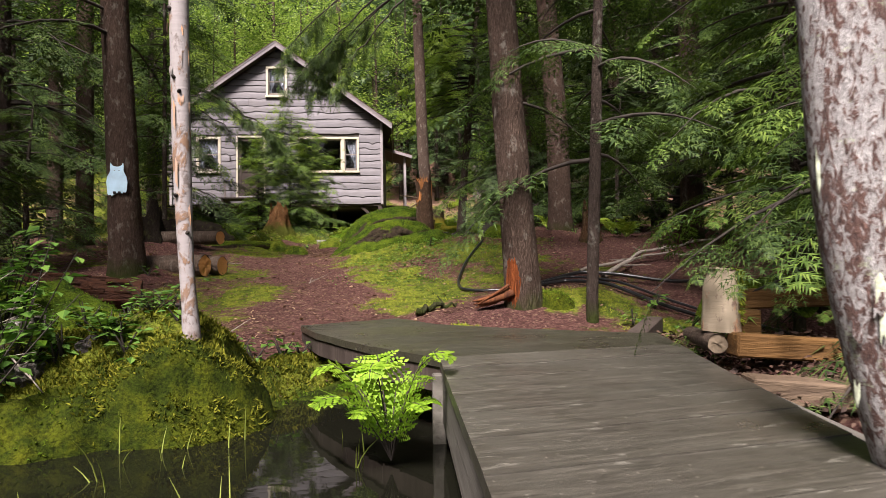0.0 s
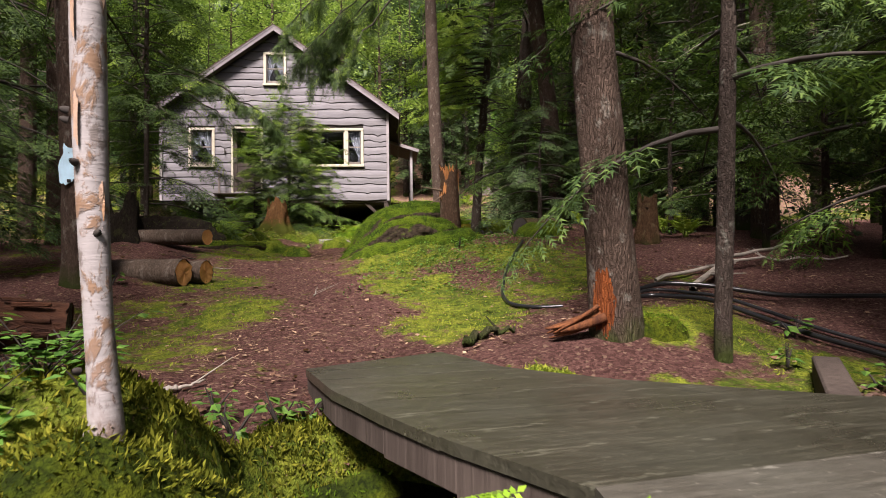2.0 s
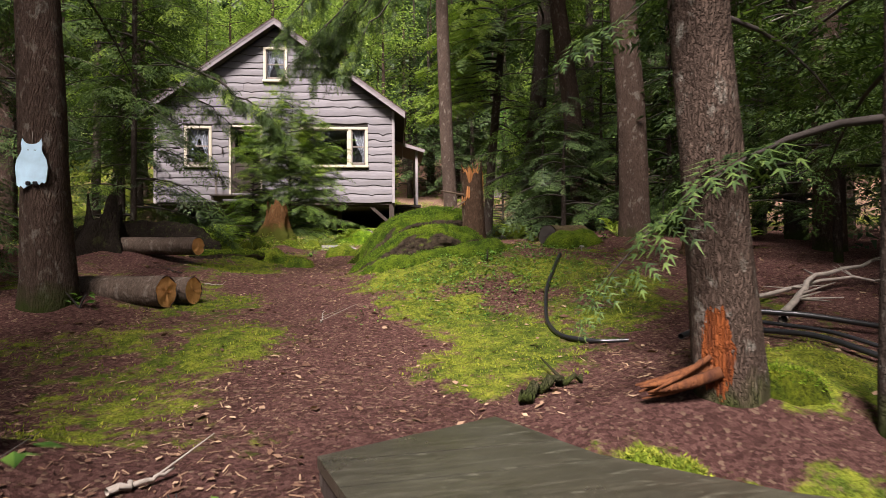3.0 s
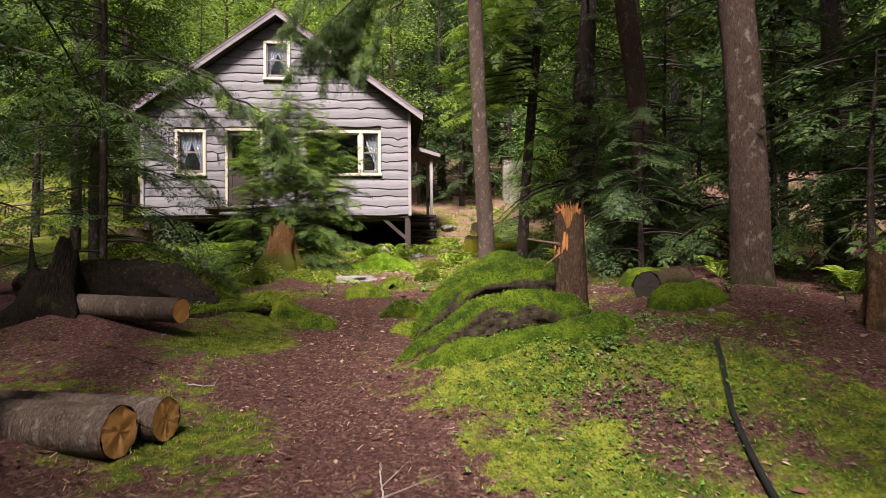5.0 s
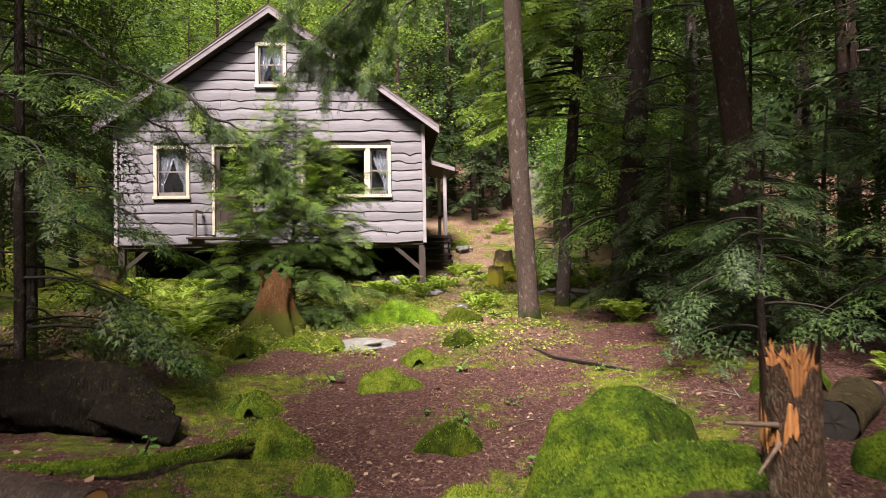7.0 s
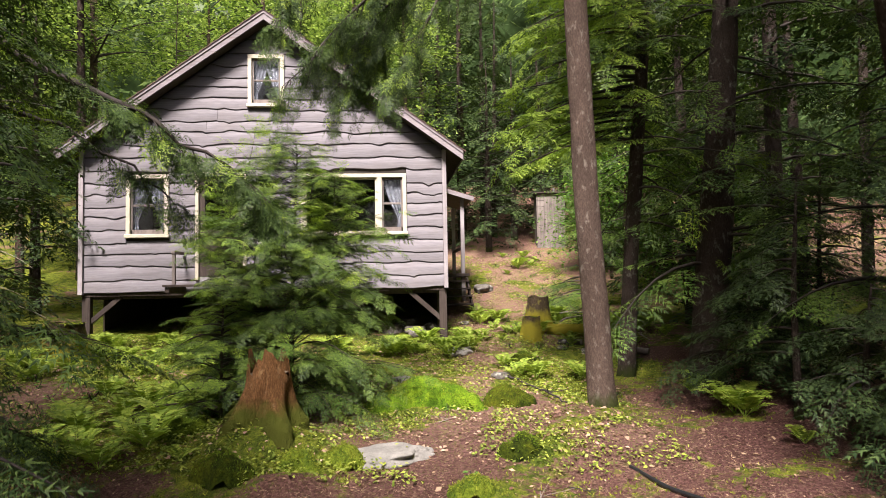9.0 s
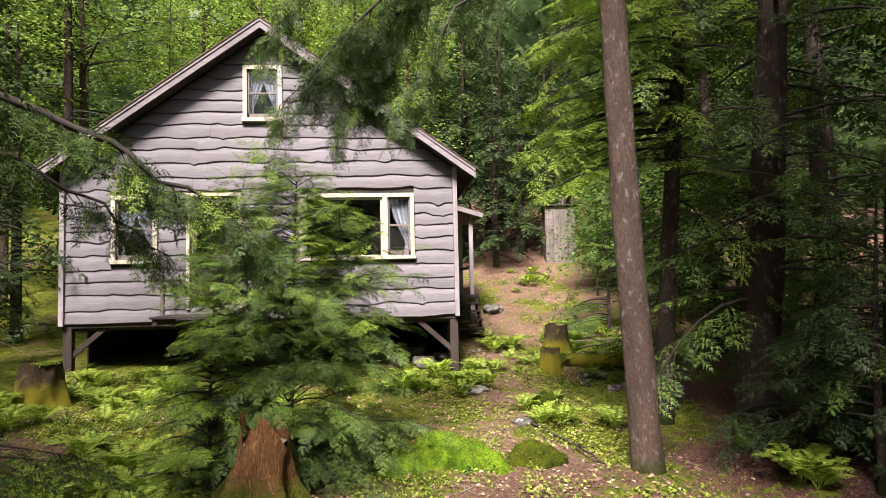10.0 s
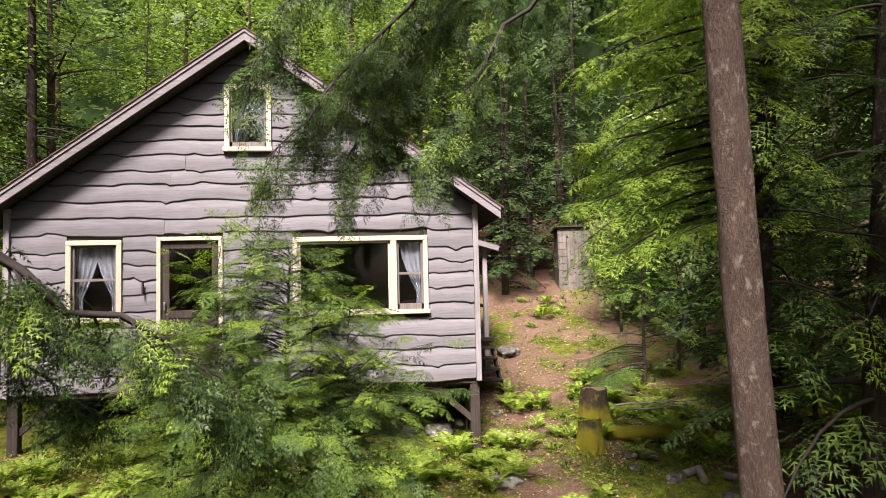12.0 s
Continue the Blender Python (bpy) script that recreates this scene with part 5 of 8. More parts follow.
def trunk_tree(name, label, points, radii, mat, seed, top=None, flare=0.5, seg=20, lumps=0.08):
    """A single tree whose trunk follows the points; the foot is carried into the ground. Returns the tree and its line, in its own frame."""
    x0, y0 = points[0][0], points[0][1]
    base = foot(x0, y0)
    pts = [(p[0] - x0, p[1] - y0, p[2] - base) for p in points]
    r = list(radii)
    d = (Vector(pts[-1]) - Vector(pts[-2])).normalized()
    if top:
        e = Vector(pts[-1]) + d * ((top - pts[-1][2]) / max(d.z, 0.3))
        pts.append(tuple(e))
        r.append(r[-1] * 0.45)
    pts = [(0, 0, -0.45)] + ([(0, 0, 0)] if pts[0][2] > 0.05 else []) + pts[0 if pts[0][2] > 0.05 else 1:] if pts[0][2] > 0.05 else [(0, 0, -0.45)] + pts
    r = [r[0]] * (len(pts) - len(r)) + r
    tree = thing(name, label, "tree", (x0, y0, base))
    v, q = trunk_arrays(pts, r, seg, 0.12, lumps, flare, seed)
    array_part("trunk", v, q, mat, tree, smooth=True)
    return tree, line_axis(pts[1:])


def hemlock_kind(label, seed, height, low, count, reach, template=None, spray=0.75, step=0.3, radius=0.14, mat=None, bark=None, dead=0):
    """A whole hemlock at the origin: trunk, branches, crown."""
    rng = np.random.default_rng(seed)
    tree = thing("hemlock_tree", label, "tree", (0, 0, 0))
    lean = rng.uniform(-0.25, 0.25, 2)
    pts = [(0, 0, -0.4), (0, 0, 0), (lean[0] * 0.5, lean[1] * 0.5, height * 0.5), (lean[0], lean[1], height)]
    v, q = trunk_arrays(pts, [radius, radius, radius * 0.7, 0.02], 12, 0.4, 0.08, 0.4, seed)
    array_part("trunk", v, q, bark or M_BARKDARK, tree, smooth=True)
    ax = line_axis(pts)
    sets = [hemlock_limbs(rng, ax, low, height * 0.98, count, lambda h: reach * (1.02 - (h / height) ** 1.3) * (0.55 + 0.45 * min(1, h / (height * 0.3))) + 0.2, 0.22, 0.5, spray, step)]
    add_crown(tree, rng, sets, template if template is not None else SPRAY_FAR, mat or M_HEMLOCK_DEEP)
    if dead:
        paths = []
        for i in range(dead):
            h, a, ln = rng.uniform(0.8, low + 1), rng.uniform(0, 6.28), rng.uniform(0.4, 1.3)
            s = np.linspace(0, 1, 5)[:, None]
            paths.append((ax(h) + ln * s * np.array([math.cos(a), math.sin(a), -0.1]) + s ** 2 * np.array([0, 0, -0.3 * ln]), np.linspace(0.014, 0.003, 5)))
        v, q = tubes(paths, 4)
        tagged(array_part("dead_twig_work", v, q, M_DEADTWIG, tree), kind="stuff")
    return tree


def broadleaf_kind(label, seed, height, spread, leaves, size, mat, bark, low=0.35, radius=0.12):
    """A maple or beech: forked trunk, limbs and a loose crown of single leaves."""
    rng = np.random.default_rng(seed)
    tree = thing("broadleaf_tree", label, "tree", (0, 0, 0))
    lean = rng.uniform(-0.6, 0.6, 2)
    pts = [(0, 0, -0.4), (0, 0, 0), (lean[0] * 0.4, lean[1] * 0.4, height * 0.45), (lean[0], lean[1], height * 0.92)]
    v, q = trunk_arrays(pts, [radius, radius, radius * 0.7, 0.025], 12, 0.4, 0.06, 0.3, seed)
    array_part("trunk", v, q, bark, tree, smooth=True)
    ax = line_axis(pts)
    paths, ends = [], []
    for i in range(26):
        h = height * rng.uniform(low, 0.92)
        a = rng.uniform(0, 6.283)
        ln = spread * rng.uniform(0.5, 1.05) * (1.15 - 0.55 * h / height)
        s = np.linspace(0, 1, 6)[:, None]
        d = np.array([math.cos(a), math.sin(a), rng.uniform(0.25, 0.8)])
        p = ax(h) + ln * s * d + s ** 2 * np.array([0, 0, -0.25 * ln])
        paths.append((p, np.linspace(0.03, 0.006, 6) * ln / 1.8))
        for t in (2, 3, 4, 5):
            ends.append(p[t] + rng.normal(0, 0.22, 3))
    v, q = tubes(paths, 5)
    tagged(array_part("limb_work", v, q, M_TWIG, tree), kind="stuff")
    per = max(4, leaves // len(ends))
    v, q = scatter_leaves(rng, ends, per, (0.40, 0.40, 0.12), size, 0.45, LEAF_FAR)
    tagged(array_part("crown", v, q, mat, tree), kind="stuff")
    return tree


# near trunks
tree_l, ax = trunk_tree("hemlock_tree", "rough brown-barked tree trunk with a pale blue plate", [(-2.66, -13.8, 0.45), (-2.67, -13.8, 0.64), (-2.75, -13.8, 2.23), (-2.81, -13.8, 3.56)], [0.20, 0.185, 0.16, 0.15], M_BARK, 3, 9.0, 0.75)
rng = np.random.default_rng(40)
add_crown(tree_l, rng, [hemlock_limbs(rng, ax, 2.6, 5.2, 15, lambda h: 1.7, 0.15, 0.5, 0.6, 0.28)], SPRAY, M_HEMLOCK)
# upper crown above the view, added to shade the ground below
add_crown(tree_l, rng, [hemlock_limbs(rng, ax, 5.0, 8.8, 18, lambda h: 2.0, 0.2, 0.5, 1.0, 0.4)], SPRAY_FAR, M_HEMLOCK)

tree_b, ax = trunk_tree("hemlock_tree", "dark grey-brown tree trunk with a torn root scar", [(1.48, -16.25, 0.11), (1.44, -16.25, 0.71), (1.38, -16.25, 1.65), (1.33, -16.25, 2.58)], [0.150, 0.136, 0.128, 0.121], M_BARKSCAR, 5, 9.0, 0.9, 28)
rng = np.random.default_rng(41)
add_crown(tree_b, rng, [hemlock_limbs(rng, ax, 1.35, 3.0, 7, lambda h: 0.9, 0.1, 0.5, 0.4, 0.12, az=(-0.6, 1.2)), hemlock_limbs(rng, ax, 2.6, 4.6, 8, lambda h: 1.2, 0.2, 0.5, 0.5, 0.3)], SPRAY, M_HEMLOCK)
# upper crown out of view, added for shade over the dock's wing
add_crown(tree_b, rng, [hemlock_limbs(rng, ax, 4.4, 8.8, 36, lambda h: 2.0, 0.2, 0.4, 0.9, 0.4)], SPRAY_FAR, M_HEMLOCK)

birch_l, ax = trunk_tree("birch_snag", "pale peeling dead birch trunk at the bank", [(-0.556, -18.13, 0.0), (-0.580, -18.13, 0.26), (-0.591, -18.13, 0.44), (-0.609, -18.13, 0.9), (-0.624, -18.13, 1.81)], [0.047, 0.036, 0.037, 0.044, 0.048], M_BIRCH, 7, 4.2, 0.35, 22, 0.05)
rng = random.Random(70)


def birch_lean(h):
    return float(np.interp(h, (0.0, 0.26, 0.44, 0.9, 1.81, 4.2), (0.0, -0.024, -0.035, -0.053, -0.068, -0.107)))


for k in range(9):
    # stubs of dead limbs
    h, a = rng.uniform(0.45, 2.2), rng.uniform(3.3, 6.2)
    o = Vector((birch_lean(h) + 0.043 * math.cos(a), 0.043 * math.sin(a), h))
    v, q = trunk_arrays([tuple(o), tuple(o + Vector((math.cos(a) * 0.012, math.sin(a) * 0.012, 0.003))), tuple(o + Vector((math.cos(a) * 0.02, math.sin(a) * 0.02, 0.006)))], [0.011, 0.009, 0.003], 8, 0.005, 0.3, 0, k)
    array_part("knot", v, q, M_TWIG, birch_l, smooth=True)
for k in range(16):
    # curls of loosened bark
    h, a, w, ln = rng.uniform(0.2, 2.0), rng.uniform(3.0, 6.4), rng.uniform(0.25, 0.6), rng.uniform(0.03, 0.13)
    V, cols, rows = [], 6, 5
    for i in range(rows):
        for j in range(cols):
            u, s = j / (cols - 1), i / (rows - 1)
            r = 0.0475 + 0.007 * u ** 2 * (0.4 + 0.6 * math.sin(s * 3.1))
            V.append((r * math.cos(a + w * u) + birch_lean(h), r * math.sin(a + w * u), h + ln * (s - 0.5) + 0.012 * math.sin(u * 5 + k)))
    Q = [(i * cols + j, i * cols + j + 1, (i + 1) * cols + j + 1, (i + 1) * cols + j) for i in range(rows - 1) for j in range(cols - 1)]
    array_part("bark_curl", V, Q, M_CURL if k % 3 else M_BIRCH, birch_l, smooth=True)
birch_r, ax = trunk_tree("birch_tree", "yellow birch trunk blotched with pale lichen", [(1.62, -20.1, -0.35), (1.55, -20.1, -0.1), (1.465, -20.1, 0.16), (1.415, -20.1, 0.38), (1.395, -20.1, 0.6), (1.385, -20.1, 0.94)], [0.09, 0.085, 0.083, 0.083, 0.086, 0.088], M_YELLOWBIRCH, 9, 5.0, 0.2, 26, 0.06)
rng = random.Random(71)
for k in range(34):
    # flakes of curling bark and crusts of lichen on the old birch
    h, a, w, ln = rng.uniform(0.75, 1.6), rng.uniform(3.0, 6.4), rng.uniform(0.12, 0.34), rng.uniform(0.02, 0.08)
    cx = float(ax(h)[0])
    V, cols, rows = [], 6, 5
    for i in range(rows):
        for j in range(cols):
            u, s = j / (cols - 1), i / (rows - 1)
            r = 0.0865 + (0.007 * u ** 2 * math.sin(s * 3.1) if k % 2 else 0.004 * math.sin(u * 3.1) * math.sin(s * 3.1))
            V.append((cx + r * math.cos(a + w * u), r * math.sin(a + w * u), h + ln * (s - 0.5) * (1.3 - 0.6 * u) + 0.01 * math.sin(u * 6 + k)))
    Q = [(i * cols + j, i * cols + j + 1, (i + 1) * cols + j + 1, (i + 1) * cols + j) for i in range(rows - 1) for j in range(cols - 1)]
    array_part("bark_flake" if k % 2 else "lichen_crust", V, Q, M_YELLOWBIRCH if k % 2 else M_LICHEN, birch_r, smooth=True)
thin_t, ax = trunk_tree("hemlock_tree", "slim dark hemlock trunk with bare lower twigs", [(1.94, -16.6, 0.14), (1.99, -16.6, 1.25), (2.01, -16.6, 1.79)], [0.047, 0.043, 0.04], M_BARKDARK, 11, 6.0, 0.3, 14)
rng = np.random.default_rng(42)
add_crown(thin_t, rng, [hemlock_limbs(rng, ax, 1.15, 4.0, 24, lambda h: 1.1, 0.1, 0.5, 0.55, 0.26)], BOUGH, M_HEMLOCK)

tree_c, ax = trunk_tree("hemlock_tree", "hemlock with leaning brown trunk", [(3.50, -7.7, 0.9), (3.45, -7.7, 1.25), (3.24, -7.7, 3.6), (3.05, -7.7, 5.12)], [0.21, 0.19, 0.16, 0.15], M_BARK, 13, 11.0, 0.5)
rng = np.random.default_rng(43)
# crown spread wide, mostly out of view, to shade the slope
add_crown(tree_c, rng, [hemlock_limbs(rng, ax, 4.8, 10.5, 40, lambda h: 2.7, 0.2, 0.45, 0.95, 0.4)], SPRAY_FAR, M_HEMLOCK)
tree_d, ax = trunk_tree("hemlock_tree", "thick straight hemlock trunk with flaking bark", [(3.34, -10.45, 0.9), (3.33, -10.45, 1.3), (3.30, -10.45, 2.95), (3.22, -10.45, 3.98)], [0.23, 0.205, 0.185, 0.182], M_BARK, 15, 10.0, 0.5, 26)
# crown thickened, mostly out of view, to darken the floor beyond
add_crown(tree_d, rng, [hemlock_limbs(rng, ax, 4.8, 9.8, 40, lambda h: 2.6, 0.2, 0.4, 0.95, 0.42)], SPRAY_FAR, M_HEMLOCK)
tree_a, ax = trunk_tree("hemlock_tree", "slender tan-barked hemlock trunk by the cabin", [(1.26, -5.4, 1.1), (1.24, -5.4, 1.38), (1.13, -5.4, 3.59), (1.07, -5.4, 6.01)], [0.175, 0.157, 0.139, 0.135], M_BARKTAN, 17, 12.0, 0.55, 26)
tree_a_axis = ax
tree_e, ax = trunk_tree("hemlock_tree", "slim leaning trunk behind the tan hemlock", [(2.24, -3.5, 1.1), (2.27, -3.5, 1.23), (2.40, -3.5, 3.0), (2.56, -3.5, 4.7)], [0.15, 0.13, 0.105, 0.10], M_BARKDARK, 19, 10.0, 0.4, 16)
rng = np.random.default_rng(44)
add_crown(tree_e, rng, [hemlock_limbs(rng, ax, 2.2, 7.8, 30, lambda h: 1.6, 0.15, 0.5, 0.75, 0.36, az=(-2.0, 2.0))], BOUGH, M_HEMLOCK, M_HEMLOCK_NEW, 0.3)
tree_f, ax = trunk_tree("hemlock_tree", "thick dark hemlock trunk deep in shade", [(3.12, -4.2, 1.1), (3.13, -4.2, 1.43), (3.35, -4.2, 3.4), (3.45, -4.2, 4.56)], [0.26, 0.24, 0.215, 0.2], M_BARKDARK, 21, 11.0, 0.4, 18)
# lighter needles mixed in to paint sunlit boughs
add_crown(tree_f, rng, [hemlock_limbs(rng, ax, 1.6, 8.0, 44, lambda h: 2.0, 0.15, 0.5, 0.85, 0.4)], BOUGH, M_HEMLOCK, M_HEMLOCK_MID, 0.4)
thin2, ax = trunk_tree("hemlock_tree", "thin dark trunk with bare grey twigs", [(7.72, -2.6, 1.8), (7.71, -2.6, 1.94), (7.6, -2.6, 7.35)], [0.09, 0.087, 0.07], M_BARKDARK, 23, 11.0, 0.3, 12)
add_crown(thin2, rng, [hemlock_limbs(rng, ax, 3.0, 10.0, 24, lambda h: 1.5, 0.1, 0.4, 0.5, 0.3)], SPRAY_FAR, M_HEMLOCK)
tree_g, ax = trunk_tree("hemlock_tree", "brown hemlock trunk standing behind others", [(-5.67, -8.5, 0.9), (-5.67, -8.5, 1.4), (-5.67, -8.5, 5.76)], [0.18, 0.16, 0.155], M_BARK, 25, 10.0, 0.4, 16)
add_crown(tree_g, rng, [hemlock_limbs(rng, ax, 2.6, 7.0, 15, lambda h: 1.8, 0.15, 0.5, 0.65, 0.3)], BOUGH, M_HEMLOCK)
tree_h, ax = trunk_tree("hemlock_tree", "dark hemlock trunk at the forest edge", [(-5.15, -12.0, 0.6), (-5.15, -12, 1.6), (-5.15, -12, 4.28)], [0.15, 0.125, 0.12], M_BARKDARK, 27, 9.0, 0.4, 16)
add_crown(tree_h, rng, [hemlock_limbs(rng, ax, 1.4, 5.6, 26, lambda h: 1.9, 0.15, 0.5, 0.6, 0.28)], BOUGH, M_HEMLOCK)

# young boughs of the slim trunk, reaching towards the clearing; sunlight put into their needle colour
rng = np.random.default_rng(47)
ax = line_axis([(0, 0, 0), (0.16, 0, 1.9), (0.36, 0, 3.6), (0.75, 0, 8.5)])
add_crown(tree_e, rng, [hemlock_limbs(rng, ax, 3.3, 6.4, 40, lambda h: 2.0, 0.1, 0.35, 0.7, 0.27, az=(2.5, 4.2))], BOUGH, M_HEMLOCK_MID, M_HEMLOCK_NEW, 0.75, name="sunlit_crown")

# limbs of the tan hemlock that hang before the gable
def pendant_limb(rng, pts, r, bare, gap, drop, spray):
    """A limb through pts whose twigs hang down like fringes; the first share of it is bare."""
    pts = np.asarray(pts, float)
    u = np.linspace(0, 1, len(pts))
    s = np.linspace(0, 1, 15)
    way = np.stack([np.interp(s, u, pts[:, c]) for c in range(3)], 1)
    for _ in range(2):
        way[1:-1] = (way[:-2] + 2 * way[1:-1] + way[2:]) / 4
    way[1:] += rng.normal(0, 0.025, (14, 3))
    length = np.linalg.norm(np.diff(way, axis=0), axis=1).sum()
    paths = [(way, r * (1.12 - s))]
    P, X, U, L = [], [], [], []
    for i in range(int(length * (1 - bare) / gap)):
        t = bare + (1 - bare) * rng.random() ** 0.85
        p = np.array([np.interp(t, s, way[:, c]) for c in range(3)])
        d = np.array([np.interp(min(1, t + 0.05), s, way[:, c]) for c in range(3)]) - np.array([np.interp(t - 0.05, s, way[:, c]) for c in range(3)])
        d /= np.linalg.norm(d) + 1e-9
        side = np.cross(d, [0, 0, 1.0])
        w = d * rng.uniform(0.1, 0.8) + side * rng.uniform(-0.8, 0.8) + np.array([0, 0, rng.uniform(-0.5, 0.15)])
        w /= np.linalg.norm(w)
        ln = drop * rng.uniform(0.3, 1.3) * (1.2 - 0.55 * t)
        k = np.linspace(0, 1, 6)
        fall = 0.75 * rng.uniform(0.5, 1.2)
        tw = p + ln * (w * (k * (1 - 0.35 * k))[:, None] + np.array([0, 0, -fall]) * (k ** 1.7)[:, None])
        paths.append((tw, 0.0055 * (1.15 - k)))
        m = max(3, int(ln / 0.10))
        for j in range(m):
            f = 0.12 + 0.88 * (j + rng.random() * 0.5) / m
            q = np.array([np.interp(f, k, tw[:, c]) for c in range(3)])
            e = w * (1 - 0.7 * f) + np.array([0, 0, -fall * 1.5 * f])
            sd = np.cross(e, rng.normal(0, 1, 3))
            sd /= np.linalg.norm(sd) + 1e-9
            for g in (-1, 1):
                P.append(q)
                X.append(e * 0.75 + sd * g * rng.uniform(0.4, 0.9) + np.array([0, 0, -0.2]))
                U.append(np.array([rng.uniform(-0.6, 0.6), rng.uniform(-0.6, 0.6), 0.8]))
                L.append(spray * rng.uniform(0.55, 1.2) * (1.15 - 0.4 * f))
    return paths, np.array(P), np.array(X), np.array(U), np.array(L)


rng = np.random.default_rng(50)
ox, oy, oz = tree_a.location
hang = []
o = np.array([ox, oy, oz])
for pts, gap in (
    ([(1.04, -5.4, 8.2), (-0.3, -5.0, 7.2), (-1.3, -4.6, 6.3), (-1.95, -4.6, 5.6), (-2.4, -4.9, 5.0)], 0.036),
    ([(1.04, -5.4, 8.0), (-0.1, -4.6, 7.1), (-1.2, -4.2, 6.1), (-1.6, -4.0, 5.25)], 0.042),
    ([(1.05, -5.4, 7.6), (0.1, -5.1, 6.7), (-0.75, -4.9, 5.7), (-1.1, -4.9, 5.0)], 0.042),
    ([(1.04, -5.4, 8.6), (-0.9, -5.4, 7.3), (-2.1, -5.4, 6.1), (-2.4, -5.5, 5.5)], 0.05),
    ([(1.04, -5.4, 7.9), (-0.5, -4.7, 6.8), (-1.5, -4.5, 5.7), (-1.8, -4.6, 4.95)], 0.05),
):
    hang.append(pendant_limb(rng, np.array(pts) - o, 0.030, 0.30, gap * 2.2, 0.74, 0.30))
hang.append(hemlock_limbs(rng, tree_a_axis, 6.2, 8.5, 8, lambda h: 2.0, 0.2, 0.5, 0.6, 0.3))
add_crown(tree_a, rng, hang[:-1], BOUGH, M_HEMLOCK, M_HEMLOCK_NEW, 0.06)
add_crown(tree_a, rng, hang[-1:], SPRAY_FAR, M_HEMLOCK)

# hemlock at the path's left edge, one long limb reaching across the cabin front
tree_k, ax = trunk_tree("hemlock_tree", "slim hemlock with drooping boughs beside the path", [(-3.93, -9.1, 0.8), (-3.93, -9.1, 1.24), (-3.92, -9.1, 4.39)], [0.055, 0.046, 0.036], M_BARKDARK, 31, 7.0, 0.3, 12)
rng = np.random.default_rng(51)
o = np.array(tree_k.location)
sets = [hemlock_limbs(rng, ax, 0.5, 5.4, 50, lambda h: 1.45, 0.15, 0.5, 0.66, 0.19, girth=0.6)]
for a, b, sag, n in (((-3.92, -9.1, 4.1), (-3.35, -8.6, 3.2), 0.10, 9), ((-3.93, -9.1, 3.2), (-3.2, -8.7, 2.3), 0.12, 10)):
    sets.append(hemlock_limbs(rng, lambda h: np.array(a) - o + (np.array(b) - np.array(a)) * h, 0.2, 1.0, n, lambda h: 0.5, 0.1, 0.4, 0.4, 0.2))
add_crown(tree_k, rng, sets, BOUGH, M_HEMLOCK, M_HEMLOCK_NEW, 0.08)

# hemlock at the clearing's edge with one long bare-backed limb across the cabin front
tree_m, ax = trunk_tree("hemlock_tree", "dark hemlock with one long limb before the cabin", [(-5.0, -7.0, 0.9), (-5.0, -7.0, 2.5), (-4.95, -7.0, 5.5)], [0.08, 0.07, 0.05], M_BARKDARK, 37, 7.5, 0.3, 12)
rng = np.random.default_rng(53)
o = np.array(tree_m.location)
sets = [hemlock_limbs(rng, ax, 2.6, 5.6, 11, lambda h: 1.3, 0.15, 0.5, 0.62, 0.26)]
sets.append(pendant_limb(rng, np.array([(-4.95, -7.0, 4.95), (-4.2, -6.9, 4.6), (-3.3, -6.75, 4.15), (-2.75, -6.5, 3.75), (-2.28, -6.35, 3.38)]) - o, 0.042, 0.3, 0.045, 0.30, 0.30))
sets.append(pendant_limb(rng, np.array([(-4.95, -7.0, 4.4), (-4.1, -6.6, 4.1), (-3.5, -6.3, 3.7), (-3.1, -6.2, 3.3)]) - o, 0.025, 0.3, 0.10, 0.36, 0.28))
add_crown(tree_m, rng, sets[:1], BOUGH, M_HEMLOCK, M_HEMLOCK_NEW, 0.10)
add_crown(tree_m, rng, sets[1:], BOUGH, M_HEMLOCK, M_HEMLOCK_NEW, 0.12, name="bough_needles")

# young hemlock before the cabin
sapling, ax = trunk_tree("young_hemlock", "bushy young hemlock with bright green tips before the cabin", [(-2.35, -4.7, 1.0), (-2.33, -4.7, 2.4), (-2.25, -4.75, 4.2)], [0.035, 0.025, 0.008], M_BARKDARK, 33, None, 0.3, 10)
rng = np.random.default_rng(52)
ax2 = line_axis([(0, 0, 0), (0.02, 0, 1.3), (0.1, -0.05, 3.25)])
sets = [hemlock_limbs(rng, ax2, 0.12, 3.2, 270, lambda h: 1.42 * (1.0 - (h / 3.45) ** 2.2) + 0.13, 0.55, 0.50, 0.36, 0.13, hang=0.5, vary=0.4, tilt=0.8, girth=0.4)]
add_crown(sapling, rng, sets, BOUGH, M_HEMLOCK, M_HEMLOCK_MID, 0.5)
leaders = [hemlock_limbs(rng, line_axis([(dx * 0.3, dy * 0.3, 0), (dx * 0.8, dy, 1.6), (dx, dy, 3.5)]), 1.3, top, 38, lambda h: 0.72 * (1.2 - h / 3.2) + 0.16, 0.8, 0.5, 0.36, 0.12, hang=0.4, vary=0.5, tilt=0.9, girth=0.35) for dx, dy, top in ((-0.75, -0.2, 2.6), (-0.42, -0.35, 3.0), (-0.08, -0.3, 3.3), (0.3, -0.1, 3.15), (0.62, -0.25, 2.8))]
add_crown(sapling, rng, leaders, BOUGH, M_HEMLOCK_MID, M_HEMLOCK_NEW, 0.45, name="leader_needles")
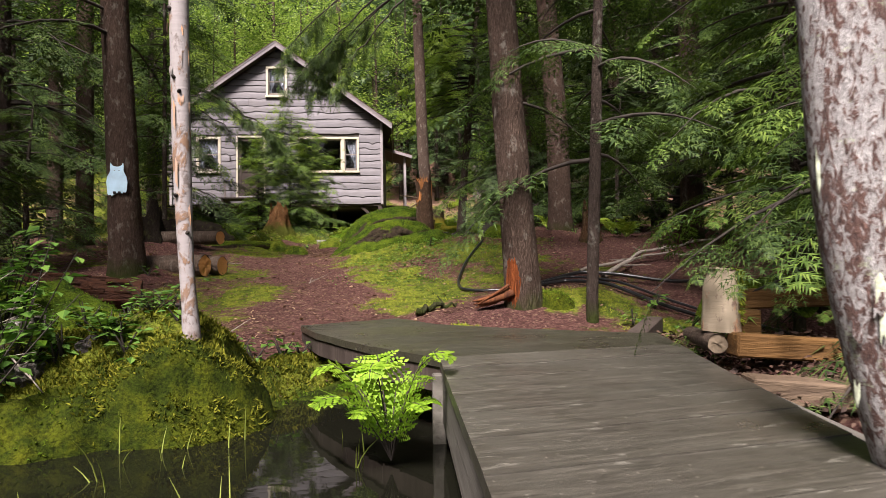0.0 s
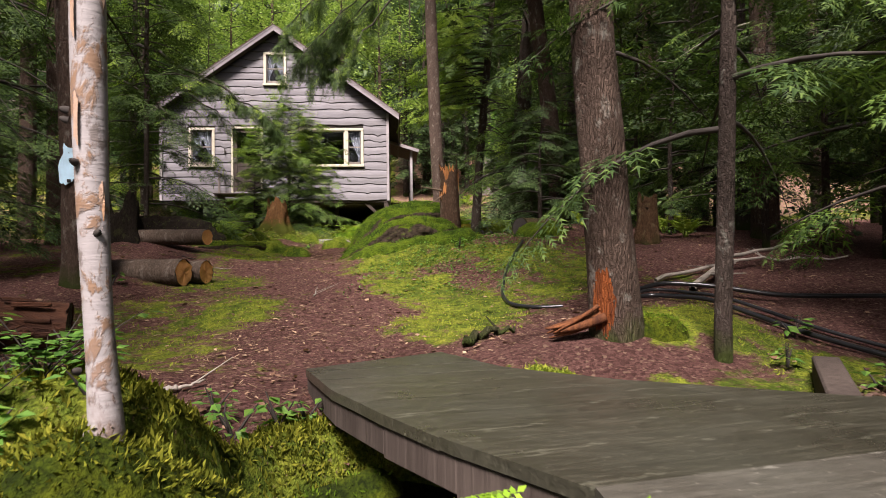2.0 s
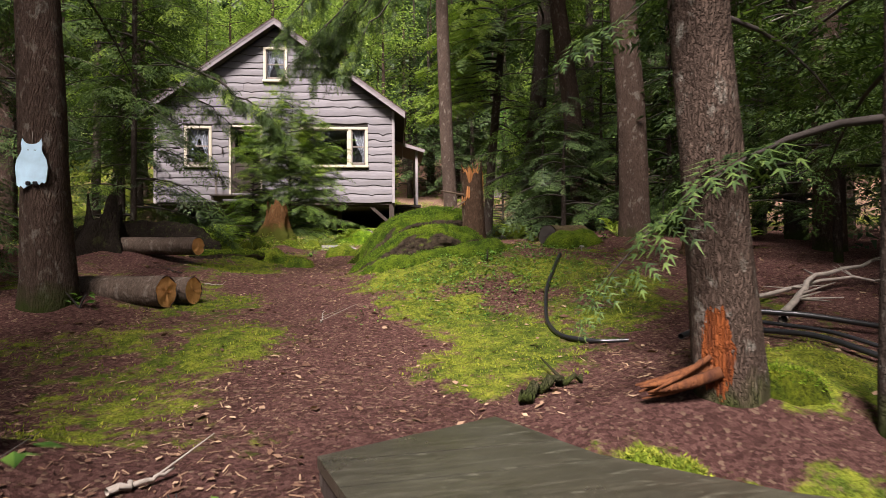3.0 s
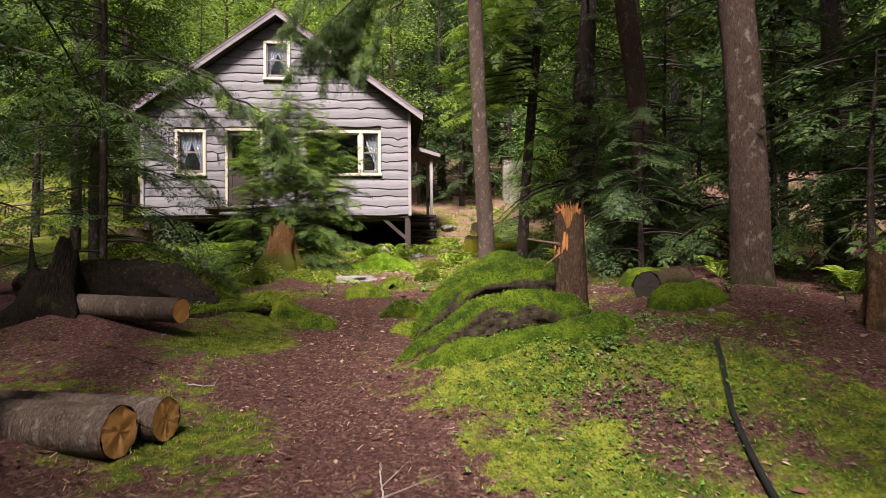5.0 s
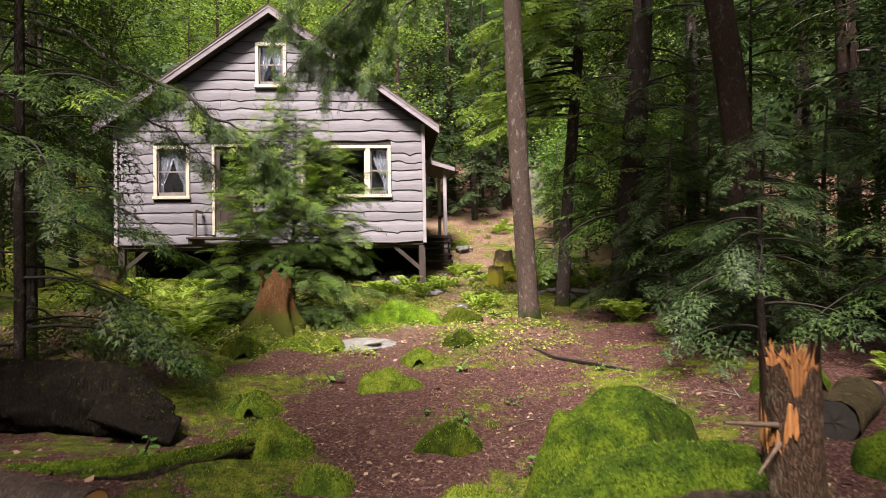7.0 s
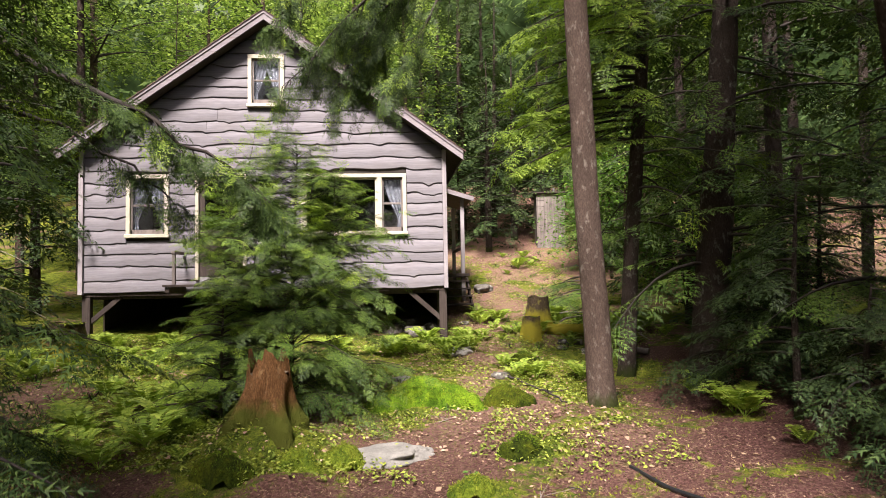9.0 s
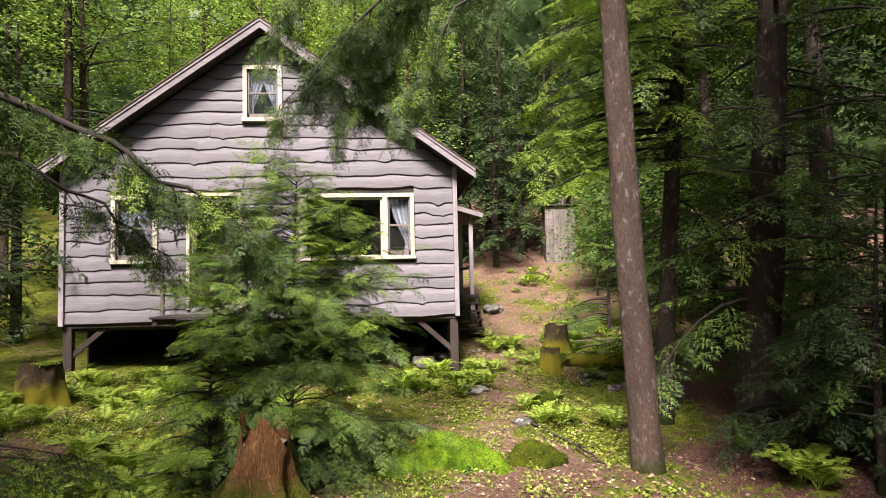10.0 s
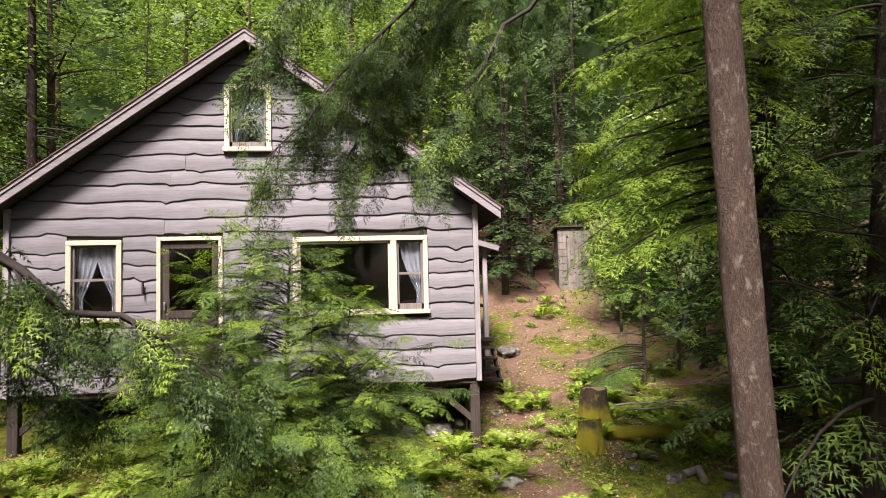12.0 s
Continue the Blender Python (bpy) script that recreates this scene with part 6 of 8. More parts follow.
sapling2, ax = trunk_tree("young_hemlock", "small light-green young hemlock beside the larger one", [(-3.05, -5.2, 1.0), (-3.03, -5.2, 2.0), (-3.0, -5.2, 2.9)], [0.022, 0.016, 0.006], M_BARKDARK, 34, None, 0.3, 8)
ax2 = line_axis([(0, 0, 0), (0.02, 0, 0.9), (0.04, 0, 1.9)])
add_crown(sapling2, rng, [hemlock_limbs(rng, ax2, 0.1, 1.85, 80, lambda h: 0.85 * (1.0 - (h / 2.0) ** 1.2) + 0.1, 0.35, 0.4, 0.36, 0.13, hang=0.3)], BOUGH, M_HEMLOCK_MID, M_HEMLOCK_NEW, 0.6)

# hemlocks right of the dock
for k, (x, y, h, n, r, tmpl) in enumerate(((3.05, -18.5, 3.2, 46, 1.5, BOUGH_FINE), (3.4, -16.9, 4.5, 60, 1.6, BOUGH), (4.5, -15.3, 5.0, 46, 1.7, BOUGH), (4.7, -13.6, 3.2, 34, 1.2, BOUGH), (4.9, -12.0, 5.5, 50, 1.9, BOUGH), (2.75, -8.9, 2.4, 36, 0.95, BOUGH), (4.4, -9.2, 4.0, 46, 1.5, BOUGH), (3.0, -6.3, 2.6, 30, 1.0, BOUGH), (4.3, -6.2, 5.5, 52, 1.8, BOUGH), (3.7, 2.4, 3.4, 40, 1.3, BOUGH), (5.2, -7.4, 3.5, 36, 1.5, BOUGH), (4.3, -4.9, 3.0, 34, 1.3, BOUGH), (5.2, -13.8, 4.0, 36, 1.6, BOUGH), (4.1, -11.2, 2.4, 28, 1.1, BOUGH), (-4.6, -14.6, 3.8, 56, 1.5, BOUGH), (-8.2, -5.0, 5.0, 50, 1.9, BOUGH), (4.6, -3.4, 3.4, 40, 1.5, BOUGH), (3.9, -8.2, 2.6, 34, 1.2, BOUGH), (4.4, -13.0, 2.8, 34, 1.3, BOUGH), (5.4, -10.0, 3.4, 40, 1.6, BOUGH), (-4.3, -12.9, 2.2, 34, 0.95, BOUGH), (-2.9, -18.2, 5.0, 46, 1.6, BOUGH), (-7.9, 8.0, 9.5, 70, 2.4, BOUGH), (2.95, -7.3, 1.5, 34, 0.75, BOUGH), (3.3, -8.1, 1.8, 40, 1.1, BOUGH), (3.0, -5.4, 1.5, 36, 1.0, BOUGH))):
    rng = np.random.default_rng(60 + k)
    t, ax = trunk_tree("young_hemlock", "dense dark-green young hemlock in the shade", [(x, y, foot(x, y)), (x, y, foot(x, y) + h * 0.5), (x + 0.1, y, foot(x, y) + h)], [0.045, 0.03, 0.008], M_BARKDARK, 60 + k, None, 0.3, 8)
    ax2 = line_axis([(0, 0, 0), (0, 0, h * 0.5), (0.1, 0, h)])
    # needle colour set by position: darker copies paint shade, lighter ones lit boughs
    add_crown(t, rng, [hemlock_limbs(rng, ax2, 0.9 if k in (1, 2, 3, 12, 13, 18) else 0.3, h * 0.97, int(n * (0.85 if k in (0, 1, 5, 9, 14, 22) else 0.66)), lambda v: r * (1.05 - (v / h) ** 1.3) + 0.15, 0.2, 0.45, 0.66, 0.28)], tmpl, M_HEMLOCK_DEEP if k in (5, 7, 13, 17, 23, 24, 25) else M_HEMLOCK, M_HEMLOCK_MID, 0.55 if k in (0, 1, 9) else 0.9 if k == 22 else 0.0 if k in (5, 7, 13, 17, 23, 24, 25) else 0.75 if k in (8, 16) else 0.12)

# the woods round about
kinds = [
    hemlock_kind("tall dark hemlock with layered boughs", 201, 11.5, 1.0, 42, 2.5, dead=6, spray=1.0, step=0.45),
    hemlock_kind("tall hemlock with bare lower trunk", 202, 12.5, 3.6, 34, 2.7, spray=0.95, step=0.42, bark=M_BARK, radius=0.17, dead=14),
    hemlock_kind("dense dark-green mid-sized hemlock", 203, 8.0, 0.4, 46, 2.3, spray=0.92, step=0.42),
]
leafy = [
    broadleaf_kind("sunlit light-green maple behind the cabin", 211, 10.0, 2.4, 4700, 0.142, M_LEAF, M_BARK, 0.22),
    broadleaf_kind("tall beech with bright yellow-green leaves", 212, 15.0, 3.0, 5200, 0.16, M_LEAF, M_BARKTAN, 0.25, 0.16),
    broadleaf_kind("low leafy green maple sapling", 213, 4.0, 1.4, 3000, 0.105, M_LEAFLOW, M_BARK, 0.12, 0.04),
]


def set_tree(src, x, y, turn, size, used=[]):
    m = pose(x, y, foot(x, y), 0, 0, turn)
    if src.name not in used:
        used.append(src.name)
        src.matrix_basis = m
        src.scale = (size, size, size)
        return src
    src_scale = tuple(src.scale)
    src.scale = (size, size, size)
    c = copy_thing(src, m)
    src.scale = src_scale
    return c


rng = random.Random(77)
spots = []
for x, y, k in (
    (6.3, -16.5, 0), (7.2, -13.0, 1), (5.8, -10.8, 2), (6.6, -8.2, 0), (8.6, -10.0, 2), (9.8, -14.0, 0), (6.2, -5.6, 1), (8.2, -5.6, 0), (10.4, -7.0, 2), (5.4, -2.8, 0), (7.4, 0.2, 2), (9.6, -1.0, 0), (11.8, -3.4, 1),
    (5.2, 0.6, 2), (6.6, 3.4, 0), (8.8, 3.6, 2), (11.0, 1.8, 0), (6.6, 7.2, 2), (8.4, 8.4, 0), (10.6, 6.0, 2), (1.7, 12.0, 0), (3.6, 13.5, 0), (7.4, 12.2, 2), (6.2, 15.0, 0), (9.6, 12.6, 1), (1.2, 14.0, 0), (2.5, 10.4, 2), (3.8, 12.6, 2), (2.2, 13.2, 1), (1.0, 11.4, 2), (3.0, 15.4, 0), (5.2, 12.4, 2), (0.4, 18.5, 1), (4.6, 18.5, 2), (8.0, 19.0, 0), (12.4, 10.4, 0),
    # trees after (-9.4, -16.0) stand mostly unseen, added to shade the banks
    (-6.6, -14.8, 2), (-8.4, -12.6, 0), (-7.0, -10.4, 2), (-9.6, -9.0, 0), (-7.6, -6.6, 1), (-9.0, -4.0, 2), (-8.6, -0.6, 0), (-10.8, -6.0, 2), (-11.4, -1.6, 0), (-9.2, 2.6, 2), (-10.2, 6.8, 0), (-11.6, 3.4, 0), (-6.8, -17.4, 0), (-9.4, -16.0, 2), (-4.3, -19.6, 0), (-5.8, -21.2, 2), (-3.7, -20.1, 1), (4.6, -19.8, 0), (4.5, -16.3, 1), (5.3, -18.4, 1), (5.0, -12.4, 1),
):
    spots.append((x, y))
    set_tree(kinds[k], x + rng.uniform(-0.4, 0.4), y + rng.uniform(-0.4, 0.4), rng.uniform(0, 360), rng.uniform(0.85, 1.12))
for x, y, k in (
    (-10.5, 9.0, 1), (-7.4, 10.5, 0), (-6.0, 11.0, 1), (-4.0, 9.2, 0), (-2.2, 11.0, 1), (-0.4, 9.8, 0), (-9.5, 13.5, 0), (-7.0, 15.5, 1), (-4.6, 14.5, 0), (-2.6, 16.5, 1), (-12.5, 12.0, 1), (-11.5, 6.0, 0), (-5.6, 19.5, 1), (-9.2, 19.0, 0), (-0.8, 20.5, 0),
    (6.0, 2.8, 0), (6.4, 9.6, 2), (6.2, 5.4, 0), (4.7, 6.4, 2), (-13.5, 7.0, 1), (4.6, -0.9, 2), (6.1, 8.4, 2), (6.7, 7.0, 2), (5.7, 5.6, 2), (5.2, 3.6, 2), (7.2, 9.8, 2),
):
    set_tree(leafy[k], x + rng.uniform(-0.4, 0.4), y + rng.uniform(-0.4, 0.4), rng.uniform(0, 360), rng.uniform(0.85, 1.12))
for x, y, z in ((3.9, -5.2, 0.36), (4.6, -8.4, 0.4)):
    set_tree(leafy[2], x, y, rng.uniform(0, 360), z)
for x, y, k in ((-14, -47, 0), (-9, -44, 2), (-4, -46, 1), (2, -45, 0), (7, -43, 2), (12, -46, 0), (17, -44, 1), (-19, -44, 0), (5, -24.5, 2), (8, -27, 0), (-11, -25, 0), (-14, -29, 2)):
    set_tree(kinds[k], x, y, rng.uniform(0, 360), rng.uniform(0.9, 1.2))


def far_woods():
    """Wooded slope far behind: a rising dark-green bank of leaves."""
    rng = np.random.default_rng(90)
    n = 1500
    a = rng.uniform(-0.25 * np.pi, 1.25 * np.pi, n)
    r = rng.uniform(25, 30, n)
    P = np.stack([r * np.cos(a), r * np.sin(a) - 1.0, rng.uniform(-0.5, 22, n)], 1)
    P[:, 2] += np.maximum(0, np.sin(a)) * 4.5
    X = np.stack([-np.sin(a) * rng.choice((-1, 1), n), np.cos(a), rng.uniform(-0.9, 0.3, n)], 1)
    U = np.stack([-np.cos(a) * 0.8, -np.sin(a) * 0.8, np.full(n, 0.8)], 1) + rng.normal(0, 0.3, (n, 3))
    v, q = set_sprays(SPRAY_FAR, P, X, U, rng.uniform(2.6, 4.4, n))
    tagged(array_part("far_woods", v, q, M_HEMLOCK), "dense green woods on the far slope", "woods", kind="stuff")
    k = 96
    ang = np.linspace(-0.27 * np.pi, 1.27 * np.pi, k)
    V = np.concatenate([np.stack([31 * np.cos(ang), 31 * np.sin(ang) - 1, np.full(k, z)], 1) for z in (-2.0, 30.0)])
    i = np.arange(k - 1)
    tagged(array_part("backdrop", V, np.stack([i, i + 1, i + 1 + k, i + k], 1), M_BACK), "dim green depth of the woods", "backdrop", kind="structure")


M_BACK = plain("woods_depth", (0.036, 0.062, 0.022), 1.0, spec=0.0, var=0.6, scale=0.8)
far_woods()

# ---- things on the ground ----
def disc(name, centre, normal, r, mat, parent, seed=1, seg=22, rough=0.06, label=""):
    """A sawn end: rings of faces, slightly uneven."""
    rng = np.random.default_rng(seed)
    n = Vector(normal).normalized()
    t = n.orthogonal().normalized()
    u = n.cross(t)
    wob = 1 + rough * (rng.random(seg) - 0.5) * 2
    V, Q = [], []
    for k, f in enumerate((0.02, 0.35, 0.7, 1.0)):
        for j in range(seg):
            a = 2 * math.pi * j / seg
            p = Vector(centre) + (t * math.cos(a) + u * math.sin(a)) * r * f * wob[j] + n * (0.004 * rng.normal())
            V.append(tuple(p))
    for k in range(3):
        for j in range(seg):
            a, b = k * seg + j, k * seg + (j + 1) % seg
            Q.append((a, b, b + seg, a + seg))
    return array_part(name, V, Q, mat, parent, label, smooth=True)


def ring_wood(name, pale, dark, scale=38.0):
    """Sawn end grain: rings about the object's middle, checks, darker rim."""
    m, nt, b = material(name)
    tc = nt.nodes.new("ShaderNodeTexCoord")
    n = noise_tex(nt, coords(nt), 12, 5)
    wv = node(nt, "ShaderNodeTexNoise", Scale=60.0, Detail=4.0)
    nt.links.new(tc.outputs["Object"], wv.inputs["Vector"])
    col = mixc(nt, wv.outputs["Fac"], dark, pale)
    col = mixc(nt, math_node(nt, "MULTIPLY", n, 0.35), col, tuple(c * 0.55 for c in dark))
    nt.links.new(col, b.inputs["Base Color"])
    b.inputs["Roughness"].default_value = 0.85
    bump(nt, wv.outputs["Fac"], b, 0.4, 0.004)
    return m


M_SAWN = ring_wood("sawn_end", (0.88, 0.46, 0.17), (0.60, 0.26, 0.075))
M_SAWNDARK = ring_wood("weathered_sawn_end", (0.26, 0.20, 0.13), (0.10, 0.075, 0.05))
M_ROTRED = wood_material("red_rotten_log", (0.028, 0.011, 0.008), (0.125, 0.052, 0.026), along=0, grain=26, stain=(0.018, 0.012, 0.010), bump_d=0.04, per_object=0.7)
M_ROTEND = ring_wood("rotten_log_end", (0.030, 0.022, 0.015), (0.012, 0.010, 0.008))


def log(name, label, a, b, r, mat, end_mat=None, seed=1, taper=0.95, moss=None, group=""):
    """A felled log from a to b with sawn ends."""
    a, b = Vector(a), Vector(b)
    m = (a + b) / 2
    lg = thing(name, label, "log", m, group)
    pts = [tuple(a - m + (b - a) * t) for t in (0, 0.33, 0.67, 1)]
    v, q = trunk_arrays(pts, [r, r * 0.99, r * 0.97, r * taper], 24, 0.05, 0.30 if name == "rotten_log" else 0.08, 0.0, seed)
    array_part("bark", v, q, mat, lg, smooth=True)
    if end_mat:
        d = (b - a).normalized()
        disc("sawn_end", b - m - d * 0.004, d, r * taper * 0.97, end_mat, lg, seed, label="pale sawn end")
        disc("sawn_end", a - m + d * 0.004, -d, r * 0.97, end_mat, lg, seed + 1)
    return lg


def stump(label, x, y, h, r, bark, top_mat, seed, flare=1.0, jag=0.03, moss_top=False, group="", spread=0.0):
    """A cut stump with root flare and an uneven top."""
    z = foot(x, y)
    st = thing("stump", label, "stump", (x, y, z), group)
    rng = np.random.default_rng(seed)
    v, q = trunk_arrays([(0, 0, -0.15), (0, 0, 0.0), (0.01, 0, h * 0.5), (0.02, 0.01, h)], [r * 1.05, r * 1.05, r, r * 0.94], 36, 0.03, 0.34, flare, seed, 7)
    v = v.copy()
    hi = v[:, 2] > h * 0.6
    a = np.arctan2(v[:, 1], v[:, 0])
    if spread:
        # root toes running out over the ground
        f = 1 + spread * np.exp(-np.maximum(v[:, 2], 0) / (0.38 * h)) * (0.5 + 0.5 * np.cos(5 * a + seed + 0.8 * np.sin(2 * a))) ** 1.5
        v[:, 0] *= f
        v[:, 1] *= f
    v[hi, 2] += jag * np.sin(a[hi] * 3 + seed) * ((v[hi, 2] - h * 0.6) / (h * 0.4)) + jag * 0.8 * (rng.random(hi.sum()) - 0.5) * (v[hi, 2] > h * 0.93)
    array_part("bark", v, q, bark, st, smooth=True)
    disc("top", (0.02, 0.01, h - jag * 0.8), (0, 0, 1), r * 0.93, top_mat, st, seed)
    if moss_top:
        P = rng.normal(0, r * 0.42, (220, 3))
        P[:, 2] = h - jag + 0.01
        vv, qq = scatter_leaves(rng, P, 1, (0.0, 0.0, 0.006), 0.035, 0.5)
        tagged(array_part("moss_cap", vv, qq, M_MOSSBLADE, st, "yellow-green moss on top"), kind="stuff")
    return st


M_MOSSBLADE = leaf_material("moss_tips", (0.04, 0.06, 0.008), (0.14, 0.175, 0.02), (0.30, 0.30, 0.045), 0.2, 0.8, 0.03)
# olive tips, darkened like the bank moss for tree shade
M_BANKBLADE = leaf_material("shade_toned_moss_tips", (0.020, 0.026, 0.004), (0.095, 0.105, 0.012), (0.21, 0.20, 0.025), 0.15, 0.8, 0.02)
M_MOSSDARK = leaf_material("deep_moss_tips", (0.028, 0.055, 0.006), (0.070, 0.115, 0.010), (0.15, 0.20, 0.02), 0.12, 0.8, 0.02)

# pair of sawn logs and others by the path
log("log", "brown-barked log with orange sawn ends, lying by the path", (-2.95, -13.30, 0.43), (-1.83, -13.66, 0.43), 0.135, M_LOGBARK, M_SAWN, 3, group="sawn logs")
log("log", "brown-barked log with orange sawn ends, lying by the path", (-2.80, -13.08, 0.43), (-1.69, -13.42, 0.43), 0.122, M_LOGBARK, M_SAWN, 4, group="sawn logs")
log("log", "dark log with an orange sawn end among moss", (-3.75, -10.8, 0.90), (-2.24, -11.50, 0.865), 0.108, M_LOGBARK, M_SAWN, 5, group="sawn logs")
rotten = log("rotten_log", "crumbling red-brown rotten log on the bank", (-2.05, -16.95, 0.27), (-1.36, -16.72, 0.22), 0.115, M_ROTRED, M_ROTEND, 6)
rr = random.Random(61)
ld = Vector((0.69, 0.23, -0.05)).normalized()
for k in range(38):
    # loosened slivers of rotten wood along the log
    a = rr.uniform(-0.4, 3.5)
    n = Vector((0.32 * math.cos(a), -0.95 * math.cos(a), math.sin(a)))
    c = ld * rr.uniform(-0.34, 0.26) + n * rr.uniform(0.100, 0.122)
    ln = rr.uniform(0.06, 0.24)
    d = (ld + n * rr.uniform(-0.06, 0.06)).normalized()
    part("sliver", beam(c - d * ln / 2, c + d * ln / 2, rr.uniform(0.012, 0.04), rr.uniform(0.008, 0.022), 0.003), M_ROTRED, rotten)
log("driftwood", "bleached split branch lying at the birch's foot", (-1.32, -17.05, 0.02), (-0.98, -17.25, -0.03), 0.03, M_RAW, None, 7, 0.4)
log("mossy_log", "rotting mossy log among ferns beside the stumps", (1.95, -0.15, 1.60), (3.5, -0.45, 1.60), 0.12, M_STUMPMOSS, M_SAWNDARK, 8)
for k, (a, b) in enumerate((((2.15, -0.75, 1.44), (2.42, -0.95, 1.42)), ((2.45, -1.6, 1.36), (2.78, -1.45, 1.38)), ((2.62, -1.85, 1.36), (2.72, -1.5, 1.4)), ((2.95, -1.75, 1.37), (3.25, -2.0, 1.35)))):
    log("firewood_billet", "short grey firewood billet on the ground", a, b, 0.055, M_OLDWOOD, M_SAWNDARK, 20 + k, group="firewood billets")

# stumps
stump("old sawn stump with orange rotting wood and moss roots", -2.42, -5.85, 0.58, 0.21, M_STUMPWOOD, M_SAWNDARK, 12, 0.4, 0.12, spread=1.05)
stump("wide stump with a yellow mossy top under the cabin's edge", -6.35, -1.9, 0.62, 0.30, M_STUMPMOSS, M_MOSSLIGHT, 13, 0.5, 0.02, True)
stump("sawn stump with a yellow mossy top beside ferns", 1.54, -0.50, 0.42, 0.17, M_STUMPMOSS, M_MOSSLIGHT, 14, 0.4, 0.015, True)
stump("sawn stump with spreading mossy roots", 1.84, 0.10, 0.62, 0.2, M_STUMPMOSS, M_SAWNDARK, 15, 1.3, 0.02)
stump("rotten hollow stump with mossy roots by the path", -3.5, -11.0, 0.48, 0.18, M_BLACKROOT, M_SAWNDARK, 16, 1.0, 0.16, spread=0.6)
stump("low rotten stump in the shade", 3.3, -12.3, 0.5, 0.13, M_ROT, M_SAWNDARK, 17, 0.8, 0.10)


def broken_snag():
    """The snapped trunk: splintered raw wood above dark bark."""
    x, y = 0.86, -12.22
    z = foot(x, y)
    sn = thing("broken_snag", "snapped tree trunk with raw orange splinters on top", "stump", (x, y, z))
    v, q = trunk_arrays([(0, 0, -0.2), (0, 0, 0), (0.0, 0, 0.5), (-0.01, 0, 0.92)], [0.135, 0.13, 0.115, 0.11], 28, 0.05, 0.10, 0.5, 3)
    v = v.copy()
    a = np.arctan2(v[:, 1], v[:, 0])
    hi = v[:, 2] > 0.72
    v[hi, 2] += (0.10 * np.sin(a[hi] * 2 + 2.4) + 0.05 * np.sin(a[hi] * 7)) * (v[hi, 2] - 0.72) / 0.2
    array_part("bark", v, q, M_SNAG, sn, smooth=True)
    rng = random.Random(4)
    for k in range(64):
        an = rng.uniform(0, 6.283)
        r = rng.uniform(0.02, 0.105)
        px, py = r * math.cos(an), r * math.sin(an)
        h = rng.uniform(0.02, 0.15) if px < 0.05 else rng.uniform(-0.02, 0.08)
        w = rng.uniform(0.006, 0.019)
        bm = bmesh.new()
        base = [bm.verts.new((px + w * math.cos(i * 1.57 + an), py + w * 0.6 * math.sin(i * 1.57 + an), 0.62)) for i in range(4)]
        mid = [bm.verts.new((px * 1.03 + w * 0.8 * math.cos(i * 1.57 + an), py * 1.03 + w * 0.5 * math.sin(i * 1.57 + an), 0.86 + h * 0.4)) for i in range(4)]
        tip = bm.verts.new((px * 1.2 + rng.uniform(-0.035, 0.03), py * 1.2, 0.88 + h * rng.uniform(0.5, 1.1)))
        for i in range(4):
            bm.faces.new((base[i], base[(i + 1) % 4], mid[(i + 1) % 4], mid[i]))
            bm.faces.new((mid[i], mid[(i + 1) % 4], tip))
        part("splinter", bm, M_RAW, sn)
    # bare raw wood where the bark tore away: a ragged shell with split edges
    n, rows = 34, 9
    ang = np.linspace(math.pi - 0.75, math.pi + 1.15, n)
    r0 = np.random.default_rng(8)
    lo = 0.56 + 0.10 * np.abs(np.linspace(-1, 1, n)) ** 1.5 + r0.uniform(-0.05, 0.05, n)
    hi = 0.90 - 0.16 * np.linspace(0, 1, n) + r0.uniform(-0.04, 0.05, n)
    V = []
    for outer in (0.1255, 0.100):
        for i in range(rows):
            f = i / (rows - 1)
            rr = outer + 0.006 * (vnoise(ang * 9, ang * 0 + f * 1.4, 1.0, 6, 2) - 0.5) * 2 - 0.014 * f
            V.append(np.stack([rr * np.cos(ang), rr * np.sin(ang), lo + (hi - lo) * f], 1))
    V = np.concatenate(V)
    Q = [(i * n + j, i * n + j + 1, (i + 1) * n + j + 1, (i + 1) * n + j) for i in range(rows - 1) for j in range(n - 1)]
    Q += [tuple(v + rows * n for v in reversed(q)) for q in Q]
    top, back = (rows - 1) * n, (2 * rows - 1) * n
    Q += [(top + j, top + j + 1, back + j + 1, back + j) for j in range(n - 1)]
    array_part("torn_face", V, Q, M_RAW, sn, "raw orange torn wood")
    for a, b, r in (((-0.08, -0.05, 0.66), (-0.36, -0.12, 0.70), 0.014), ((-0.09, -0.06, 0.60), (-0.24, -0.14, 0.50), 0.010)):
        v, q = tubes([(np.linspace(a, b, 4), np.linspace(r, r * 0.5, 4))], 6)
        array_part("torn_limb", v, q, M_PALEBEAM, sn)


broken_snag()


def tuft_field(name, label, places, normals, size, mat, seed, blades=3):
    """Short moss blades standing on a surface."""
    rng = np.random.default_rng(seed)
    P = np.repeat(places, blades, axis=0) + rng.normal(0, 0.006, (len(places) * blades, 3))
    N = np.repeat(normals, blades, axis=0) + rng.normal(0, 0.55, (len(places) * blades, 3))
    U = rng.normal(0, 1, P.shape)
    blade = np.array([[(0, -0.16, 0), (0.5, -0.13, 0), (1.0, 0, 0), (0.5, 0.13, 0)]])
    v, q = set_sprays(blade, P - 0.2 * size * N, N, U, size * rng.uniform(0.6, 1.3, len(P)))
    return array_part(name, v, q, mat)




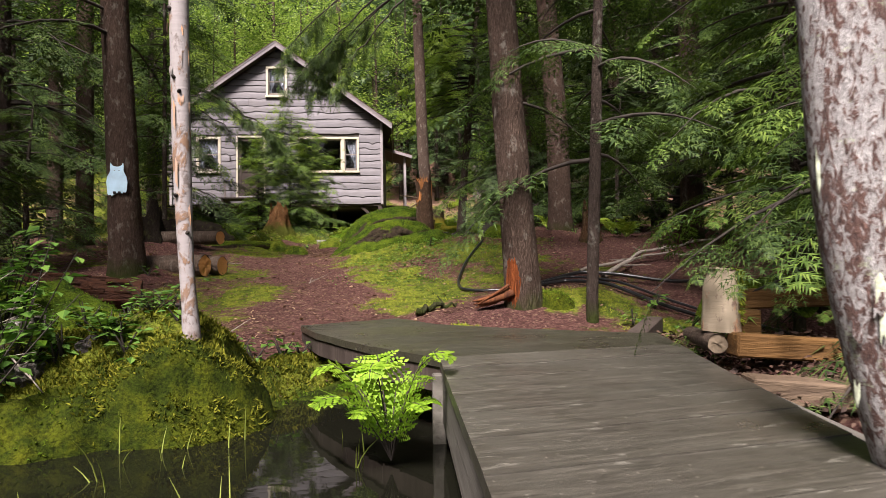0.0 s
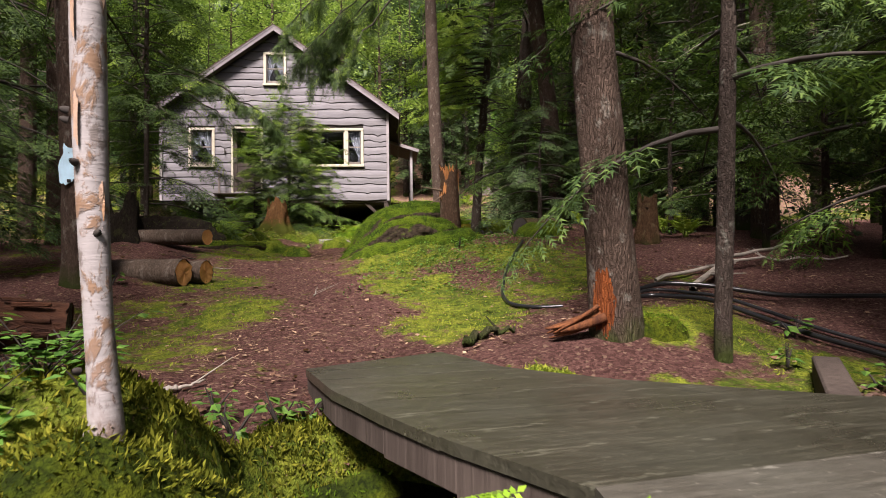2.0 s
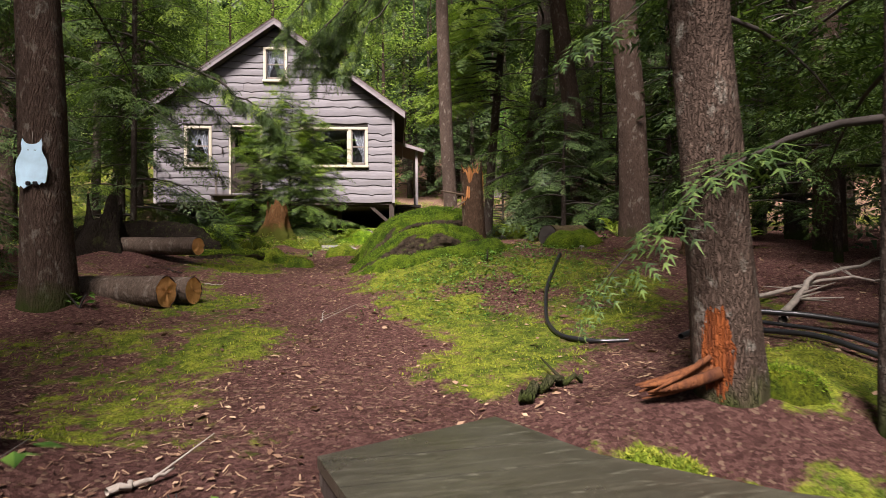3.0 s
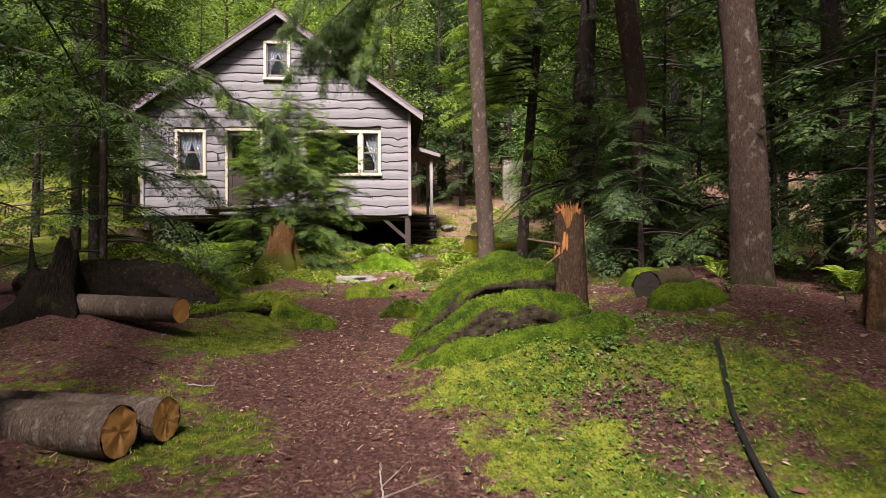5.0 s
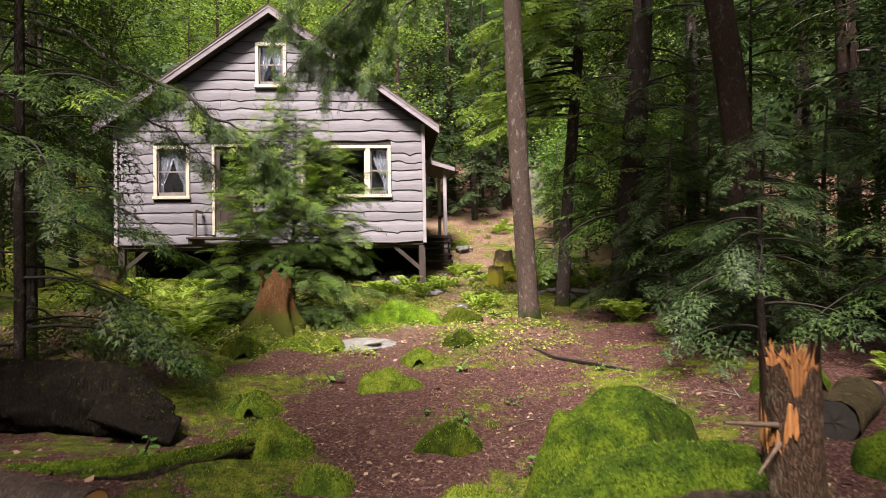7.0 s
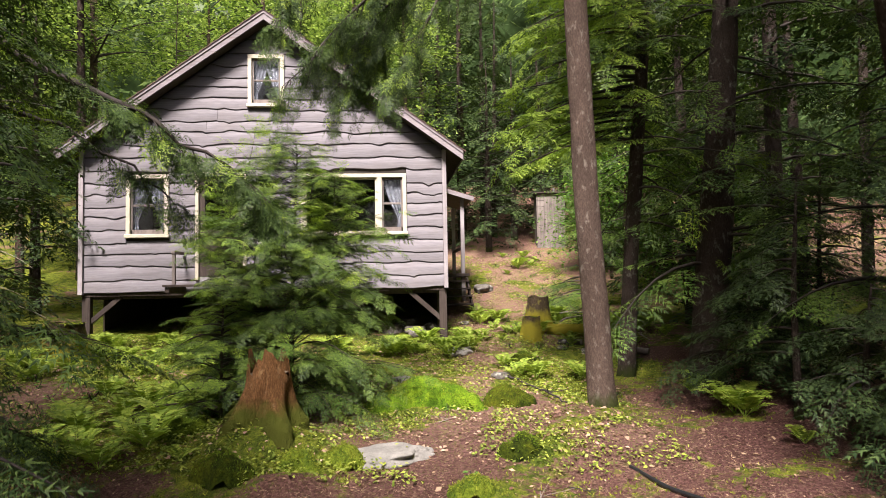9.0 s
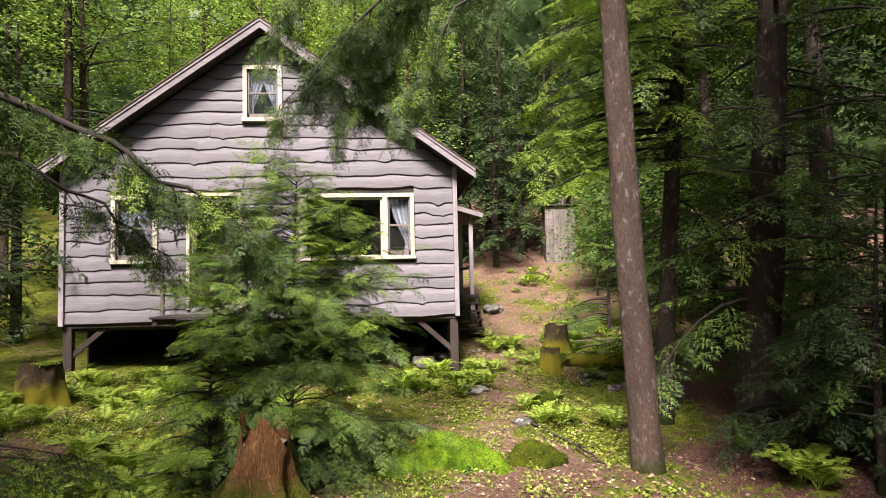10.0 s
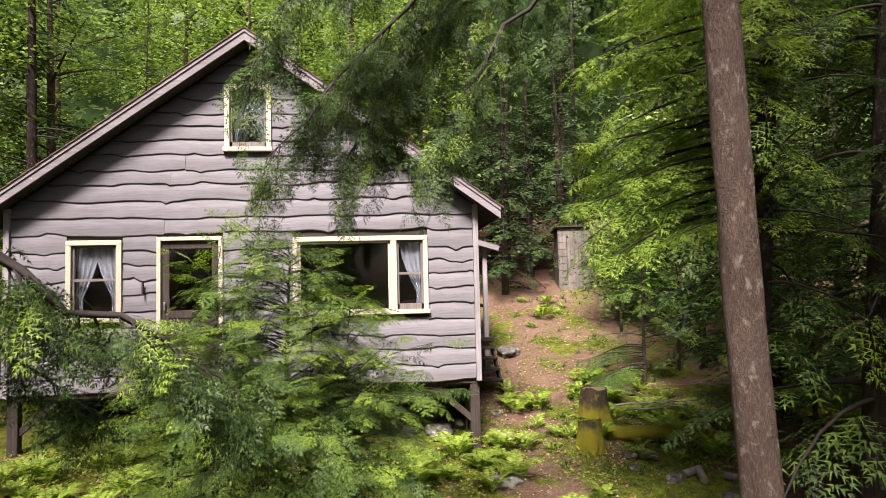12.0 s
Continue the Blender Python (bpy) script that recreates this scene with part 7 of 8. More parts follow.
def moss_shape(name, label, rings, seed, fuzz=900, mat=None, nap=None, tip=0.014):
    """A mossy hump: a lumpy skin over a swept line of balls, steep at its sides, with a nap of moss tips."""
    pts, rad = [r[:3] for r in rings], [r[3] for r in rings]
    c = np.mean(np.array(pts), axis=0)
    c[2] = foot(c[0], c[1])
    hump = thing(name, label, "moss", tuple(c))
    A, R = np.array(pts) - c, np.array(rad) * 1.12
    step = 0.018 if R.max() > 0.14 else 0.014
    gx, gy = np.arange(A[:, 0].min() - R.max(), A[:, 0].max() + R.max(), step), np.arange(A[:, 1].min() - R.max() * 1.1, A[:, 1].max() + R.max() * 1.1, step)
    X, Y = np.meshgrid(gx, gy)
    wx, wy = X + 0.10 * (vnoise(X + c[0], Y + c[1], 4.0, seed, 3) - 0.5), Y + 0.20 * (vnoise(X + c[0], Y + c[1], 4.0, seed + 9, 3) - 0.5)
    S = np.zeros_like(X)
    for a, b, ra, rb in zip(A[:-1], A[1:], R[:-1], R[1:]):
        for t in np.linspace(0, 1, 9):
            p, r = a + (b - a) * t, ra + (rb - ra) * t
            d = np.hypot(wx - p[0], wy - p[1])
            top = p[2] + np.sqrt(np.maximum(0, r * r - d * d)) - 2.6 * np.maximum(0, d - r)
            S = S + np.exp(90 * np.clip(top, -1.5, 2))
    Z = np.log(S + 1e-30) / 90 - 0.035
    Z = Z + 0.13 * (vnoise(X + c[0], Y + c[1], 4.5, seed + 25, 2) - 0.5) * min(1.0, R.max() * 6) + 0.07 * (vnoise(X + c[0], Y + c[1], 7.0, seed + 20, 3) - 0.5) + 0.022 * (vnoise(X + c[0], Y + c[1], 24.0, seed + 30, 2) - 0.5)
    low = ground_z(X + c[0], Y + c[1]) - c[2] - 0.03
    ny, nx = X.shape
    Z = np.maximum(Z, low - 0.02)
    live = Z > low
    i, j = np.meshgrid(np.arange(ny - 1), np.arange(nx - 1), indexing="ij")
    on = (live[:-1, :-1] | live[1:, :-1] | live[:-1, 1:] | live[1:, 1:])[i, j]
    k = (i * nx + j)[on]
    q = np.stack([k, k + 1, k + nx + 1, k + nx], 1)
    used, q = np.unique(q, return_inverse=True)
    v, q = np.stack([X, Y, Z], -1).reshape(-1, 3)[used], q.reshape(-1, 4)
    array_part("cushion", v, q, mat or M_MOSS, hump, smooth=True)
    me = hump.children[0].data
    n = len(me.vertices)
    co, no = np.empty(n * 3, np.float32), np.empty(n * 3, np.float32)
    me.vertices.foreach_get("co", co)
    me.vertices.foreach_get("normal", no)
    co, no = co.reshape(-1, 3), no.reshape(-1, 3)
    rng = np.random.default_rng(seed)
    pick = rng.integers(0, n, fuzz * 3)
    pick = pick[no[pick, 2] > 0.35][:int(fuzz * 0.45)]
    P = co[pick] + rng.normal(0, 0.004, (len(pick), 3))
    ob = tuft_field("moss_fuzz", "", P, no[pick], tip, nap or M_MOSSDARK, seed, 2)
    ob.parent = hump
    tagged(ob, kind="stuff")
    return hump


def moss_roll(name, label, category, rings, seed, mat, lumps=0.28, fuzz=1500, tip=0.016, nap=None):
    """A root or log wrapped in moss: a lumpy closed roll along the rings, its underside overhanging and coloured dark.
    """
    pts, rad = np.array([r[:3] for r in rings], float), np.array([r[3] for r in rings], float)
    c = pts.mean(axis=0)
    c[2] = foot(c[0], c[1])
    roll = thing(name, label, category, tuple(c))
    u = np.linspace(0, 1, len(pts))
    ln = np.linalg.norm(np.diff(pts, axis=0), axis=1).sum()
    n, seg = max(14, int(ln / 0.03)), 40
    s = np.linspace(0, 1, n)
    P = np.stack([np.interp(s, u, pts[:, i]) for i in range(3)], 1) - c
    R = np.interp(s, u, rad)
    for _ in range(int(n / 12)):
        P[1:-1] = (P[:-2] + 2 * P[1:-1] + P[2:]) / 4
        R[1:-1] = (R[:-2] + 2 * R[1:-1] + R[2:]) / 4
    R = R * np.clip(np.minimum(s, 1 - s) * n / 5, 0.02, 1) ** 0.5
    d = np.gradient(P, axis=0)
    d /= np.linalg.norm(d, axis=1)[:, None]
    e1 = np.cross(d, [0, 0, 1.0])
    e1 /= np.linalg.norm(e1, axis=1)[:, None]
    e2 = np.cross(e1, d)
    A, S = np.meshgrid(np.linspace(0, 2 * np.pi, seg, endpoint=False), s * ln)
    g = vnoise(S + 3 * np.cos(A) * 0.25, np.sin(A) * 0.6 + seed, 3.2, seed, 3) - 0.5 + 0.45 * (vnoise(S, np.cos(A) * 0.4 + np.sin(A) * 0.7, 11.0, seed + 4, 2) - 0.5)
    r = R[:, None] * (1 + lumps * 2 * g)
    V = P[:, None, :] + r[:, :, None] * (np.cos(A)[:, :, None] * e1[:, None, :] + np.sin(A)[:, :, None] * e2[:, None, :])
    i, j = np.meshgrid(np.arange(n - 1), np.arange(seg), indexing="ij")
    k, k2 = i * seg + j, i * seg + (j + 1) % seg
    body = array_part("body", V.reshape(-1, 3), np.stack([k, k + seg, k2 + seg, k2], -1).reshape(-1, 4), mat, roll, smooth=True)
    if fuzz:
        rng = np.random.default_rng(seed)
        out = (np.cos(A)[:, :, None] * e1[:, None, :] + np.sin(A)[:, :, None] * e2[:, None, :]).reshape(-1, 3)
        pick = rng.integers(0, len(out), fuzz * 3)
        pick = pick[out[pick, 2] > 0.3][:fuzz]
        ob = tuft_field("moss_fuzz", "", V.reshape(-1, 3)[pick], out[pick], tip, nap or M_MOSSDARK, seed, 2)
        ob.parent = roll
        tagged(ob, kind="stuff")
    return roll


moss_roll("mossy_root", "thick moss over a root arching from the broken trunk", "root", [(0.85, -12.16, 1.06, 0.12), (0.66, -12.10, 1.10, 0.14), (0.42, -12.06, 1.10, 0.145), (0.15, -12.06, 1.06, 0.15), (-0.05, -12.1, 0.95, 0.14), (-0.2, -12.16, 0.80, 0.12), (-0.34, -12.24, 0.66, 0.08)], 1, M_MOSS, 0.22, 3200)
moss_roll("mossy_root", "low moss-wrapped root below the arching one", "root", [(0.95, -12.38, 0.86, 0.14), (0.72, -12.44, 0.84, 0.17), (0.48, -12.46, 0.90, 0.16), (0.22, -12.44, 0.86, 0.16), (-0.02, -12.42, 0.74, 0.14), (-0.26, -12.42, 0.58, 0.12), (-0.5, -12.4, 0.46, 0.07)], 2, M_MOSS, 0.3, 3200)
moss_shape("mossy_boulder", "rounded boulder wrapped in deep green moss", [(0.12, -11.4, 0.86, 0.16), (0.28, -11.34, 1.04, 0.22), (0.46, -11.3, 1.12, 0.23), (0.66, -11.25, 1.04, 0.2), (0.9, -11.2, 0.84, 0.1)], 2, 3600)
moss_shape("moss_hummock", "low moss hummock before the broken trunk", [(-0.45, -12.5, 0.46, 0.08), (-0.1, -12.58, 0.54, 0.13), (0.3, -12.62, 0.64, 0.13), (0.7, -12.6, 0.70, 0.14), (1.05, -12.55, 0.72, 0.14), (1.35, -12.45, 0.66, 0.08)], 3, 3600)
moss_shape("moss_cushion", "low bright lime moss cushion in the clearing", [(-1.55, -4.7, 0.96, 0.12), (-1.15, -4.55, 1.02, 0.26), (-0.75, -4.4, 1.06, 0.30), (-0.4, -4.5, 1.03, 0.26), (-0.05, -4.8, 0.96, 0.12)], 71, 6000, M_MOSSLIME, M_MOSSBLADE, 0.025)
moss_roll("mossy_root", "thin mossy root lying across the floor", "root", [(-3.3, -10.75, 0.78, 0.09), (-2.8, -10.6, 0.76, 0.085), (-2.3, -10.55, 0.76, 0.08), (-1.95, -10.3, 0.78, 0.07), (-1.72, -10.05, 0.76, 0.05)], 72, M_MOSS, 0.3, 1500, 0.02, M_MOSSBLADE)
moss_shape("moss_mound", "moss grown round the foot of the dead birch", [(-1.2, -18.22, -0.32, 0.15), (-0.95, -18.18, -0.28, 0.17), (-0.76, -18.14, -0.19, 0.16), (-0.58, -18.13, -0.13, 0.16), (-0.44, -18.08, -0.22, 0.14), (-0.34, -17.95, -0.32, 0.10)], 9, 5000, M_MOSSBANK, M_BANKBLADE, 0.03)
moss_shape("mossy_ledge", "moss ridge running down the bank to the birch", [(-1.75, -17.5, 0.22, 0.12), (-1.45, -17.65, 0.15, 0.17), (-1.2, -17.72, 0.04, 0.17), (-0.97, -17.8, -0.10, 0.16), (-0.78, -17.9, -0.20, 0.12)], 4, 3600)
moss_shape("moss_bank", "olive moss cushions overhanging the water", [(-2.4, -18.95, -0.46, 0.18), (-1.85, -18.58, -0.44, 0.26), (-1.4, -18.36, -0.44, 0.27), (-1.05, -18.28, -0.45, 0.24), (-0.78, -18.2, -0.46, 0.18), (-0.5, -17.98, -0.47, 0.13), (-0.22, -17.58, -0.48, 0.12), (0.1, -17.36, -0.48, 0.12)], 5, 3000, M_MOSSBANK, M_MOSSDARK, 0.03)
moss_shape("mossy_boulder", "brown mossy stone beside the broken trunk", [(1.85, -11.35, 0.70, 0.06), (2.05, -11.32, 0.80, 0.18), (2.3, -11.3, 0.82, 0.22), (2.6, -11.3, 0.76, 0.1)], 6, 1600)
log("rotten_log", "short dark rotten log on a mossy stone", (2.62, -10.35, 1.0), (1.98, -10.92, 0.99), 0.15, M_LOGMOSS, M_ROTEND, 33)
moss_shape("mossy_log", "short rotting log under moss", [(2.2, -9.7, 0.95, 0.05), (2.32, -9.72, 1.02, 0.13), (2.62, -9.8, 1.02, 0.13), (2.75, -9.8, 1.0, 0.05)], 7, 600)
for k, (x, y, s) in enumerate(((-2.62, -6.75, 0.26), (-1.62, -6.5, 0.19), (-0.8, -8.35, 0.27), (-0.35, -10.0, 0.24), (-1.7, -9.95, 0.28), (-0.5, -7.25, 0.18), (0.34, -4.5, 0.3), (-2.05, -8.9, 0.25), (-1.25, -10.6, 0.18), (0.95, -2.4, 0.2), (-2.0, -6.6, 0.18), (-0.3, -10.9, 0.2), (0.1, -6.4, 0.2), (-2.9, -7.6, 0.25), (0.98, -16.74, 0.14), (1.72, -16.25, 0.16))):
    z = foot(x, y)
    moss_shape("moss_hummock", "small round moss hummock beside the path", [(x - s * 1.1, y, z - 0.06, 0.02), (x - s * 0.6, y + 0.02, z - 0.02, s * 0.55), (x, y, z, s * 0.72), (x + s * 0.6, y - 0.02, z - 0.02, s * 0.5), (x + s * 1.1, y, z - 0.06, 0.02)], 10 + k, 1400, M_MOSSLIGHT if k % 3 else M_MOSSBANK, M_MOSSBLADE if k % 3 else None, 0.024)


def rock(label, x, y, size, mat, seed, sink=0.3, flat=1.0, turn=0.0, z=None, group="", name="rock", rough=0.12):
    """An angular, worn stone set into the ground."""
    bm = bmesh.new()
    bmesh.ops.create_icosphere(bm, subdivisions=4, radius=1.0)
    for v in bm.verts:
        n = noise.noise(v.co * 1.3 + Vector((seed * 3.1, 0, 0))) * 0.42 + noise.noise(v.co * 2.9 + Vector((0, seed, 0))) * rough + noise.noise(v.co * 7 + Vector((0, 0, seed))) * rough * 0.4
        c = noise.cell(v.co * 1.1 + Vector((seed, seed, 0))) * 0.08
        v.co *= 1 + n + c
        v.co.z = max(-0.8, min(v.co.z * flat, 0.75 * flat + 0.12 * flat * n))
    for v in bm.verts:
        v.co = Vector((v.co.x * size[0], v.co.y * size[1], v.co.z * size[2]))
    ob = part(name, bm, mat, None, smooth=True)
    ob.matrix_basis = pose(x, y, (foot(x, y) if z is None else z) + size[2] * (1 - 2 * sink) * 0.5, 0, 0, turn)
    return tagged(ob, label, "rock", group)


moss_shape("mossy_boulder", "dark mossy stone near the old stump", [(-3.75, -5.6, 0.95, 0.10), (-3.5, -5.65, 1.08, 0.20), (-3.2, -5.62, 1.04, 0.17), (-3.0, -5.6, 0.95, 0.06)], 81, 1500)
rock("flat pale stone slab set in the path", -1.17, -6.30, (0.42, 0.26, 0.11), M_SLAB, 2, 0.45, 0.8, 8, name="stone_slab")
rock("dark boulder blotched with white lichen on the bank", -1.0, -18.0, (0.17, 0.13, 0.17), M_LICHENROCK, 5, 0.5, rough=0.3, z=-0.05)
for k, (x, y, s) in enumerate(((-1.3, -18.2, 0.09), (-1.45, -17.95, 0.11)), 90):
    rock("dark mossy stone in the bank", x, y, (s, s * 0.8, s * 0.8), M_ROCK, k, 0.4, 1.0, k * 31, group="bank stones", rough=0.35)
for k, (x, y, s) in enumerate(((0.07, -1.5, 0.20), (-0.98, -3.35, 0.17), (1.45, 4.9, 0.34), (0.52, -3.0, 0.15), (2.1, -0.8, 0.13), (2.3, -1.65, 0.14), (1.95, -1.2, 0.1), (2.75, -2.3, 0.13), (0.75, -2.2, 0.08), (-0.6, 0.6, 0.26), (-0.25, 0.95, 0.22), (-1.1, 0.9, 0.24), (-0.75, 1.3, 0.3), (0.5, 1.5, 0.12))):
    rock("weathered grey field stone half sunk in the ground", x, y, (s, s * 0.75, s * 0.62), M_ROCK if k not in (0, 1) else M_SLAB, 20 + k, 0.3, 1.0, k * 47, group="field stones")


moss_roll("rotten_log", "black rotten log with mossy top lying in shade", "log", [(-4.9, -9.15, 1.02, 0.22), (-4.3, -9.25, 1.02, 0.26), (-3.8, -9.3, 1.02, 0.27), (-3.3, -9.4, 1.0, 0.26), (-2.95, -9.5, 0.96, 0.24), (-2.7, -9.58, 0.88, 0.18), (-2.52, -9.64, 0.80, 0.10)], 73, M_BLACKROOT, 0.34, 500, 0.02)
slab = part("bark_slab", beam((-0.30, 0.02, 0.10), (0.28, -0.10, -0.08), 0.26, 0.05, 0.012), M_BLACKROOT)
slab.matrix_basis = pose(-2.72, -9.72, foot(-2.72, -9.72) + 0.20, 38, 4, 12)
tagged(slab, "black bark slab leaning on the rotten log", "bark")


def hose(name, label, pts, r, group=""):
    pts = np.array([(x, y, foot(x, y) + dz) for x, y, dz in pts])
    s = np.linspace(0, 1, len(pts))
    t = np.linspace(0, 1, 60)
    P = np.stack([np.interp(t, s, pts[:, i]) for i in range(3)], 1)
    for _ in range(12):
        P[1:-1] = (P[:-2] + P[1:-1] * 2 + P[2:]) / 4
    v, q = tubes([(P, np.full(len(P), r))], 10)
    return tagged(array_part(name, v, q, M_HOSE, smooth=True), label, "pipe", group)


hose("water_pipe", "black plastic water pipe curving over the moss", [(1.60, -12.97, 0.02), (1.44, -13.35, 0.03), (1.27, -13.75, 0.02), (1.12, -14.35, 0.02), (1.12, -14.75, 0.02), (1.3, -14.95, 0.02), (1.5, -15.0, 0.0)], 0.015)
hose("water_pipe", "black plastic pipe lying in a bundle past the tree", [(1.75, -15.2, 0.03), (2.35, -14.85, 0.10), (2.7, -15.0, 0.09), (3.15, -15.2, 0.05), (4.2, -15.3, 0.03)], 0.019, "pipe bundle")
hose("water_pipe", "black plastic pipe lying in a bundle past the tree", [(1.75, -15.45, 0.03), (2.1, -15.2, 0.05), (2.4, -15.55, 0.05), (2.7, -16.15, 0.03), (3.2, -17.0, 0.02)], 0.017, "pipe bundle")
hose("water_pipe", "black plastic pipe lying in a bundle past the tree", [(1.8, -15.35, 0.05), (2.2, -15.05, 0.08), (2.55, -15.45, 0.06), (2.9, -16.1, 0.03), (3.4, -16.8, 0.02)], 0.013, "pipe bundle")
hose("water_pipe", "black plastic pipe half buried in needles", [(0.98, -6.9, 0.01), (1.1, -7.4, 0.02), (1.35, -8.0, 0.02), (1.6, -8.6, 0.0)], 0.018)


def fallen_branch(label, pts, r, mat, seed, twigs=5, group="", name="fallen_branch"):
    rng = np.random.default_rng(seed)
    P = np.array([(x, y, foot(x, y) + dz) for x, y, dz in pts])
    s = np.linspace(0, 1, len(P))
    t = np.linspace(0, 1, 14)
    Q = np.stack([np.interp(t, s, P[:, i]) for i in range(3)], 1) + rng.normal(0, r * 0.5, (14, 3))
    br = thing(name, label, "branch", tuple(P[0]), group)
    o = np.array(P[0])
    v, q = tubes([(Q - o, np.linspace(r, r * 0.35, 14))], 7, 0.2, rng)
    array_part("stem", v, q, mat, br, smooth=True)
    for k in range(twigs):
        i = rng.integers(3, 13)
        d = rng.normal(0, 1, 3)
        d[2] = abs(d[2]) * 0.35
        d /= np.linalg.norm(d)
        v, q = tubes([(Q[i] - o + d * np.linspace(0, rng.uniform(0.12, 0.4), 4)[:, None], np.linspace(r * 0.4, r * 0.12, 4))], 5)
        array_part("twig", v, q, mat, br)
    return br


fallen_branch("grey dead branch fallen across the ground", [(2.6, -14.9, 0.04), (3.2, -14.3, 0.14), (4.3, -13.8, 0.2)], 0.03, M_DEADTWIG, 1, 9)
fallen_branch("grey dead branch fallen across the ground", [(2.5, -14.4, 0.03), (3.4, -14.2, 0.1), (4.4, -14.3, 0.12)], 0.02, M_DEADTWIG, 2, 7)
fallen_branch("dark fallen branch lying on the path", [(0.55, -2.9, 0.05), (0.85, -3.9, 0.03), (0.98, -5.0, 0.03)], 0.022, M_TWIG, 3, 5)
fallen_branch("dark curved root lying beside the dock", [(0.62, -15.95, 0.02), (0.78, -15.8, 0.05), (0.98, -15.72, 0.02)], 0.032, M_BARKDARK, 4, 1, name="surface_root")
fallen_branch("small grey stick lying on moss", [(-0.92, -16.75, 0.02), (-0.76, -16.6, 0.03)], 0.014, M_DEADTWIG, 5, 1)
fallen_branch("pale dead branch leaning in the ferns", [(2.5, 0.9, 0.1), (3.2, -0.2, 0.5), (3.6, -1.2, 0.05)], 0.02, M_DEADTWIG, 6, 8)
fallen_branch("pale dead branch leaning in the ferns", [(2.2, 0.5, 0.28), (3.0, 0.6, 0.33), (3.9, 0.6, 0.3)], 0.022, M_DEADTWIG, 7, 4)
fallen_branch("bleached dead twigs on the bank", [(-2.0, -18.3, 0.25), (-1.6, -18.35, 0.42), (-1.3, -18.5, 0.25)], 0.010, M_DEADTWIG, 8, 16)
fallen_branch("bleached dead twigs on the bank", [(-1.9, -18.0, 0.15), (-1.55, -18.2, 0.32), (-1.15, -18.35, 0.12)], 0.008, M_DEADTWIG, 9, 16)
rr = random.Random(8)
for k in range(16):
    x, y, a, ln = rr.uniform(-2.2, 2.2), rr.uniform(-15.5, -4.0), rr.uniform(0, 6.28), rr.uniform(0.12, 0.4)
    fallen_branch("thin dry twig lying on the forest floor", [(x, y, 0.012), (x + ln * math.cos(a), y + ln * math.sin(a), 0.015)], 0.006, M_DEADTWIG if k % 2 else M_TWIG, 30 + k, 2, "dry twigs", "dry_twig")

# torn root and scar at the foot of the dark trunk
rr = random.Random(63)
for k in range(9):
    a = Vector((rr.uniform(-0.17, -0.10), rr.uniform(-0.13, -0.05), rr.uniform(0.05, 0.17)))
    b = Vector((rr.uniform(-0.46, -0.28), rr.uniform(-0.08, 0.03), rr.uniform(-0.03, 0.03)))
    m = (a + b) / 2 + Vector((rr.uniform(-0.02, 0.02), rr.uniform(-0.02, 0.02), -0.015))
    w = rr.uniform(0.008, 0.022)
    v, q = trunk_arrays([tuple(a), tuple(m), tuple(b)], [w * 1.2, w, w * 0.3], 7, 0.03, 0.5, 0, k)
    array_part("torn_root", v, q, M_SCAR, tree_b, "raw orange torn root fibre")

# pale blue owl-shaped plate hung on the trunk
def owl_plate():
    owl = thing("owl_plate", "pale blue owl-shaped plate hung on a trunk", "sign", (-2.70, -13.995, 1.42), turn=6)
    half = ((0.0, 0.145), (0.030, 0.150), (0.052, 0.165), (0.066, 0.190), (0.072, 0.150), (0.068, 0.105), (0.078, 0.075), (0.102, 0.030), (0.112, -0.03), (0.106, -0.09), (0.100, -0.135), (0.085, -0.15), (0.072, -0.138), (0.055, -0.16), (0.03, -0.145), (0.0, -0.155))
    bm = bmesh.new()
    ring = [bm.verts.new((x, 0, z)) for x, z in half] + [bm.verts.new((-x, 0, z - (0.03 if z < -0.12 else 0))) for x, z in half[-2:0:-1]]
    f = bm.faces.new(ring)
    ext = bmesh.ops.extrude_face_region(bm, geom=[f])
    bmesh.ops.translate(bm, verts=[v for v in ext["geom"] if isinstance(v, bmesh.types.BMVert)], vec=(0, 0.008, 0))
    part("plate", bm, M_PLATE, owl)
    v, q = tubes([(np.array([(0, 0.004, 0.14), (0, 0.01, 0.19), (0, 0.02, 0.245)]), np.full(3, 0.003))], 5)
    array_part("wire", v, q, M_DEADTWIG, owl)
    for x in (-0.022, 0.026):
        part("claw", box(x - 0.016, x + 0.016, -0.012, 0.004, -0.165, -0.135, 0.005), M_HOSE, owl)
        part("eye", box(x - 0.008, x + 0.005, -0.004, 0.002, 0.098, 0.104, 0.001), M_DECKSIDE, owl)


owl_plate()

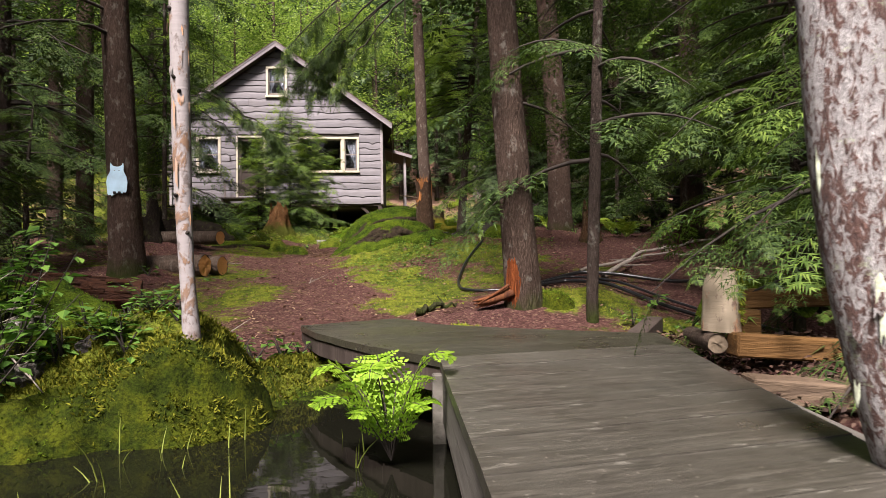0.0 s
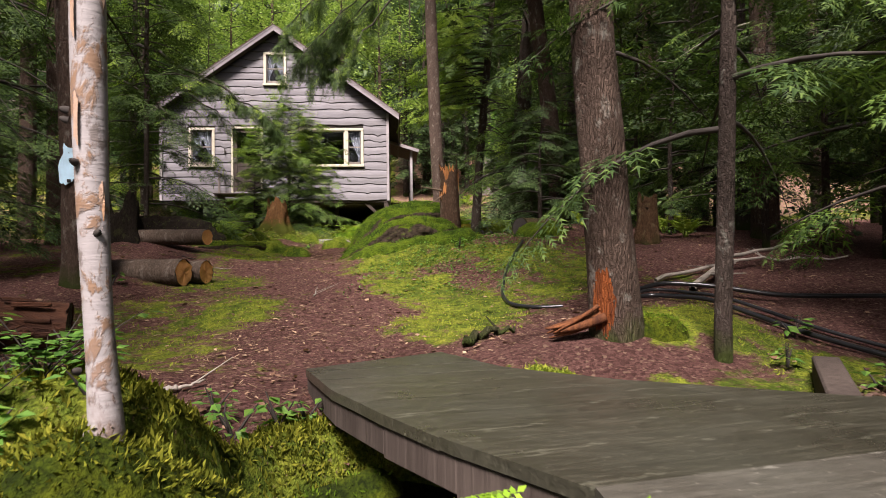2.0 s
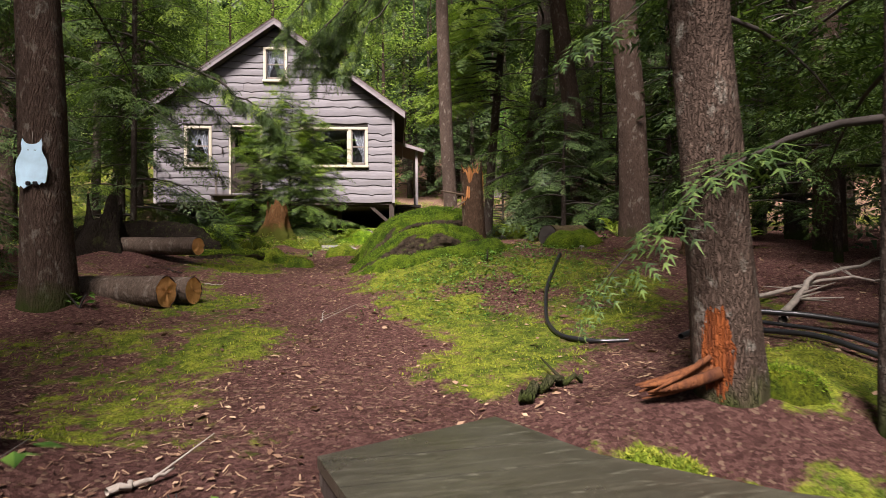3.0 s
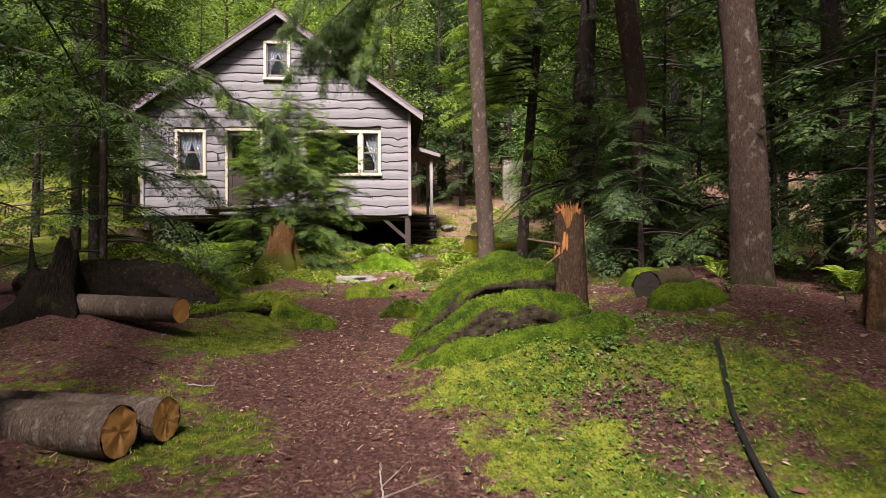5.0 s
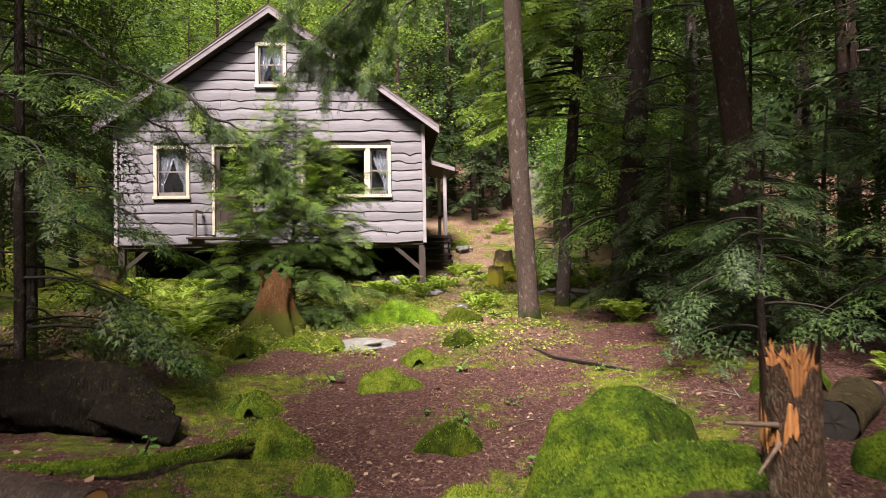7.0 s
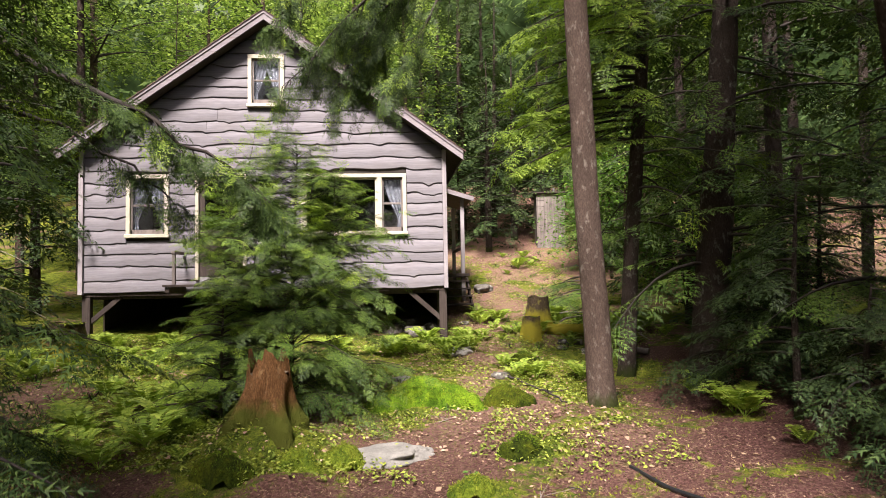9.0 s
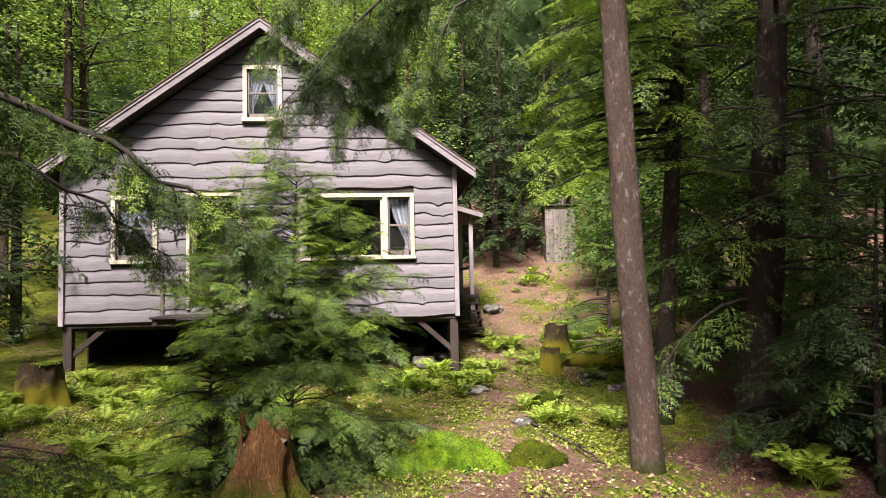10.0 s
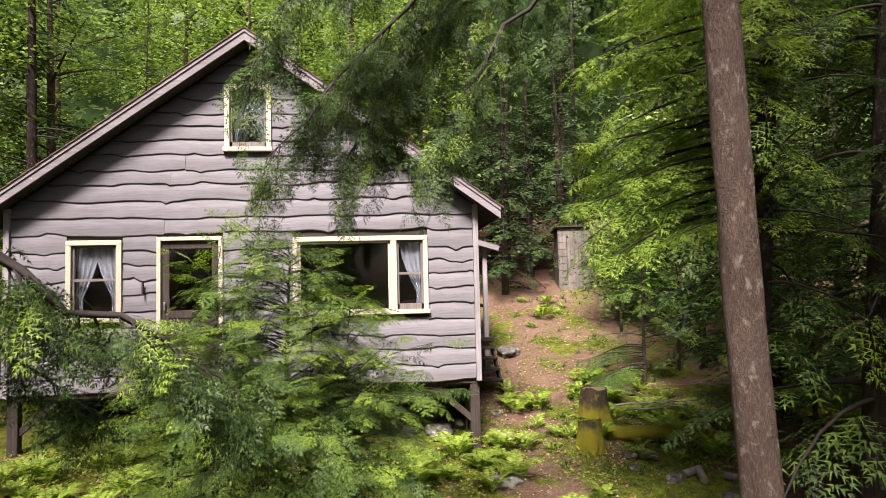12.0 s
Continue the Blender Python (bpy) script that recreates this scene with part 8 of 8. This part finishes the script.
# timbers and post beside the dock
def dock_timbers():
    p = thing("mossy_post", "peeling pale post with a mossy cap", "post", (1.905, -18.60, 0.09))
    v, q = trunk_arrays([(0, 0, 0), (0, 0, 0.1), (0.0, 0, 0.2), (0.01, 0, 0.28)], [0.084, 0.080, 0.082, 0.060], 22, 0.015, 0.34, 0, 4)
    array_part("shaft", v, q, M_PEEL, p, smooth=True)
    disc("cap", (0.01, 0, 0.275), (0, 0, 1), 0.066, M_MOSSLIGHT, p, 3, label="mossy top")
    rng = np.random.default_rng(44)
    a = rng.uniform(-1.2, 0.9, 260)
    z = 0.285 - rng.gamma(2.0, 0.045, 260)
    P = np.stack([0.082 * np.cos(a), 0.082 * np.sin(a), z], 1)
    ob = tuft_field("moss_fringe", "", P, np.stack([np.cos(a), np.sin(a), np.full(260, -0.8)], 1), 0.026, M_MOSSBLADE, 45, 2)
    ob.parent = p
    tagged(ob, "hanging moss fringe", kind="stuff")
    log("crib_log", "short peeling birch log under the post", (1.83, -18.70, 0.045), (1.95, -18.2, 0.03), 0.042, M_LOGBARK, M_SAWNDARK, 31)
    def timber(label, a, b, w, h, mat):
        ob = part("timber", beam(Vector(a) - (Vector(a) + Vector(b)) / 2, Vector(b) - (Vector(a) + Vector(b)) / 2, w, h, 0.008), mat)
        ob.location = (Vector(a) + Vector(b)) / 2
        tagged(ob, label, "timber", "old crib timbers")
    timber("yellow-brown squared timber of an old crib", (1.885, -18.715, 0.045), (2.95, -18.72, -0.04), 0.10, 0.10, M_BEAM)
    timber("mossy yellow-brown timber of an old crib", (2.05, -18.25, 0.21), (3.0, -18.2, 0.22), 0.16, 0.10, M_BEAM)
    timber("pale split timber lying on leaves", (1.80, -18.97, -0.09), (2.75, -19.12, -0.17), 0.14, 0.10, M_PALEBEAM)
    timber("pale split timber lying on leaves", (1.72, -18.86, -0.10), (2.5, -18.9, -0.10), 0.10, 0.06, M_PALEBEAM)
    timber("dark rotting timber beside the dock", (1.70, -17.9, -0.12), (2.3, -16.9, -0.06), 0.12, 0.14, M_DARKWOOD)
    timber("short upright crib timber", (2.12, -18.42, -0.3), (2.12, -18.42, 0.17), 0.10, 0.10, M_BEAM)
    moss_shape("moss_cushion", "moss cushion on the old timber", [(2.05, -18.22, 0.26, 0.02), (2.25, -18.22, 0.27, 0.055), (2.6, -18.22, 0.28, 0.06), (2.95, -18.2, 0.27, 0.02)], 40, 700)


dock_timbers()


# privy at the edge of the woods
def privy():
    sh = thing("privy", "small grey board privy at the wood's edge", "shed", (4.95, 10.9, 3.62), turn=-8)
    w, d, h = 1.05, 1.0, 2.1
    rng = random.Random(3)
    for k in range(9):
        z0 = 0.05 + k * h / 9
        part("board", box(-w / 2, -0.25, -d / 2 - 0.012 - rng.uniform(0, 0.01), -d / 2 + 0.01, z0, z0 + h / 9 - 0.008, 0.003), M_OLDWOOD, sh)
        part("board", box(0.27, w / 2, -d / 2 - 0.012 - rng.uniform(0, 0.01), -d / 2 + 0.01, z0, z0 + h / 9 - 0.008, 0.003), M_OLDWOOD, sh)
    door = part("door", box(-0.24, 0.26, -d / 2 - 0.03, -d / 2 + 0.0, 0.1, h - 0.06, 0.004), M_OLDWOOD, sh)
    for k in range(1, 4):
        part("batten", box(-0.245 + k * 0.125, -0.24 + k * 0.125, -d / 2 - 0.036, -d / 2 - 0.028, 0.12, h - 0.08, 0), M_DARKWOOD, door)
    part("lintel", box(-0.26, 0.28, -d / 2 - 0.02, -d / 2 + 0.01, h - 0.055, h + 0.04, 0.003), M_OLDWOOD, sh)
    part("wall", box(-w / 2, -w / 2 + 0.03, -d / 2 + 0.012, d / 2, 0, h, 0), M_OLDWOOD, sh)
    part("wall", box(w / 2 - 0.03, w / 2, -d / 2 + 0.012, d / 2, 0, h, 0), M_OLDWOOD, sh)
    part("wall", box(-w / 2 + 0.032, w / 2 - 0.032, d / 2 - 0.03, d / 2, 0, h, 0), M_OLDWOOD, sh)
    part("roof", beam((0, -d / 2 - 0.12, h + 0.10), (0, d / 2 + 0.12, h - 0.02), w + 0.2, 0.05), M_DARKWOOD, sh)
    v, q = tubes([([(0.2, 0.1, h), (0.2, 0.1, h + 0.3), (0.2, 0.1, h + 0.36)], [0.045, 0.045, 0.045])], 10)
    array_part("vent_pipe", v, q, M_STEEL, sh, smooth=True)


privy()

# broken boards at the cabin corner
for k, (x, y, a) in enumerate(((0.30, 0.35, 70), (0.44, 0.38, 66))):
    ob = part("loose_board", box(-0.26, 0.26, -0.06, 0.06, 0, 0.025, 0.004), M_OLDWOOD)
    ob.matrix_basis = pose(x, y, foot(x, y) + 0.015, 4, 0, a)
    tagged(ob, "loose grey board lying at the cabin corner", "board", "loose boards")

# ---- ferns and low plants ----
def fern_arrays(rng, fronds, length, pinnae=14, lift=0.8, leaf_w=0.30, rows=1):
    """Arching fronds from one root; each side leaflet is a kite, or a row of small kites where rows is more than one."""
    quads, stems = [], []
    for f in range(fronds):
        a = 2 * math.pi * (f + rng.random() * 0.7) / fronds
        ln = length * rng.uniform(0.7, 1.15)
        d = np.array([math.cos(a), math.sin(a), 0])
        side = np.array([-math.sin(a), math.cos(a), 0])
        s = np.linspace(0, 1, 8)
        up = lift * rng.uniform(0.7, 1.2)
        pts = ln * (s[:, None] * d * 0.75 + (up * s - 0.62 * up * s ** 2.2)[:, None] * np.array([0, 0, 1.0]))
        stems.append((pts, np.linspace(0.004, 0.0015, 8)))
        for i in range(pinnae):
            t = 0.18 + 0.82 * i / pinnae
            p = np.array([np.interp(t, s, pts[:, c]) for c in range(3)])
            tang = np.array([np.interp(min(1, t + 0.05), s, pts[:, c]) for c in range(3)]) - p
            tang /= np.linalg.norm(tang) + 1e-9
            pl = ln * leaf_w * (math.sin(min(1.0, (1 - t) * 1.25 + 0.12) * math.pi / 2)) * rng.uniform(0.85, 1.1)
            for sd in (-1, 1):
                w = side * sd + tang * 0.45 + np.array([0, 0, rng.uniform(-0.2, 0.05)])
                w /= np.linalg.norm(w)
                n = np.cross(w, tang)
                n /= np.linalg.norm(n) + 1e-9
                if rows == 1:
                    b = np.cross(n, w) * pl * 0.16
                    quads.append([p, p + w * pl * 0.4 + b, p + w * pl, p + w * pl * 0.4 - b])
                else:
                    for k in range(rows):
                        q = p + w * pl * (k + 0.5) / rows
                        l2 = ln * 0.074 * (1.1 - 0.5 * k / rows)
                        for s2 in (-1, 1):
                            w2 = np.cross(n, w) * s2 + w * 0.45
                            w2 /= np.linalg.norm(w2)
                            b = np.cross(n, w2) * l2 * 0.36
                            quads.append([q, q + w2 * l2 * 0.45 + b, q + w2 * l2, q + w2 * l2 * 0.45 - b])
                    q = p + w * pl
                    b = np.cross(n, w) * ln * 0.02
                    quads.append([q, q + w * ln * 0.03 + b, q + w * ln * 0.075, q + w * ln * 0.03 - b])
    q = np.array(quads)
    return q.reshape(-1, 3), np.arange(len(q) * 4).reshape(-1, 4), stems


def fern(name, label, seed, fronds, length, mat, pinnae=14, lift=0.8, leaf_w=0.30, rows=1):
    rng = np.random.default_rng(seed)
    fe = thing(name, label, "fern", (0, 0, 0))
    v, q, stems = fern_arrays(rng, fronds, length, pinnae, lift, leaf_w, rows)
    tagged(array_part("frond_foliage", v, q, mat, fe), kind="stuff")
    v, q = tubes(stems, 4)
    tagged(array_part("stalk_work", v, q, M_TWIG if rows > 1 else mat, fe), kind="stuff")
    return fe


royal = fern("royal_fern", "bright green royal fern growing against the dock", 3, 11, 0.36, M_FERN, 9, 2.3, 0.31, 5)
royal.matrix_basis = pose(0.42, -18.80, -0.37, 0, -4, 30)

wood_ferns = [fern("wood_fern", "low green wood fern on the forest floor", 10 + k, 7 + k, 0.34 + 0.05 * k, M_FERNLOW, 13, 1.25, 0.24) for k in range(3)]
rr = random.Random(21)
spots = []
for n, (x0, x1, y0, y1) in ((46, (-6.8, -2.9, -3.6, -0.2)), (26, (-2.2, 0.5, -1.6, -0.1)), (40, (2.0, 4.2, -1.2, 2.8)), (8, (2.4, 4.0, 4.6, 9.5)), (8, (0.2, 1.6, -3.6, 0.0)), (12, (0.5, 2.3, -1.2, 3.4)), (8, (2.5, 4.5, -8.0, -4.2)), (30, (-4.8, -2.9, -6.6, -3.8)), (5, (3.0, 4.5, -12.5, -9.5))):
    for k in range(n):
        spots.append((rr.uniform(x0, x1), rr.uniform(y0, y1)))
for k, (x, y) in enumerate(spots):
    src = wood_ferns[k % 3]
    m = pose(x, y, foot(x, y) - 0.01, 0, 0, rr.uniform(0, 360))
    s = rr.uniform(0.7, 1.35)
    if k < 3:
        src.matrix_basis = m
        tagged(src, group="wood ferns")
    else:
        c = copy_thing(src, m)
        c.scale = (s, s, s)

# leafy seedlings
def seedling(seed, leaves, size, height, mat, label, stems=4):
    rng = np.random.default_rng(seed)
    se = thing("leafy_shrub", label, "shrub", (0, 0, 0))
    paths, P, X, U, L = [], [], [], [], []
    for k in range(stems):
        a = rng.uniform(0, 6.283)
        d = np.array([math.cos(a) * rng.uniform(0.1, 0.7), math.sin(a) * rng.uniform(0.1, 0.7), 1.0])
        s = np.linspace(0, 1, 5)
        pts = height * rng.uniform(0.6, 1.0) * (s[:, None] * d) + np.array([0, 0, -0.1 * height]) * (s ** 2)[:, None]
        paths.append((pts, np.linspace(0.006, 0.002, 5)))
        for j in range(leaves // stems):
            t = rng.uniform(0.25, 1.0)
            p = np.array([np.interp(t, s, pts[:, c]) for c in range(3)])
            b = rng.uniform(0, 6.283)
            P.append(p + np.array([math.cos(b), math.sin(b), 0]) * size * 0.3)
            X.append((math.cos(b), math.sin(b), rng.uniform(-0.5, 0.25)))
            U.append((rng.normal(0, 0.3), rng.normal(0, 0.3), 1))
            L.append(size * rng.uniform(0.6, 1.2))
    v, q = tubes(paths, 4)
    tagged(array_part("stem_work", v, q, M_TWIG, se), kind="stuff")
    v, q = set_sprays(LEAF, P, X, U, L)
    tagged(array_part("foliage", v, q, mat, se), kind="stuff")
    return se


big = seedling(1, 150, 0.095, 0.80, M_LEAFLOW, "leafy green shrub on the mossy bank", 9)
big.matrix_basis = pose(-1.36, -18.25, foot(-1.36, -18.25), 0, 0, 0)
for x, y, z, r in ((-1.62, -17.85, 0.0, 80), (-1.45, -18.45, -0.05, 190), (-1.72, -18.2, 0.0, 300), (-1.95, -17.4, 0.0, 20), (-2.3, -16.6, 0.0, 140)):
    copy_thing(big, pose(x, y, foot(x, y) + z, 0, 0, r)).scale = (0.9, 0.9, 0.85)
for x, y, r in ((-0.98, -18.1, 30), (-0.82, -17.95, 200)):
    copy_thing(big, pose(x, y, foot(x, y), 0, 0, r)).scale = (0.55, 0.55, 0.28)
small = [seedling(5 + k, 16, 0.055, 0.13, M_LEAFLOW, "small leafy green seedling on the forest floor", 3) for k in range(3)]
for s in small:
    tagged(s, group="seedlings")
spots = [(rr.uniform(-1.45, -0.65), rr.uniform(-18.4, -17.5)) for k in range(26)] + [(-0.54, -17.1), (-0.3, -17.15), (-0.2, -17.05), (-0.62, -16.95), (-0.95, -17.85), (-0.45, -17.3), (2.2, -16.75), (2.5, -17.0), (2.3, -17.1), (2.6, -16.2), (0.9, -12.9), (1.4, -12.3)]
spots += [(rr.uniform(-6.0, -2.8), rr.uniform(-5.2, -1.0)) for k in range(26)] + [(rr.uniform(0.9, 4.2), rr.uniform(-2.0, 4.0)) for k in range(26)] + [(rr.uniform(2.2, 4.6), rr.uniform(1.5, 9.5)) for k in range(44)] + [(rr.uniform(2.2, 4.2), rr.uniform(-12.5, -4.5)) for k in range(26)] + [(rr.uniform(-3.2, 2.0), rr.uniform(-14.0, -3.0)) for k in range(22)]
for k, (x, y) in enumerate(spots):
    m = pose(x, y, foot(x, y) - 0.005, 0, 0, rr.uniform(0, 360))
    s = rr.uniform(0.7, 1.5)
    if k < 3:
        small[k].matrix_basis = m
    else:
        copy_thing(small[k % 3], m).scale = (s, s, s)

# rushes standing in the shallow water
def rushes():
    rng = np.random.default_rng(6)
    for k in range(26):
        x, y = rng.uniform(-0.85, 0.45), rng.uniform(-19.6, -18.3)
        h = rng.uniform(0.08, 0.24)
        lean = rng.normal(0, 0.35, 2)
        s = np.linspace(0, 1, 5)
        pts = np.stack([lean[0] * h * s ** 2, lean[1] * h * s ** 2, h * s - 0.05], 1)
        w = np.array([0.0035, 0.0035, 0.003, 0.002, 0.0004])
        v, q = tubes([(pts, w)], 4)
        ob = array_part("rush_blade", v, q, M_GRASS)
        ob.location = (x, y, WATER_Z)
        tagged(ob, "thin pale green rush standing in the water", "grass", "rushes")


rushes()


# ---- fine cover of the forest floor ----
def surface_points(rng, n, x0, x1, y0, y1, keep):
    x, y = rng.uniform(x0, x1, n), rng.uniform(y0, y1, n)
    ok = keep(x, y)
    x, y = x[ok], y[ok]
    return np.stack([x, y, ground_z(x, y)], 1)


def on_dock(x, y):
    return (y < -16.2) & (x > 0.55 - 0.42 * np.maximum(0, y + 18.5)) & (x < 2.1)


def floor_cover():
    rng = np.random.default_rng(14)
    edge = lambda x, y: moss_value(x, y) + 0.5 * (vnoise(x, y, 6.0, 61, 3) - 0.5)
    land = lambda x, y: (y > shore_y(x) + 0.05) & ~on_dock(x, y)
    # moss tips, thick near the path
    P = surface_points(rng, 38000, -2.6, 2.6, -18.2, -9.5, lambda x, y: (edge(x, y) > 0.5) & land(x, y))
    ob = tuft_field("moss_fuzz", "", P, np.tile([0.0, 0, 1], (len(P), 1)), 0.022, M_MOSSBLADE, 1, 2)
    tagged(ob, "short yellow-green moss covering the forest floor", "moss", kind="stuff")
    P = surface_points(rng, 26000, -6.0, 3.4, -9.5, 2.0, lambda x, y: edge(x, y) > 0.42)
    ob = tuft_field("moss_fuzz", "", P, np.tile([0.0, 0, 1], (len(P), 1)), 0.035, M_MOSSBLADE, 2, 2)
    tagged(ob, "sparse yellow-green moss and grass near the cabin", "moss", kind="stuff")
    # feathery olive moss along the pond's edge, tips darkened for the trees' shade
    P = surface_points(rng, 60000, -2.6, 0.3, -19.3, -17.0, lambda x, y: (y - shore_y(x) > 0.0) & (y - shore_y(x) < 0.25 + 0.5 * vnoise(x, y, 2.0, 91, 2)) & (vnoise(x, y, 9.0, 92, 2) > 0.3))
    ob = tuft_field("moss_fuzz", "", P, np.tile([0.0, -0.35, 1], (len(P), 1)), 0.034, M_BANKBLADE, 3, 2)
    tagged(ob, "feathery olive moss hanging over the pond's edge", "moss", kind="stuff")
    # fallen leaves, needles and bark flakes
    P = surface_points(rng, 26000, -4.5, 4.5, -17.5, 3.0, lambda x, y: land(x, y) & (rng.random(len(x)) < 0.35 + 0.65 * (moss_value(x, y) < 0.45)))
    n = len(P)
    a = rng.uniform(0, 6.283, n)
    flake = np.array([[(-0.5, 0, 0), (0, 0.28, 0.06), (0.5, 0, 0), (0, -0.28, 0.05)]])
    v, q = set_sprays(flake, P + [0, 0, 0.008], np.stack([np.cos(a), np.sin(a), rng.normal(0, 0.2, n)], 1), np.stack([rng.normal(0, 0.3, n), rng.normal(0, 0.3, n), np.ones(n)], 1), rng.gamma(3.0, 0.008, n) + 0.008)
    tagged(array_part("leaf_litter", v, q, M_LITTERLEAF), "dry brown leaves and bark flakes on the ground", "leaf litter", kind="stuff")
    needle = np.array([[(-0.5, -0.05, 0), (0.5, -0.05, 0), (0.5, 0.05, 0), (-0.5, 0.05, 0)]])
    P = surface_points(rng, 26000, -2.2, 2.2, -16.8, -5.0, lambda x, y: land(x, y) & (edge(x, y) < 0.5))
    n = len(P)
    a = rng.uniform(0, 6.283, n)
    v, q = set_sprays(needle, P + [0, 0, 0.004], np.stack([np.cos(a), np.sin(a), rng.normal(0, 0.15, n)], 1), np.tile([0.0, 0, 1], (n, 1)) + rng.normal(0, 0.2, (n, 3)), rng.uniform(0.02, 0.06, n))
    tagged(array_part("needle_litter", v, q, M_LITTERLEAF), "red-brown needles and twigs on the path", "leaf litter", kind="stuff")
    # clover-like ground cover beside the mound, and low herbs by the cabin
    P = surface_points(rng, 9000, -0.3, 2.6, -14.3, -11.6, lambda x, y: np.exp(-((x - 0.9) / 0.9) ** 2 - ((y + 13.0) / 0.9) ** 2) > rng.random(len(x)) * 0.9)
    v, q = scatter_leaves(rng, P + [0, 0, 0.03], 1, (0.01, 0.01, 0.012), 0.032, 0.35)
    tagged(array_part("ground_cover", v, q, M_LEAFLOW), "low blue-green creeping leaves over moss", "ground cover", kind="stuff")
    P = surface_points(rng, 125000, -7.0, 4.2, -7.0, 9.5, lambda x, y: (np.abs(x - path_x(y)) > 0.12) & ~((x > -7) & (x < 0) & (y > 0.2)) & ((x < 1.6) | (y > -1.5)) & (vnoise(x, y, 1.6, 71, 3) > 0.45) & (rng.random(len(x)) < np.where((x > 0.1) & (y > -0.5), 0.45, 0.95)))
    v, q = scatter_leaves(rng, P + [0, 0, 0.04], 1, (0.02, 0.02, 0.03), 0.045, 0.45, LEAF_FAR)
    tagged(array_part("low_herbs", v, q, M_HERB), "low yellow-green herbs on the clearing floor", "ground cover", kind="stuff")


M_HERB = leaf_material("low_herb_leaves", (0.065, 0.10, 0.018), (0.18, 0.23, 0.036), (0.40, 0.43, 0.085), 0.3)
floor_cover()


def drifted_leaves():
    """Sodden leaves drifted between the old timbers, and pale dry ones in the clearing."""
    rng = np.random.default_rng(31)
    P = surface_points(rng, 5200, 1.62, 3.1, -19.35, -17.3, lambda x, y: (x > 1.62 + 0.16 * (y + 19.6)) & (y > shore_y(x) - 0.3))
    P[:, 2] = np.maximum(P[:, 2], -0.10 - 0.5 * np.maximum(0, -18.95 - P[:, 1])) + rng.uniform(0.0, 0.05, len(P))
    v, q = scatter_leaves(rng, P, 1, (0.02, 0.02, 0.012), 0.036, 0.6, LEAF_FAR)
    tagged(array_part("drifted_leaves", v, q, M_SODDEN), "sodden brown leaves drifted between old timbers", "leaf litter", kind="stuff")
    P = surface_points(rng, 16000, -6.5, 4.2, -6.5, 9.5, lambda x, y: (dry_lit_value(x, y) > 0.3) & ~((x < 0) & (y > 0.1)))
    v, q = scatter_leaves(rng, P + [0, 0, 0.012], 1, (0.01, 0.01, 0.006), 0.06, 0.4, LEAF_FAR)
    tagged(array_part("dry_leaves", v, q, M_DRYLEAF), "pale dry beech leaves in the clearing", "leaf litter", kind="stuff")


M_SODDEN = leaf_material("sodden_leaves", (0.014, 0.008, 0.006), (0.05, 0.028, 0.021), (0.15, 0.092, 0.066), 0.05, 0.6)
M_DRYLEAF = leaf_material("dry_beech_leaves", (0.13, 0.075, 0.05), (0.28, 0.175, 0.125), (0.50, 0.36, 0.26), 0.1, 0.8)
drifted_leaves()

# a white mushroom by the mossy boulder
ms = thing("mushroom", "small white mushroom on the brown floor", "mushroom", (2.15, -11.85, foot(2.15, -11.85)))
v, q = tubes([([(0, 0, -0.01), (0, 0, 0.03), (0.002, 0, 0.055)], [0.008, 0.007, 0.006])], 8)
array_part("stem", v, q, M_SLAB, ms, smooth=True)
v, q = tubes([([(0.002, 0, 0.050), (0.002, 0, 0.056), (0.002, 0, 0.07), (0.002, 0, 0.077)], [0.030, 0.031, 0.022, 0.002])], 14)
array_part("cap", v, q, M_SLAB, ms, smooth=True)
